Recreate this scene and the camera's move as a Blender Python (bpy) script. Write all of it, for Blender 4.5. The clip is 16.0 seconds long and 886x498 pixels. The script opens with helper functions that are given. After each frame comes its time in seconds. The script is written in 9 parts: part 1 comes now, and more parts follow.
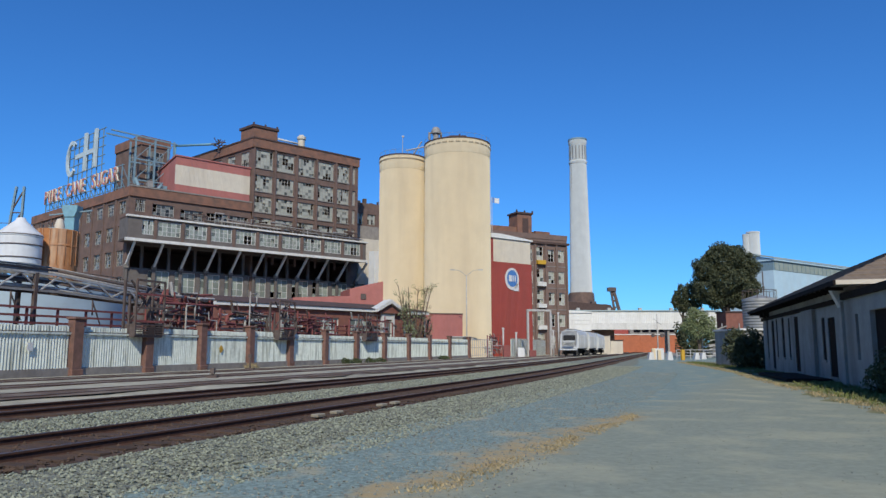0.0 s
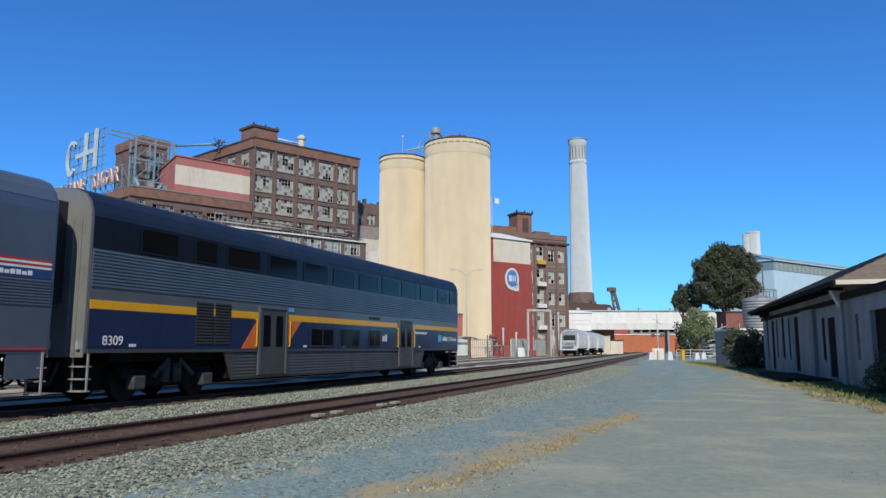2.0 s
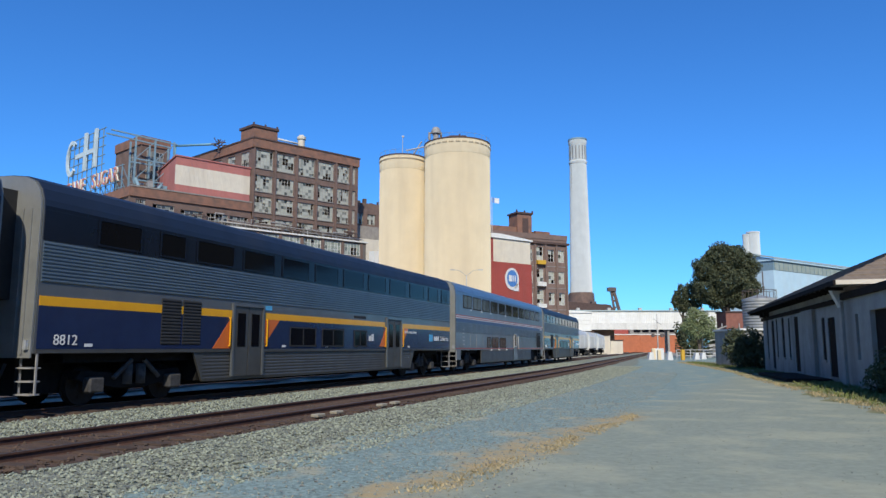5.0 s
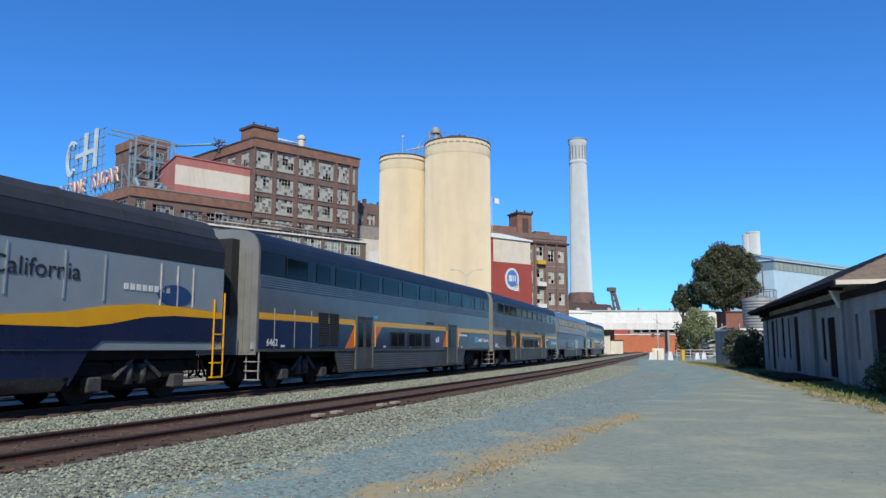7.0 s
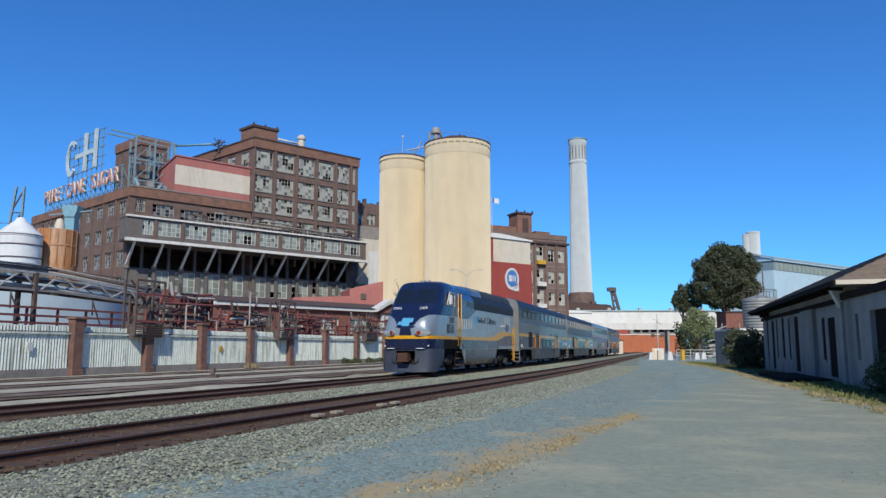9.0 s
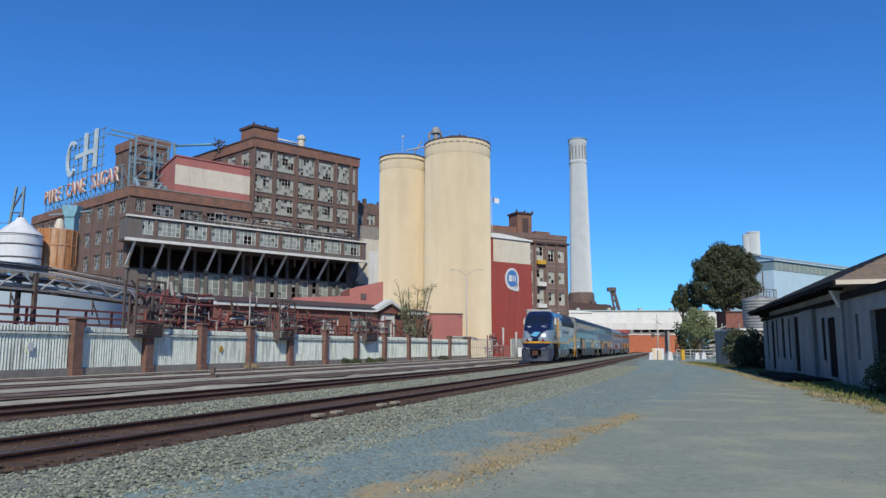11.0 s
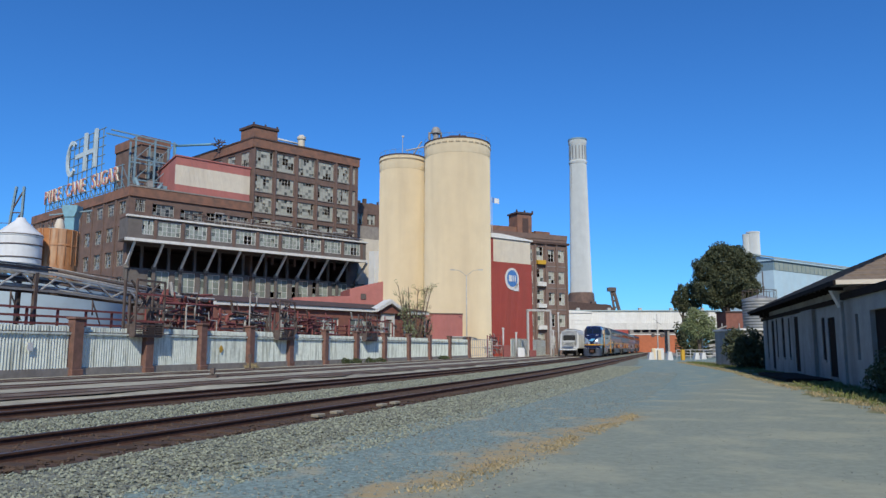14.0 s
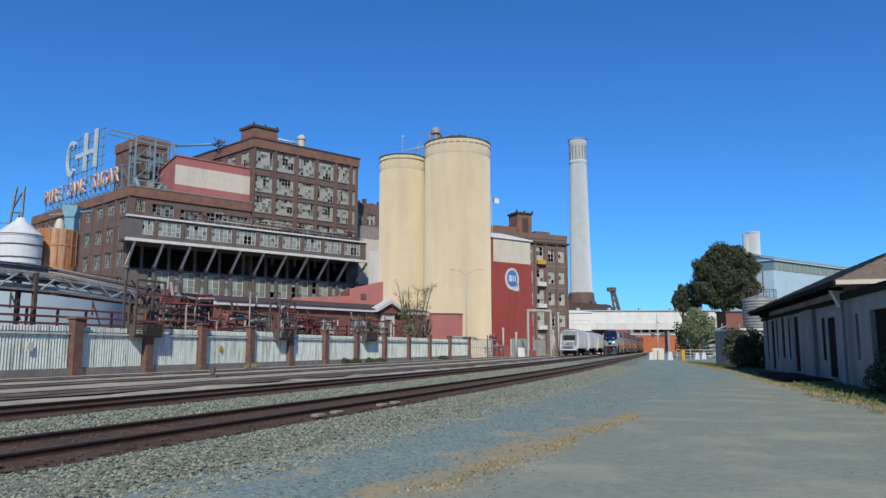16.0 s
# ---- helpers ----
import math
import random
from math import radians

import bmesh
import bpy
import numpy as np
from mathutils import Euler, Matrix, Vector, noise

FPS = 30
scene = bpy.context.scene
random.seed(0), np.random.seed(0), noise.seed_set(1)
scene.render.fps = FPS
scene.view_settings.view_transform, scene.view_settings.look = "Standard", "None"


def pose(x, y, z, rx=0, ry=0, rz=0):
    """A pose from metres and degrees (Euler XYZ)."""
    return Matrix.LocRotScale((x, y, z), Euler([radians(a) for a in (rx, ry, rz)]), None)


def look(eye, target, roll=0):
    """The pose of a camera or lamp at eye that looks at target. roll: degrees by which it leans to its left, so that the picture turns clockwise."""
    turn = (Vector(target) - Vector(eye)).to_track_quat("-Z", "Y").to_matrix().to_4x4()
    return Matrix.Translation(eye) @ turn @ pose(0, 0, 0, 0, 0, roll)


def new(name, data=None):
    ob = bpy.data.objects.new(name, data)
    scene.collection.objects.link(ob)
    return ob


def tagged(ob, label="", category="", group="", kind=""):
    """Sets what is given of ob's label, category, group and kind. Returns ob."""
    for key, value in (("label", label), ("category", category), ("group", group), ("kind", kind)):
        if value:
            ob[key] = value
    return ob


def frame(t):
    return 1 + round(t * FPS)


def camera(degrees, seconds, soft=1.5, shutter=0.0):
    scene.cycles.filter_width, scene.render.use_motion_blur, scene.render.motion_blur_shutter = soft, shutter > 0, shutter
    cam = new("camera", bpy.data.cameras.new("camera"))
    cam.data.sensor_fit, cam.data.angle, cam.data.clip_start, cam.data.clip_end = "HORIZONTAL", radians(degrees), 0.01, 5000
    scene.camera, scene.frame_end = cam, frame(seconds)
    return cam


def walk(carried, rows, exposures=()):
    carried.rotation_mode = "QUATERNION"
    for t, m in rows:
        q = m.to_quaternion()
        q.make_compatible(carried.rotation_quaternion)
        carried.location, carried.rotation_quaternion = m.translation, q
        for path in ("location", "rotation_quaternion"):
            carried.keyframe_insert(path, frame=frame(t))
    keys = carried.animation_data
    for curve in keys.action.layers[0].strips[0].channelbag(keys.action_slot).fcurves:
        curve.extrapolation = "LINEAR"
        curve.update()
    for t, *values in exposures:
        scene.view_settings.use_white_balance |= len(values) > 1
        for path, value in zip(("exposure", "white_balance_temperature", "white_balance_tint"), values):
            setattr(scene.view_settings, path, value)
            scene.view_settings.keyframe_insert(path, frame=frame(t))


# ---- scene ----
cam = camera(63.18, 16.0, soft=1.45)
EYE = (0.0, 0.0, 1.328)
CAM_POSE = pose(*EYE, 97.84, 0, 0)
walk(cam, [(0.0, CAM_POSE), (16.0, CAM_POSE)],
     exposures=[(0.0, -0.16), (1.5, -0.03), (3.5, 0.10), (7.0, 0.14), (8.5, 0.02), (11.5, -0.10), (16.0, -0.13)])

# ---- light ----
SUN_DIR = Vector((0.02, -1.0, 0.0)).normalized()
SUN_ELEV = 39.0
world = bpy.data.worlds.new("sky")
scene.world = world
world.use_nodes = True
wn = world.node_tree
sky = wn.nodes.new("ShaderNodeTexSky")
sky.sky_type = "NISHITA"
sky.sun_disc = False
sky.sun_elevation = radians(SUN_ELEV)
sky.sun_rotation = math.atan2(SUN_DIR.x, SUN_DIR.y)
sky.altitude = 300
sky.air_density = 1.0
sky.dust_density = 0.2
sky.ozone_density = 3.0
wn.nodes["Background"].inputs["Strength"].default_value = 0.10
tint = wn.nodes.new("ShaderNodeMix")
tint.data_type, tint.blend_type = "RGBA", "MULTIPLY"
tint.inputs["Factor"].default_value = 1.0
tint.inputs["B"].default_value = (0.35, 0.90, 1.55, 1)
wn.links.new(sky.outputs[0], tint.inputs["A"])
wn.links.new(tint.outputs["Result"], wn.nodes["Background"].inputs["Color"])
sun_data = bpy.data.lights.new("sun", "SUN")
sun_data.energy = 4.0
sun_data.angle = radians(0.5)
sun_data.color = (1.0, 0.93, 0.78)
sun = new("sun", sun_data)
sun_from = Vector((SUN_DIR.x * math.cos(radians(SUN_ELEV)), SUN_DIR.y * math.cos(radians(SUN_ELEV)), math.sin(radians(SUN_ELEV))))
sun.matrix_world = look(sun_from * 200, (0, 0, 0))


# ---- materials ----
def mat(name, a, b=None, rough=0.7, metal=0.0, scale=6.0, fine=60.0, bump=0.15, stain=None, stain_amount=0.35, stain_scale=1.2,
        streak=False, per_object=0.0, per_island=None, spec=0.5, bump_scale=None, coat=0.0, matte=0.0):
    """Noise mixes colours a and b; stain is a second, larger layer; streak stretches it upright."""
    m = bpy.data.materials.new(name)
    m.use_nodes = True
    nt = m.node_tree
    p = nt.nodes["Principled BSDF"]
    b = b or tuple(c * 0.8 for c in a)
    tc = nt.nodes.new("ShaderNodeTexCoord")
    n1 = nt.nodes.new("ShaderNodeTexNoise")
    n1.inputs["Scale"].default_value = scale
    n1.inputs["Detail"].default_value = 8
    n1.inputs["Roughness"].default_value = 0.65
    nt.links.new(tc.outputs["Object"], n1.inputs["Vector"])
    r1 = nt.nodes.new("ShaderNodeMapRange")
    r1.inputs[1].default_value, r1.inputs[2].default_value = 0.32, 0.68
    nt.links.new(n1.outputs["Fac"], r1.inputs[0])
    mx = nt.nodes.new("ShaderNodeMix")
    mx.data_type = "RGBA"
    mx.inputs["A"].default_value = (*a, 1)
    mx.inputs["B"].default_value = (*b, 1)
    nt.links.new(r1.outputs[0], mx.inputs["Factor"])
    col = mx.outputs["Result"]
    if stain:
        mp = nt.nodes.new("ShaderNodeMapping")
        mp.inputs["Scale"].default_value = (1, 1, 0.12) if streak else (1, 1, 1)
        nt.links.new(tc.outputs["Object"], mp.inputs["Vector"])
        n2 = nt.nodes.new("ShaderNodeTexNoise")
        n2.inputs["Scale"].default_value = stain_scale
        n2.inputs["Detail"].default_value = 6
        nt.links.new(mp.outputs[0], n2.inputs["Vector"])
        r2 = nt.nodes.new("ShaderNodeMapRange")
        r2.inputs[1].default_value, r2.inputs[2].default_value = 0.48, 0.72
        r2.inputs[4].default_value = stain_amount
        nt.links.new(n2.outputs["Fac"], r2.inputs[0])
        m2 = nt.nodes.new("ShaderNodeMix")
        m2.data_type = "RGBA"
        m2.inputs["B"].default_value = (*stain, 1)
        nt.links.new(col, m2.inputs["A"])
        nt.links.new(r2.outputs[0], m2.inputs["Factor"])
        col = m2.outputs["Result"]
    if per_object or per_island:
        if per_island:
            info = nt.nodes.new("ShaderNodeNewGeometry").outputs["Random Per Island"]
        else:
            info = nt.nodes.new("ShaderNodeObjectInfo").outputs["Random"]
        m3 = nt.nodes.new("ShaderNodeMix")
        m3.data_type = "RGBA"
        nt.links.new(col, m3.inputs["A"])
        if per_island:
            rr = nt.nodes.new("ShaderNodeMapRange")
            rr.inputs[1].default_value, rr.inputs[2].default_value = per_island[1], per_island[2]
            nt.links.new(info, rr.inputs[0])
            nt.links.new(rr.outputs[0], m3.inputs["Factor"])
            m3.inputs["B"].default_value = (*per_island[0], 1)
        else:
            sc = nt.nodes.new("ShaderNodeMath")
            sc.operation = "MULTIPLY"
            sc.inputs[1].default_value = per_object
            nt.links.new(info, sc.inputs[0])
            nt.links.new(sc.outputs[0], m3.inputs["Factor"])
            m3.inputs["B"].default_value = (*(c * 0.45 for c in b), 1)
        col = m3.outputs["Result"]
    nt.links.new(col, p.inputs["Base Color"])
    p.inputs["Metallic"].default_value = metal
    p.inputs["Diffuse Roughness"].default_value = matte
    p.inputs["Specular IOR Level"].default_value = spec
    p.inputs["Coat Weight"].default_value = coat
    p.inputs["Coat Roughness"].default_value = 0.08
    rm = nt.nodes.new("ShaderNodeMapRange")
    rm.inputs[3].default_value, rm.inputs[4].default_value = max(rough - 0.08, 0.02), min(rough + 0.1, 1)
    nt.links.new(n1.outputs["Fac"], rm.inputs[0])
    nt.links.new(rm.outputs[0], p.inputs["Roughness"])
    if bump:
        nf = nt.nodes.new("ShaderNodeTexNoise")
        nf.inputs["Scale"].default_value = fine
        nf.inputs["Detail"].default_value = 4
        nt.links.new(tc.outputs["Object"], nf.inputs["Vector"])
        bp = nt.nodes.new("ShaderNodeBump")
        bp.inputs["Strength"].default_value = bump
        bp.inputs["Distance"].default_value = bump_scale or 0.02
        nt.links.new(nf.outputs["Fac"], bp.inputs["Height"])
        nt.links.new(bp.outputs[0], p.inputs["Normal"])
    return m


M = {}
M["ground"] = mat("bare_ground", (0.33, 0.30, 0.24), (0.25, 0.23, 0.19), 0.95, scale=0.5, fine=25, bump=0.5, stain=(0.16, 0.15, 0.13), stain_scale=0.25)
M["ballast_bed"] = mat("ballast_bed", (0.27, 0.29, 0.22), (0.15, 0.16, 0.12), 0.95, scale=14, fine=22, bump=1.0, bump_scale=0.06, stain=(0.24, 0.23, 0.20), stain_scale=0.4)
M["blue_gravel"] = mat("blue_gravel", (0.30, 0.325, 0.29), (0.20, 0.22, 0.20), 0.95, scale=18, fine=40, bump=0.8, bump_scale=0.03, stain=(0.36, 0.34, 0.27), stain_scale=0.5, stain_amount=0.6)
M["sand_patch"] = mat("sand_patch", (0.32, 0.28, 0.21), (0.24, 0.22, 0.17), 0.95, scale=5, fine=80, bump=0.4)
M["yard"] = mat("yard_dirt", (0.47, 0.44, 0.33), (0.31, 0.29, 0.22), 0.95, scale=1.5, fine=18, bump=0.6, stain=(0.13, 0.11, 0.09), stain_scale=0.35, stain_amount=0.75)
M["stone"] = mat("ballast_stone", (0.36, 0.385, 0.285), (0.225, 0.245, 0.18), 0.9, scale=9, bump=0, per_island=((0.12, 0.125, 0.105), 0.15, 1.0))
M["pebble"] = mat("road_pebble", (0.29, 0.30, 0.24), (0.20, 0.21, 0.17), 0.9, scale=9, bump=0, per_island=((0.17, 0.17, 0.16), 0.4, 1.0))
M["track_bed"] = mat("rusty_track_bed", (0.105, 0.060, 0.037), (0.062, 0.038, 0.025), 0.95, scale=4, fine=22, bump=0.8, bump_scale=0.05, stain=(0.17, 0.13, 0.10), stain_scale=1.2)
M["siding_bed"] = mat("oily_siding_dirt", (0.15, 0.10, 0.068), (0.085, 0.058, 0.04), 0.95, scale=2.5, fine=22, bump=0.6, bump_scale=0.04, stain=(0.33, 0.29, 0.235), stain_scale=0.5, stain_amount=0.7)
M["bed_stone"] = mat("rusty_stone", (0.11, 0.068, 0.044), (0.07, 0.046, 0.032), 0.95, scale=9, bump=0, per_island=((0.05, 0.038, 0.03), 0.3, 1.0))
M["rust_rail"] = mat("rusted_steel", (0.115, 0.055, 0.035), (0.07, 0.036, 0.025), 0.8, 0.3, scale=8, bump=0.2)
M["rail_head"] = mat("worn_rail_head", (0.17, 0.125, 0.10), (0.12, 0.09, 0.075), 0.45, 0.6, scale=5, bump=0)
M["tie"] = mat("weathered_tie", (0.105, 0.062, 0.040), (0.07, 0.044, 0.030), 0.95, scale=5, bump=0.6, per_object=0.5)
M["tie_joined"] = mat("weathered_tie_far", (0.105, 0.062, 0.040), (0.07, 0.044, 0.030), 0.95, scale=5, bump=0.6)
M["brick"] = mat("brown_brick", (0.195, 0.125, 0.098), (0.125, 0.085, 0.07), 0.9, scale=0.7, fine=9, bump=0.4, stain=(0.10, 0.075, 0.065), stain_scale=0.35, stain_amount=0.5)
M["brick_band"] = mat("orange_brick_band", (0.27, 0.135, 0.088), (0.19, 0.10, 0.07), 0.9, scale=0.8, fine=9, bump=0.4, stain=(0.10, 0.075, 0.065), stain_scale=0.7, stain_amount=0.7)
M["grey_brick"] = mat("grey_brown_brick", (0.165, 0.148, 0.136), (0.115, 0.102, 0.094), 0.9, scale=0.7, fine=9, bump=0.4, stain=(0.11, 0.09, 0.08), stain_scale=0.4)
M["ware_brick"] = mat("warehouse_brick", (0.22, 0.145, 0.115), (0.15, 0.105, 0.088), 0.9, scale=0.7, fine=9, bump=0.4, stain=(0.12, 0.085, 0.07), stain_scale=0.4)
M["low_brick"] = mat("red_brick", (0.26, 0.105, 0.075), (0.18, 0.075, 0.055), 0.9, scale=1.2, fine=12, bump=0.4)
M["orange_brick"] = mat("orange_brick", (0.50, 0.16, 0.075), (0.40, 0.125, 0.06), 0.85, scale=1.0, fine=9, bump=0.3, stain=(0.3, 0.11, 0.06), stain_scale=0.2)
M["white"] = mat("white_paint", (0.74, 0.73, 0.69), (0.60, 0.60, 0.56), 0.6, scale=2, bump=0.1, stain=(0.42, 0.40, 0.36), stain_scale=0.6, streak=True)
M["bridge_white"] = mat("white_metal_cladding", (0.80, 0.80, 0.76), (0.70, 0.70, 0.66), 0.5, scale=0.8, bump=0.1, stain=(0.55, 0.53, 0.47), stain_scale=0.5, streak=True)
M["fence_white"] = mat("whitewashed_sheet", (0.80, 0.845, 0.76), (0.60, 0.665, 0.585), 0.65, scale=4.5, bump=0.1, stain=(0.17, 0.18, 0.14), stain_scale=3.4, stain_amount=0.75, streak=True, per_object=0.10)
M["fence_post"] = mat("rust_brown_post", (0.235, 0.125, 0.095), (0.15, 0.08, 0.062), 0.9, scale=3, bump=0.4, stain=(0.10, 0.065, 0.05), stain_scale=2.2, stain_amount=0.6)
M["concrete"] = mat("grey_concrete", (0.30, 0.275, 0.245), (0.2, 0.185, 0.17), 0.95, scale=2, bump=0.3, stain=(0.14, 0.12, 0.1))
M["cream"] = mat("cream_silo_paint", (0.78, 0.67, 0.47), (0.72, 0.615, 0.43), 0.9, scale=0.25, fine=6, bump=0.1, stain=(0.60, 0.50, 0.35), stain_scale=0.45, stain_amount=0.4, streak=True, matte=1.0, spec=0.1)
M["cream_pale"] = mat("pale_silo_rim", (0.78, 0.68, 0.49), (0.73, 0.63, 0.45), 0.9, matte=1.0, spec=0.1, scale=0.5, bump=0.1, stain=(0.62, 0.53, 0.38), stain_scale=0.9, stain_amount=0.35, streak=True)
M["seam"] = mat("silo_seam", (0.40, 0.32, 0.21), None, 0.8, bump=0)
M["red_metal"] = mat("brick_red_cladding", (0.34, 0.062, 0.045), (0.29, 0.052, 0.04), 0.6, scale=0.5, bump=0.1, stain=(0.22, 0.06, 0.045), stain_scale=0.4, streak=True)
M["pink_metal"] = mat("faded_pink_cladding", (0.44, 0.16, 0.135), (0.36, 0.13, 0.11), 0.65, scale=0.6, bump=0.1, stain=(0.26, 0.11, 0.1), stain_scale=0.6, streak=True)
M["beige_metal"] = mat("beige_cladding", (0.66, 0.60, 0.48), (0.58, 0.52, 0.42), 0.6, scale=0.6, bump=0.1, stain=(0.42, 0.36, 0.29), stain_scale=0.6, streak=True)
M["chimney"] = mat("pale_chimney_concrete", (0.64, 0.66, 0.64), (0.57, 0.59, 0.575), 0.9, scale=0.35, fine=5, bump=0.15, stain=(0.50, 0.51, 0.49), stain_scale=0.8, stain_amount=0.25, streak=True, matte=1.0, spec=0.1)
# roofing; also the painted dark inside windows and open bays
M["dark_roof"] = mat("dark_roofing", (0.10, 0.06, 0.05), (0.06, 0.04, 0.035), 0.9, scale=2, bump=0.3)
M["tan_roof"] = mat("tan_shingle_roof", (0.22, 0.165, 0.115), (0.15, 0.115, 0.085), 0.9, scale=3, fine=20, bump=0.5, stain=(0.12, 0.095, 0.075), stain_scale=0.8)
M["plaster"] = mat("grey_white_plaster", (0.37, 0.355, 0.315), (0.28, 0.265, 0.235), 0.9, scale=1.3, bump=0.3, stain=(0.12, 0.105, 0.09), stain_scale=0.8, stain_amount=0.6, streak=True)
M["dark_wood"] = mat("dark_shutter", (0.03, 0.023, 0.02), (0.016, 0.013, 0.012), 0.95, spec=0.1, scale=5, bump=0.2)
M["blue_metal"] = mat("pale_blue_cladding", (0.50, 0.67, 0.75), (0.43, 0.59, 0.67), 0.55, scale=0.4, bump=0.1, stain=(0.45, 0.50, 0.52), stain_scale=0.4, streak=True)
M["blue_roof"] = mat("grey_green_roof", (0.38, 0.46, 0.45), (0.31, 0.38, 0.38), 0.6, scale=0.6, bump=0.1)
M["steel"] = mat("grey_steel", (0.36, 0.345, 0.32), (0.25, 0.24, 0.225), 0.7, 0.05, scale=4, bump=0.1, stain=(0.16, 0.085, 0.05), stain_scale=1.5)
M["pale_steel"] = mat("pale_galvanised_steel", (0.54, 0.53, 0.50), (0.40, 0.39, 0.37), 0.6, 0.05, scale=4, bump=0.1, stain=(0.25, 0.18, 0.13), stain_scale=2)
M["dark_steel"] = mat("dark_rusty_steel", (0.15, 0.115, 0.10), (0.09, 0.072, 0.066), 0.8, 0.2, scale=4, bump=0.2, stain=(0.12, 0.055, 0.035), stain_scale=1.2)
M["red_steel"] = mat("dark_red_steel", (0.27, 0.08, 0.07), (0.18, 0.055, 0.05), 0.75, 0.0, scale=3, bump=0.1, stain=(0.10, 0.04, 0.035), stain_scale=1.5)
M["blue_steel"] = mat("blue_grey_steel", (0.22, 0.33, 0.38), (0.16, 0.24, 0.28), 0.6, 0.1, scale=3, bump=0.1)
M["teal"] = mat("teal_duct", (0.22, 0.42, 0.48), (0.17, 0.33, 0.39), 0.5, 0.1, scale=2, bump=0.1)
M["tank_white"] = mat("white_tank_paint", (0.72, 0.73, 0.72), (0.62, 0.63, 0.62), 0.5, scale=0.8, bump=0.05, stain=(0.42, 0.38, 0.33), stain_scale=0.8, stain_amount=0.4, streak=True)
M["tank_blue"] = mat("pale_blue_tank", (0.44, 0.54, 0.58), (0.38, 0.47, 0.51), 0.55, scale=0.5, bump=0.05, stain=(0.38, 0.42, 0.46), stain_scale=0.5, stain_amount=0.4)
M["tank_grey"] = mat("grey_tank", (0.29, 0.295, 0.285), (0.22, 0.225, 0.22), 0.6, 0.1, scale=1.5, bump=0.1)
M["tank_rust"] = mat("orange_rust_tank", (0.46, 0.20, 0.07), (0.33, 0.13, 0.05), 0.85, scale=1.5, bump=0.3, stain=(0.62, 0.52, 0.38), stain_scale=1.3, stain_amount=0.7, streak=True)
M["frame"] = mat("window_frame_paint", (0.44, 0.42, 0.37), (0.28, 0.26, 0.235), 0.7, scale=4, bump=0)
M["frame_white"] = mat("white_window_frame", (0.70, 0.69, 0.66), (0.56, 0.55, 0.52), 0.6, scale=4, bump=0)
M["pane"] = mat("dusty_pane", (0.46, 0.46, 0.38), (0.32, 0.33, 0.27), 0.35, scale=0.5, bump=0, per_island=((0.06, 0.07, 0.06), 0.55, 1.0))
M["pane_green"] = mat("pale_green_pane", (0.36, 0.40, 0.34), (0.25, 0.285, 0.245), 0.3, scale=0.5, bump=0, per_island=((0.12, 0.14, 0.125), 0.3, 1.0))
M["pane_dark"] = mat("dark_pane", (0.25, 0.265, 0.24), (0.16, 0.17, 0.155), 0.25, scale=0.8, bump=0, per_island=((0.025, 0.028, 0.028), 0.15, 0.75))
M["glass"] = mat("tinted_glass", (0.006, 0.006, 0.008), (0.004, 0.004, 0.006), 0.06, scale=2, bump=0, spec=0.15)
M["leaf_dark"] = mat("dark_conifer_leaf", (0.068, 0.084, 0.040), (0.042, 0.056, 0.027), 0.7, scale=0.6, bump=0, per_island=((0.085, 0.085, 0.035), 0.5, 1.0))
M["leaf_light"] = mat("light_green_leaf", (0.20, 0.24, 0.11), (0.14, 0.18, 0.08), 0.7, scale=1, bump=0, per_island=((0.28, 0.30, 0.15), 0.5, 1.0))
M["leaf_bush"] = mat("bush_leaf", (0.06, 0.085, 0.03), (0.04, 0.06, 0.02), 0.7, scale=1, bump=0, per_island=((0.10, 0.115, 0.045), 0.5, 1.0))
M["hill"] = mat("wooded_hillside", (0.055, 0.065, 0.028), (0.03, 0.038, 0.016), 0.95, scale=0.08, fine=1.5, bump=0.6, bump_scale=0.5, stain=(0.12, 0.10, 0.055), stain_scale=0.03)
M["bark"] = mat("bark", (0.11, 0.085, 0.065), (0.065, 0.05, 0.04), 0.95, scale=6, bump=0.5)
M["twig"] = mat("bare_twig", (0.14, 0.09, 0.07), (0.09, 0.06, 0.05), 0.95, scale=6, bump=0.2)
M["dry_grass"] = mat("dry_grass", (0.44, 0.35, 0.19), (0.34, 0.27, 0.15), 0.9, scale=3, bump=0, per_island=((0.25, 0.21, 0.11), 0.4, 1.0))
M["green_grass"] = mat("green_grass", (0.13, 0.17, 0.045), (0.10, 0.13, 0.035), 0.9, scale=2, bump=0, per_island=((0.26, 0.22, 0.10), 0.6, 1.0))
M["turf"] = mat("thin_turf", (0.15, 0.165, 0.065), (0.23, 0.21, 0.12), 0.95, scale=1.4, fine=30, bump=0.6, stain=(0.27, 0.21, 0.13), stain_scale=0.7)
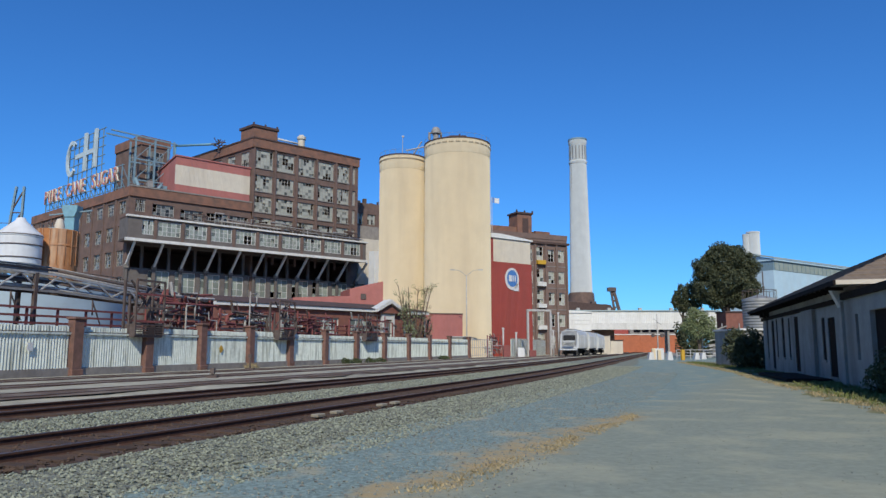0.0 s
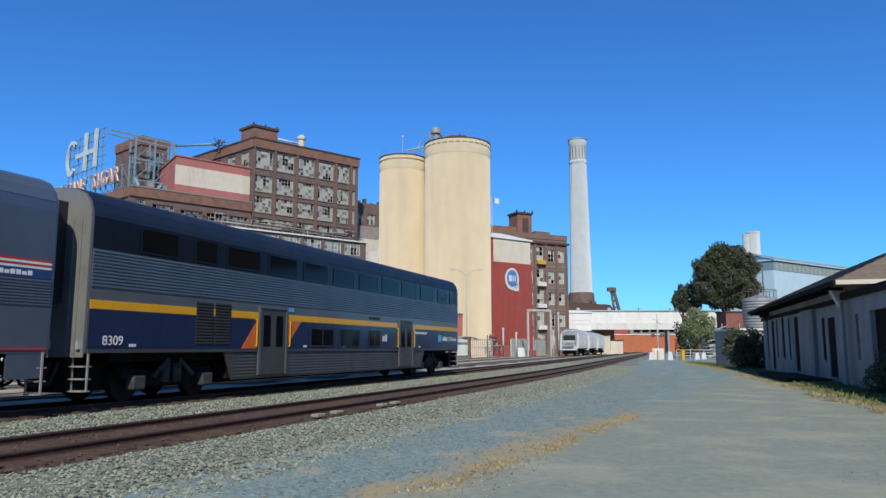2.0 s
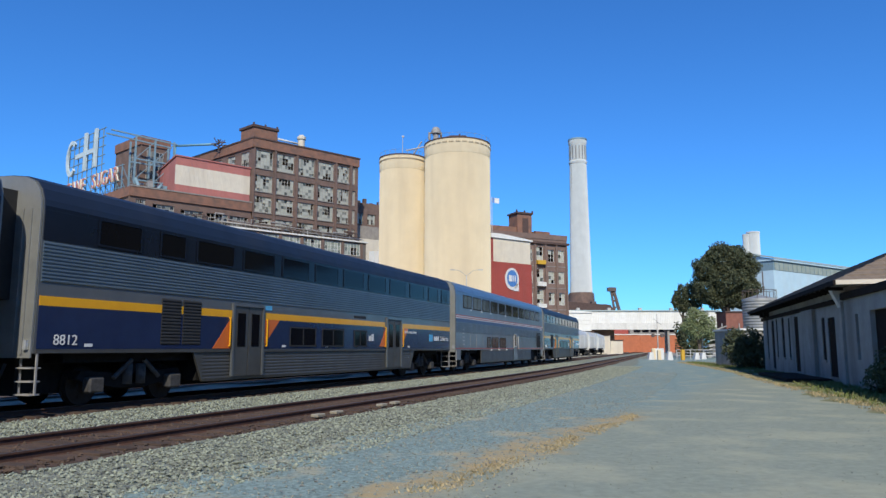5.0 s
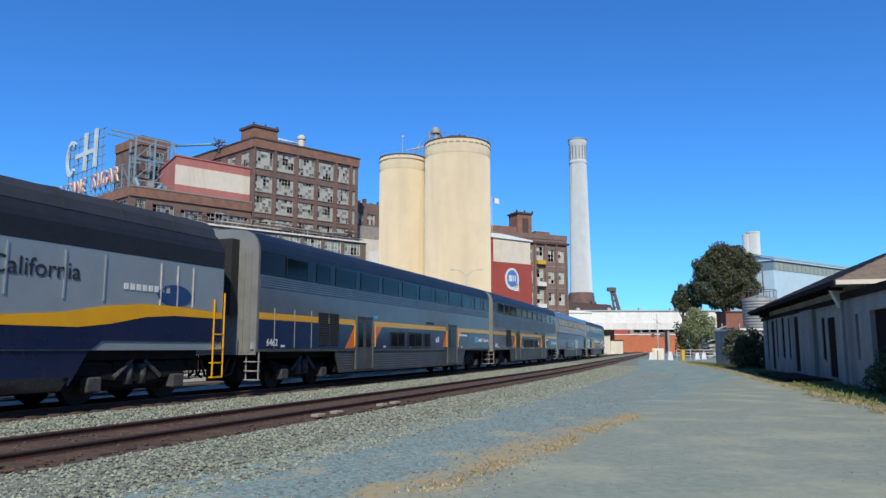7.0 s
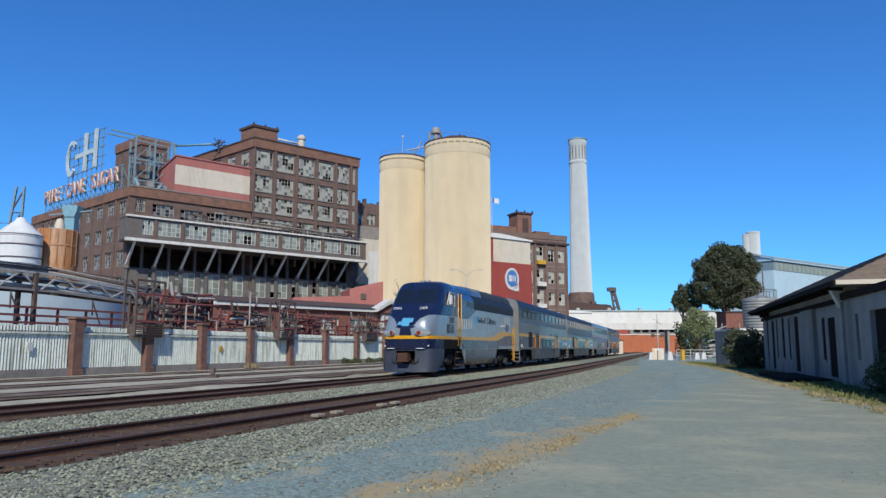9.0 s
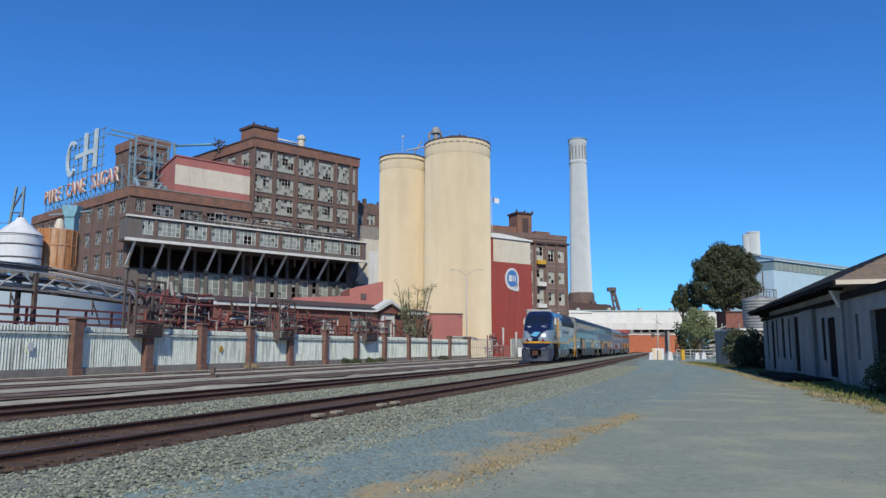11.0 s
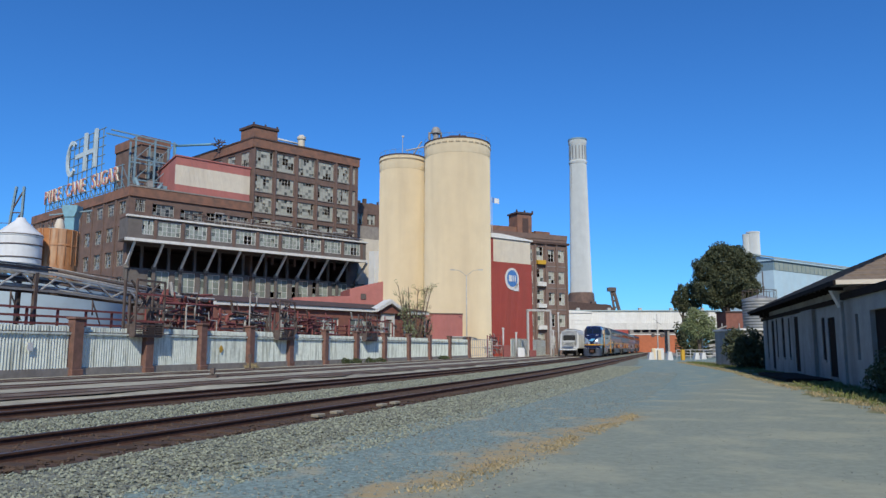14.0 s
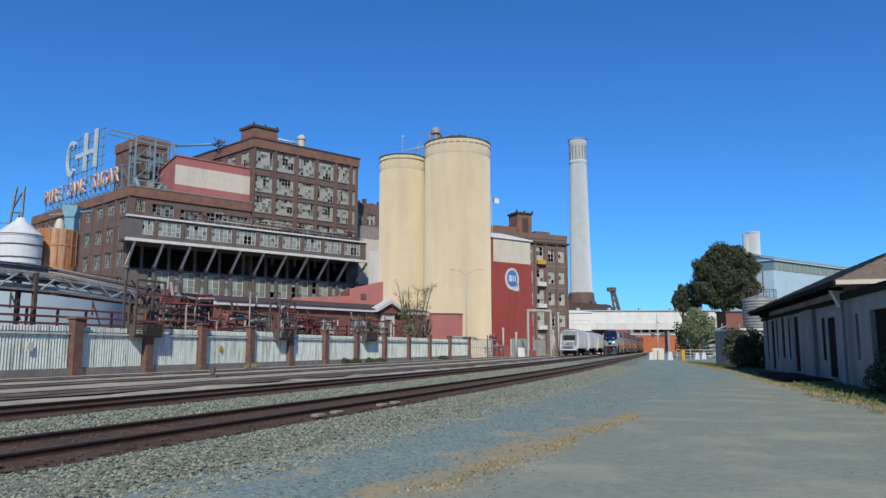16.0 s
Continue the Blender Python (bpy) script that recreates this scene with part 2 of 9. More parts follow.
# train
M["body_grey"] = mat("silver_grey_paint", (0.145, 0.155, 0.16), (0.118, 0.128, 0.134), 0.34, 0.4, scale=1.2, bump=0.03, stain=(0.15, 0.15, 0.15), stain_scale=0.6, coat=0.3)
M["body_end"] = mat("pale_end_sheet", (0.27, 0.275, 0.26), (0.20, 0.205, 0.195), 0.45, 0.3, scale=1.5, bump=0.05, stain=(0.3, 0.28, 0.25), stain_scale=0.9, streak=True)
M["flute"] = mat("fluted_steel", (0.155, 0.205, 0.245), (0.125, 0.168, 0.205), 0.32, 0.5, scale=1.5, bump=0)
M["skirt_grey"] = mat("dirty_skirt", (0.11, 0.106, 0.096), (0.082, 0.079, 0.072), 0.45, 0.5, scale=1.5, bump=0.05, stain=(0.07, 0.065, 0.058), stain_scale=0.8)
M["navy"] = mat("navy_paint", (0.016, 0.028, 0.075), (0.012, 0.02, 0.058), 0.22, 0.0, scale=1.5, bump=0.01, coat=0.2, spec=0.4)
M["loco_navy"] = mat("loco_navy_paint", (0.009, 0.016, 0.055), (0.007, 0.012, 0.042), 0.25, 0.0, scale=1.2, bump=0.02, stain=(0.018, 0.024, 0.045), stain_scale=0.8, coat=0.4)
M["stainless"] = mat("blue_grey_stainless", (0.13, 0.16, 0.20), (0.11, 0.135, 0.17), 0.32, 0.5, scale=1.2, bump=0.03, stain=(0.13, 0.14, 0.15), stain_scale=0.6, coat=0.2)
M["windscreen"] = mat("laminated_windscreen", (0.012, 0.018, 0.03), (0.009, 0.013, 0.022), 0.05, scale=2, bump=0, spec=0.6)
M["pilot_navy"] = mat("dusty_pilot_navy", (0.045, 0.058, 0.085), (0.03, 0.04, 0.062), 0.5, scale=3, bump=0.05, stain=(0.075, 0.078, 0.085), stain_scale=1.5)
M["roof_navy"] = mat("roof_navy", (0.015, 0.024, 0.045), (0.012, 0.019, 0.036), 0.5, 0.0, spec=0.3, scale=1.5, bump=0.03, stain=(0.035, 0.04, 0.05), stain_scale=0.7)
M["band_navy"] = mat("window_band", (0.009, 0.012, 0.022), (0.006, 0.009, 0.016), 0.2, 0.0, scale=1.5, bump=0, spec=0.3)
M["yellow"] = mat("yellow_stripe", (0.76, 0.37, 0.006), (0.68, 0.32, 0.006), 0.35, scale=2, bump=0, coat=0.3)
M["orange"] = mat("orange_chevron", (0.62, 0.14, 0.02), (0.55, 0.12, 0.018), 0.35, scale=2, bump=0, coat=0.3)
M["loco_silver"] = mat("loco_silver_paint", (0.37, 0.425, 0.45), (0.32, 0.37, 0.39), 0.3, 0.45, scale=1.0, bump=0.02, stain=(0.3, 0.31, 0.31), stain_scale=0.7, coat=0.3)
M["loco_black"] = mat("loco_black_grille", (0.022, 0.023, 0.026), (0.014, 0.015, 0.017), 0.55, 0.2, scale=3, bump=0.1)
M["loco_roof"] = mat("sooty_roof", (0.05, 0.052, 0.056), (0.028, 0.03, 0.033), 0.6, 0.2, scale=1.0, bump=0.1)
M["logo_blue"] = mat("cyan_logo", (0.10, 0.42, 0.68), None, 0.4, bump=0)
M["sign_white"] = mat("white_lettering", (0.72, 0.72, 0.70), None, 0.5, bump=0)
M["sign_black"] = mat("black_lettering", (0.02, 0.022, 0.025), None, 0.5, bump=0)
M["pin_red"] = mat("red_pinstripe", (0.42, 0.045, 0.04), None, 0.4, bump=0)
M["am_blue"] = mat("blue_stripe", (0.02, 0.06, 0.17), None, 0.35, bump=0)
# near-black: grime plus the shade under the train, put into the colour
M["bogie"] = mat("bogie_grime", (0.018, 0.017, 0.016), (0.010, 0.010, 0.010), 0.9, 0.0, spec=0.12, scale=5, bump=0.2)
M["bogie_pale"] = mat("dusty_bogie_frame", (0.085, 0.082, 0.08), (0.035, 0.034, 0.033), 0.8, 0.0, spec=0.2, scale=5, bump=0.2)
M["wheel"] = mat("wheel_steel", (0.03, 0.026, 0.024), (0.018, 0.016, 0.015), 0.7, 0.1, spec=0.2, scale=5, bump=0.1)
M["rubber"] = mat("black_rubber", (0.018, 0.018, 0.018), None, 0.8, bump=0)
M["lamp_lens"] = mat("lamp_lens", (0.75, 0.77, 0.78), None, 0.08, 0.6, bump=0)
M["red_lens"] = mat("red_lens", (0.28, 0.03, 0.025), None, 0.12, bump=0)
M["hopper"] = mat("pale_hopper_paint", (0.60, 0.62, 0.62), (0.50, 0.52, 0.52), 0.55, scale=1, bump=0.05, stain=(0.32, 0.29, 0.26), stain_scale=0.8, streak=True)
M["sign_cream"] = mat("cream_sign_face", (0.76, 0.72, 0.56), (0.66, 0.62, 0.48), 0.6, scale=1, bump=0)
M["sign_pale"] = mat("pale_blue_white_sign_face", (0.58, 0.66, 0.66), (0.44, 0.54, 0.57), 0.6, scale=1, bump=0, stain=(0.25, 0.38, 0.44), stain_scale=0.8)
M["sign_red"] = mat("faded_red_letter_face", (0.62, 0.24, 0.20), (0.5, 0.19, 0.16), 0.6, scale=1, bump=0)
M["logo_ring"] = mat("logo_blue", (0.08, 0.22, 0.52), None, 0.5, bump=0)
M["yellow_sign"] = mat("yellow_sign", (0.62, 0.36, 0.03), None, 0.6, bump=0)
M["safety_orange"] = mat("safety_orange", (0.75, 0.16, 0.05), None, 0.6, bump=0)


def road_material():
    """Blue-grey gravel that turns to sandy road across a line, with a straw smear along it."""
    m = mat("gravel_road", (0.285, 0.315, 0.24), (0.205, 0.23, 0.18), 0.95, scale=7, fine=90, bump=0.5, bump_scale=0.015, stain=(0.43, 0.41, 0.275), stain_scale=0.6, stain_amount=0.7)
    nt = m.node_tree
    p = nt.nodes["Principled BSDF"]
    road_col = p.inputs["Base Color"].links[0].from_socket

    def node(kind, **kw):
        n = nt.nodes.new(kind)
        for k, v in kw.items():
            n.inputs[k].default_value = v
        return n

    def math_node(op, a, b):
        n = nt.nodes.new("ShaderNodeMath")
        n.operation = op
        for i, v in enumerate((a, b)):
            if isinstance(v, (int, float)):
                n.inputs[i].default_value = v
            else:
                nt.links.new(v, n.inputs[i])
        return n.outputs[0]

    def ramp(v, lo, hi):
        n = nt.nodes.new("ShaderNodeMapRange")
        n.interpolation_type = "SMOOTHSTEP"
        n.inputs[1].default_value, n.inputs[2].default_value = lo, hi
        nt.links.new(v, n.inputs[0])
        return n.outputs[0]

    def blend(a, b, f):
        n = nt.nodes.new("ShaderNodeMix")
        n.data_type = "RGBA"
        for key, v in (("A", a), ("B", b)):
            if isinstance(v, tuple):
                n.inputs[key].default_value = (*v, 1)
            else:
                nt.links.new(v, n.inputs[key])
        nt.links.new(f, n.inputs["Factor"])
        return n.outputs["Result"]
    tc = nt.nodes.new("ShaderNodeTexCoord")
    sep = nt.nodes.new("ShaderNodeSeparateXYZ")
    nt.links.new(tc.outputs["Object"], sep.inputs[0])
    across = math_node("SUBTRACT", math_node("MULTIPLY", sep.outputs[0], 0.89), math_node("MULTIPLY", sep.outputs[1], 0.456))
    along = math_node("ADD", math_node("MULTIPLY", sep.outputs[0], 0.456), math_node("MULTIPLY", sep.outputs[1], 0.89))
    big = node("ShaderNodeTexNoise", Scale=0.9, Detail=6.0, Roughness=0.6)
    nt.links.new(tc.outputs["Object"], big.inputs["Vector"])
    small = node("ShaderNodeTexNoise", Scale=16.0, Detail=5.0, Roughness=0.7)
    nt.links.new(tc.outputs["Object"], small.inputs["Vector"])
    mid = node("ShaderNodeTexNoise", Scale=3.0, Detail=7.0, Roughness=0.75)
    nt.links.new(tc.outputs["Object"], mid.inputs["Vector"])
    wob = math_node("MULTIPLY", math_node("SUBTRACT", big.outputs["Fac"], 0.5), 2.4)
    a2 = math_node("ADD", across, wob)
    gravel = blend((0.26, 0.345, 0.31), (0.13, 0.18, 0.165), ramp(small.outputs["Fac"], 0.38, 0.62))
    gravel = blend(gravel, (0.36, 0.345, 0.24), ramp(big.outputs["Fac"], 0.53, 0.68))
    col = blend(gravel, road_col, ramp(a2, -4.6, -3.2))
    centre = math_node("ABSOLUTE", math_node("ADD", a2, 3.9), 0.0)
    straw = math_node("MULTIPLY", math_node("SUBTRACT", 1.0, ramp(centre, 0.1, 0.75)), ramp(mid.outputs["Fac"], 0.36, 0.56))
    straw = math_node("MULTIPLY", straw, math_node("SUBTRACT", 1.0, ramp(along, 15.0, 18.5)))
    col = blend(col, (0.40, 0.30, 0.15), straw)
    nt.links.new(col, p.inputs["Base Color"])
    return m


M["road"] = road_material()

# ---- building blocks ----
def quad_box(bm, x0, y0, z0, x1, y1, z1, m=None):
    vs = [bm.verts.new((x, y, z)) for z in (z0, z1) for y in (y0, y1) for x in (x0, x1)]
    for f in ((0, 2, 3, 1), (4, 5, 7, 6), (0, 1, 5, 4), (2, 6, 7, 3), (1, 3, 7, 5), (0, 4, 6, 2)):
        bm.faces.new([vs[i] for i in f])
    if m is not None:
        bmesh.ops.transform(bm, matrix=m, verts=vs)
    return vs


def rod(bm, p0, p1, r0, r1=None, n=8, caps=True):
    p0, p1 = Vector(p0), Vector(p1)
    r1 = r0 if r1 is None else r1
    q = (p1 - p0).to_track_quat("Z", "Y")
    rings = []
    for p, r in ((p0, r0), (p1, r1)):
        rings.append([bm.verts.new(p + q @ Vector((r * math.cos(2 * math.pi * i / n), r * math.sin(2 * math.pi * i / n), 0))) for i in range(n)])
    for i in range(n):
        f = bm.faces.new((rings[0][i], rings[0][(i + 1) % n], rings[1][(i + 1) % n], rings[1][i]))
        f.smooth = n > 7
    if caps:
        bm.faces.new(rings[0][::-1])
        bm.faces.new(rings[1])


def beam(bm, p0, p1, w, h=None):
    """A square bar from p0 to p1."""
    p0, p1 = Vector(p0), Vector(p1)
    h = h or w
    q = (p1 - p0).to_track_quat("Z", "Y").to_matrix().to_4x4()
    quad_box(bm, -w / 2, -h / 2, 0, w / 2, h / 2, (p1 - p0).length, Matrix.Translation(p0) @ q)


def prism(bm, pts, axis, a, b):
    """A closed outline swept from a to b: axis 'x' takes (y, z), 'y' takes (x, z), 'z' takes (x, y)."""
    def at(p, c):
        return {"x": (c, p[0], p[1]), "y": (p[0], c, p[1]), "z": (p[0], p[1], c)}[axis]
    r0 = [bm.verts.new(at(p, a)) for p in pts]
    r1 = [bm.verts.new(at(p, b)) for p in pts]
    n = len(pts)
    for i in range(n):
        bm.faces.new((r0[i], r0[(i + 1) % n], r1[(i + 1) % n], r1[i]))
    bm.faces.new(r0[::-1])
    bm.faces.new(r1)


def lathe(bm, prof, n=48, cx=0.0, cy=0.0):
    """(radius, height) turned round an upright axis."""
    rings = []
    for r, z in prof:
        rings.append([bm.verts.new((cx + r * math.cos(2 * math.pi * i / n), cy + r * math.sin(2 * math.pi * i / n), z)) for i in range(n)])
    for a, b in zip(rings, rings[1:]):
        for i in range(n):
            f = bm.faces.new((a[i], a[(i + 1) % n], b[(i + 1) % n], b[i]))
            f.smooth = True
    bm.faces.new(rings[0][::-1])
    bm.faces.new(rings[-1])


def finish(bm, name, material, normals=True):
    if normals:
        bmesh.ops.recalc_face_normals(bm, faces=bm.faces)
    for e in bm.edges:
        if len(e.link_faces) == 2 and e.calc_face_angle() > 0.6:
            e.smooth = False
    me = bpy.data.meshes.new(name)
    bm.to_mesh(me)
    bm.free()
    me.materials.append(material)
    return me


def part(name, bm, material, parent, label="", m=None):
    me = bm if isinstance(bm, bpy.types.Mesh) else finish(bm, name, material)
    ob = new(name, me)
    ob.parent = parent
    if m is not None:
        ob.matrix_basis = m
    if label:
        ob["label"] = label
    return ob


def thing(name, label, category, m=None, group="", kind=""):
    ob = new(name)
    if m is not None:
        ob.matrix_basis = m
    return tagged(ob, label, category, group, kind)


def solid(name, bm, material, label, category, m=None, group="", kind=""):
    ob = new(name, finish(bm, name, material))
    if m is not None:
        ob.matrix_basis = m
    return tagged(ob, label, category, group, kind)


def text_mesh(name, body, size, material, depth=0.01):
    cu = bpy.data.curves.new(name, "FONT")
    cu.body, cu.size, cu.extrude = body, size, depth
    cu.align_x = "CENTER"
    ob = bpy.data.objects.new(name, cu)
    scene.collection.objects.link(ob)
    me = bpy.data.meshes.new_from_object(ob.evaluated_get(bpy.context.evaluated_depsgraph_get()))
    bpy.data.objects.remove(ob)
    me.materials.clear()
    me.materials.append(material)
    return me


def wall_mesh(name, u0, u1, z0, z1, openings, thick, material):
    """A wall in its own space: u along x, inwards along y; openings (u0, u1, z0, z1) go through it."""
    bm = bmesh.new()
    us = sorted({u0, u1, *(o[0] for o in openings), *(o[1] for o in openings)})
    zs = sorted({z0, z1, *(o[2] for o in openings), *(o[3] for o in openings)})
    keep = {}
    for i in range(len(us) - 1):
        for j in range(len(zs) - 1):
            uc, zc = (us[i] + us[i + 1]) / 2, (zs[j] + zs[j + 1]) / 2
            keep[i, j] = not any(o[0] < uc < o[1] and o[2] < zc < o[3] for o in openings)

    def face(*p):
        bm.faces.new([bm.verts.new(v) for v in p])
    for (i, j), k in keep.items():
        if not k:
            continue
        a, b, c, d = us[i], us[i + 1], zs[j], zs[j + 1]
        face((a, 0, c), (b, 0, c), (b, 0, d), (a, 0, d))
        face((b, thick, c), (a, thick, c), (a, thick, d), (b, thick, d))
        if not keep.get((i - 1, j)):
            face((a, thick, c), (a, 0, c), (a, 0, d), (a, thick, d))
        if not keep.get((i + 1, j)):
            face((b, 0, c), (b, thick, c), (b, thick, d), (b, 0, d))
        if not keep.get((i, j - 1)):
            face((a, thick, c), (b, thick, c), (b, 0, c), (a, 0, c))
        if not keep.get((i, j + 1)):
            face((a, 0, d), (b, 0, d), (b, thick, d), (a, thick, d))
    bmesh.ops.remove_doubles(bm, verts=bm.verts, dist=0.0005)
    return finish(bm, name, material, normals=False)


window_cache = {}


def window_meshes(w, h, nx, nz, frame_mat, pane_mat, variant, gone=1.0):
    key = (round(w, 2), round(h, 2), nx, nz, frame_mat.name, pane_mat.name, variant, gone)
    if key not in window_cache:
        rnd = random.Random(str(key))
        bm = bmesh.new()
        t = 0.09
        quad_box(bm, 0, 0, 0, t, 0.12, h)
        quad_box(bm, w - t, 0, 0, w, 0.12, h)
        quad_box(bm, t, 0, 0, w - t, 0.12, t)
        quad_box(bm, t, 0, h - t, w - t, 0.12, h)
        bars = [w * i / nx for i in range(1, nx)]
        for i, x in enumerate(bars):
            b = 0.035 if (nx < 4 or i % 2 == 0) else 0.05
            quad_box(bm, x - b, 0.02, t, x + b, 0.10, h - t)
        for i in range(1, nz):
            z = h * i / nz
            for c in range(nx):
                quad_box(bm, (w * c / nx) + 0.04, 0.03, z - 0.03, w * (c + 1) / nx - 0.04, 0.09, z + 0.03)
        fr = finish(bm, "window", frame_mat)
        bm = bmesh.new()
        holes = [(rnd.uniform(0, nx), rnd.uniform(0, nz), rnd.uniform(0.5, 1.0)) for _ in range(int(gone * 2 + rnd.random()))]
        for c in range(nx):
            for r in range(nz):
                if any(math.hypot(c + 0.5 - hx, (r + 0.5 - hz) * 0.8) < hr for hx, hz, hr in holes):
                    continue
                tilt = rnd.uniform(-0.015, 0.015)
                x0, x1 = w * c / nx + 0.03, w * (c + 1) / nx - 0.03
                z0, z1 = h * r / nz + 0.025, h * (r + 1) / nz - 0.025
                y = 0.055
                if rnd.random() < 0.08:
                    y = 0.30
                quad_box(bm, x0, y + tilt, z0, x1, y + tilt + 0.006, z1)
        pn = finish(bm, "pane", pane_mat)
        window_cache[key] = (fr, pn)
    return window_cache[key]


def add_window(parent, m, w, h, nx, nz, frame_mat, pane_mat, variant=0, inset=0.18, gone=1.0):
    fr, pn = window_meshes(w, h, nx, nz, frame_mat, pane_mat, variant, gone)
    ob = part("window", fr, None, parent, m=m @ pose(0, inset, 0))
    part("pane", pn, None, ob)
    return ob


def facade(parent, a, angle, u0, u1, z0, z1, wins, material, thick=0.5, frame_mat=None, pane_mat=None, nx=4, nz=4, name="wall", base=(0, 0), gone=1.0):
    """One wall of a building with its windows. wins: (u, z, width, height)."""
    frame_mat = frame_mat or M["frame"]
    pane_mat = pane_mat or M["pane"]
    m = pose(a[0] - base[0], a[1] - base[1], 0, 0, 0, angle)
    holes = [(u, u + w, z, z + h) for u, z, w, h in wins]
    part(name, wall_mesh(name, u0, u1, z0, z1, holes, thick, material), None, parent, m=m)
    for i, (u, z, w, h) in enumerate(wins):
        add_window(parent, m @ pose(u, 0, z), w, h, nx, nz, frame_mat, pane_mat, i % 9, 0.18, gone)
    return m


def wall_box(parent, name, m, u0, v0, z0, u1, v1, z1, material, label=""):
    bm = bmesh.new()
    quad_box(bm, u0, v0, z0, u1, v1, z1)
    return part(name, bm, material, parent, label, m)


# ---- the line of the tracks ----
PSI, K1, S1, K2, OFF = 0.39513, 0.00143, 62.58, -0.00148, 15.188
STEP = 0.5
START = -330.0
path_pts = []


def heading(s):
    return PSI - (K1 * s + (K2 * (s - S1) if s > S1 else 0.0)) if s > -60 else PSI + K1 * 60


x_, y_ = -OFF * math.cos(PSI), OFF * math.sin(PSI)
fwd = [(0.0, x_, y_)]
for i in range(1, 1300):
    s_ = (i - 0.5) * STEP
    x_ += STEP * math.sin(heading(s_))
    y_ += STEP * math.cos(heading(s_))
    fwd.append((i * STEP, x_, y_))
x_, y_ = -OFF * math.cos(PSI), OFF * math.sin(PSI)
back = []
for i in range(1, int(-START / STEP) + 1):
    s_ = -(i - 0.5) * STEP
    x_ -= STEP * math.sin(heading(s_))
    y_ -= STEP * math.cos(heading(s_))
    back.append((-i * STEP, x_, y_))
path_pts = back[::-1] + fwd


def track_at(s, off=0.0):
    """Point of the train's track at s metres, off metres to its right, and its heading."""
    i = (s - START) / STEP
    j = max(0, min(len(path_pts) - 2, int(i)))
    f = i - j
    x = path_pts[j][1] * (1 - f) + path_pts[j + 1][1] * f
    y = path_pts[j][2] * (1 - f) + path_pts[j + 1][2] * f
    h = heading(s)
    return x + off * math.cos(h), y - off * math.sin(h), h


def ribbon(name, off0, off1, z, s0, s1, step, material, cross=1, wobble=0.0, drop=0.0):
    """A strip of ground that follows the tracks."""
    verts, faces = [], []
    n = int((s1 - s0) / step)
    for i in range(n + 1):
        s = s0 + i * step
        for c in range(cross + 1):
            f = c / cross
            o = off0 + (off1 - off0) * f
            if c in (0, cross) and wobble:
                o += wobble * noise.noise((s * 0.35, c * 7.0, off0))
            x, y, _ = track_at(s, o)
            zz = z - (drop if c in (0, cross) else 0.0) + (0.02 * noise.noise((x * 0.8, y * 0.8, 0)) if 0 < c < cross else 0)
            verts.append((x, y, zz))
    w = cross + 1
    for i in range(n):
        for c in range(cross):
            a = i * w + c
            faces.append((a, a + 1, a + w + 1, a + w))
    me = bpy.data.meshes.new(name)
    me.from_pydata(verts, [], faces)
    me.materials.append(material)
    return new(name, me)


def sweep(bm, off, prof, s0, s1, step):
    """A rail profile (across, up) along the track."""
    rings = []
    n = int((s1 - s0) / step)
    for i in range(n + 1):
        s = s0 + i * step
        ring = []
        for px, pz in prof:
            x, y, _ = track_at(s, off + px)
            ring.append(bm.verts.new((x, y, pz)))
        rings.append(ring)
    k = len(prof)
    for a, b in zip(rings, rings[1:]):
        for i in range(k):
            bm.faces.new((a[i], a[(i + 1) % k], b[(i + 1) % k], b[i]))


# ---- ground ----
def corrugated(bm, x0, x1, z0, z1, n, depth=0.035, back=0.25):
    """One ribbed sheet, ribs upright, facing -y."""
    pts = []
    w = (x1 - x0) / n
    for k in range(n):
        a = x0 + k * w
        pts += [(a, 0.0), (a + 0.15 * w, -depth), (a + 0.45 * w, -depth), (a + 0.6 * w, 0.0)]
    pts += [(x1, 0.0), (x1, back), (x0, back)]
    prism(bm, pts, "z", z0, z1)


def ground_sheet():
    verts, faces = [], []
    xs = sorted({round(c, 2) for c in [-4000, -1500, -600, -300, -150] + [i * 2.0 for i in range(-50, 51)] + [150, 300, 600, 1500, 4000]})
    ys = sorted({round(c, 2) for c in [-3000, -1000, -300, -100, -50] + [i * 2.0 for i in range(-12, 81)] + [200, 260, 340, 500, 900, 1800, 4500]})
    for y in ys:
        for x in xs:
            near = abs(x) < 90 and -20 < y < 150
            verts.append((x, y, -0.20 + (0.03 * noise.noise((x * 0.25, y * 0.25, 0)) if near else 0)))
    w = len(xs)
    for j in range(len(ys) - 1):
        for i in range(w - 1):
            a = j * w + i
            faces.append((a, a + 1, a + w + 1, a + w))
    me = bpy.data.meshes.new("ground")
    me.from_pydata(verts, [], faces)
    me.materials.append(M["ground"])
    return tagged(new("ground", me), "grey-brown bare earth round the railway yard", "ground", kind="structure")


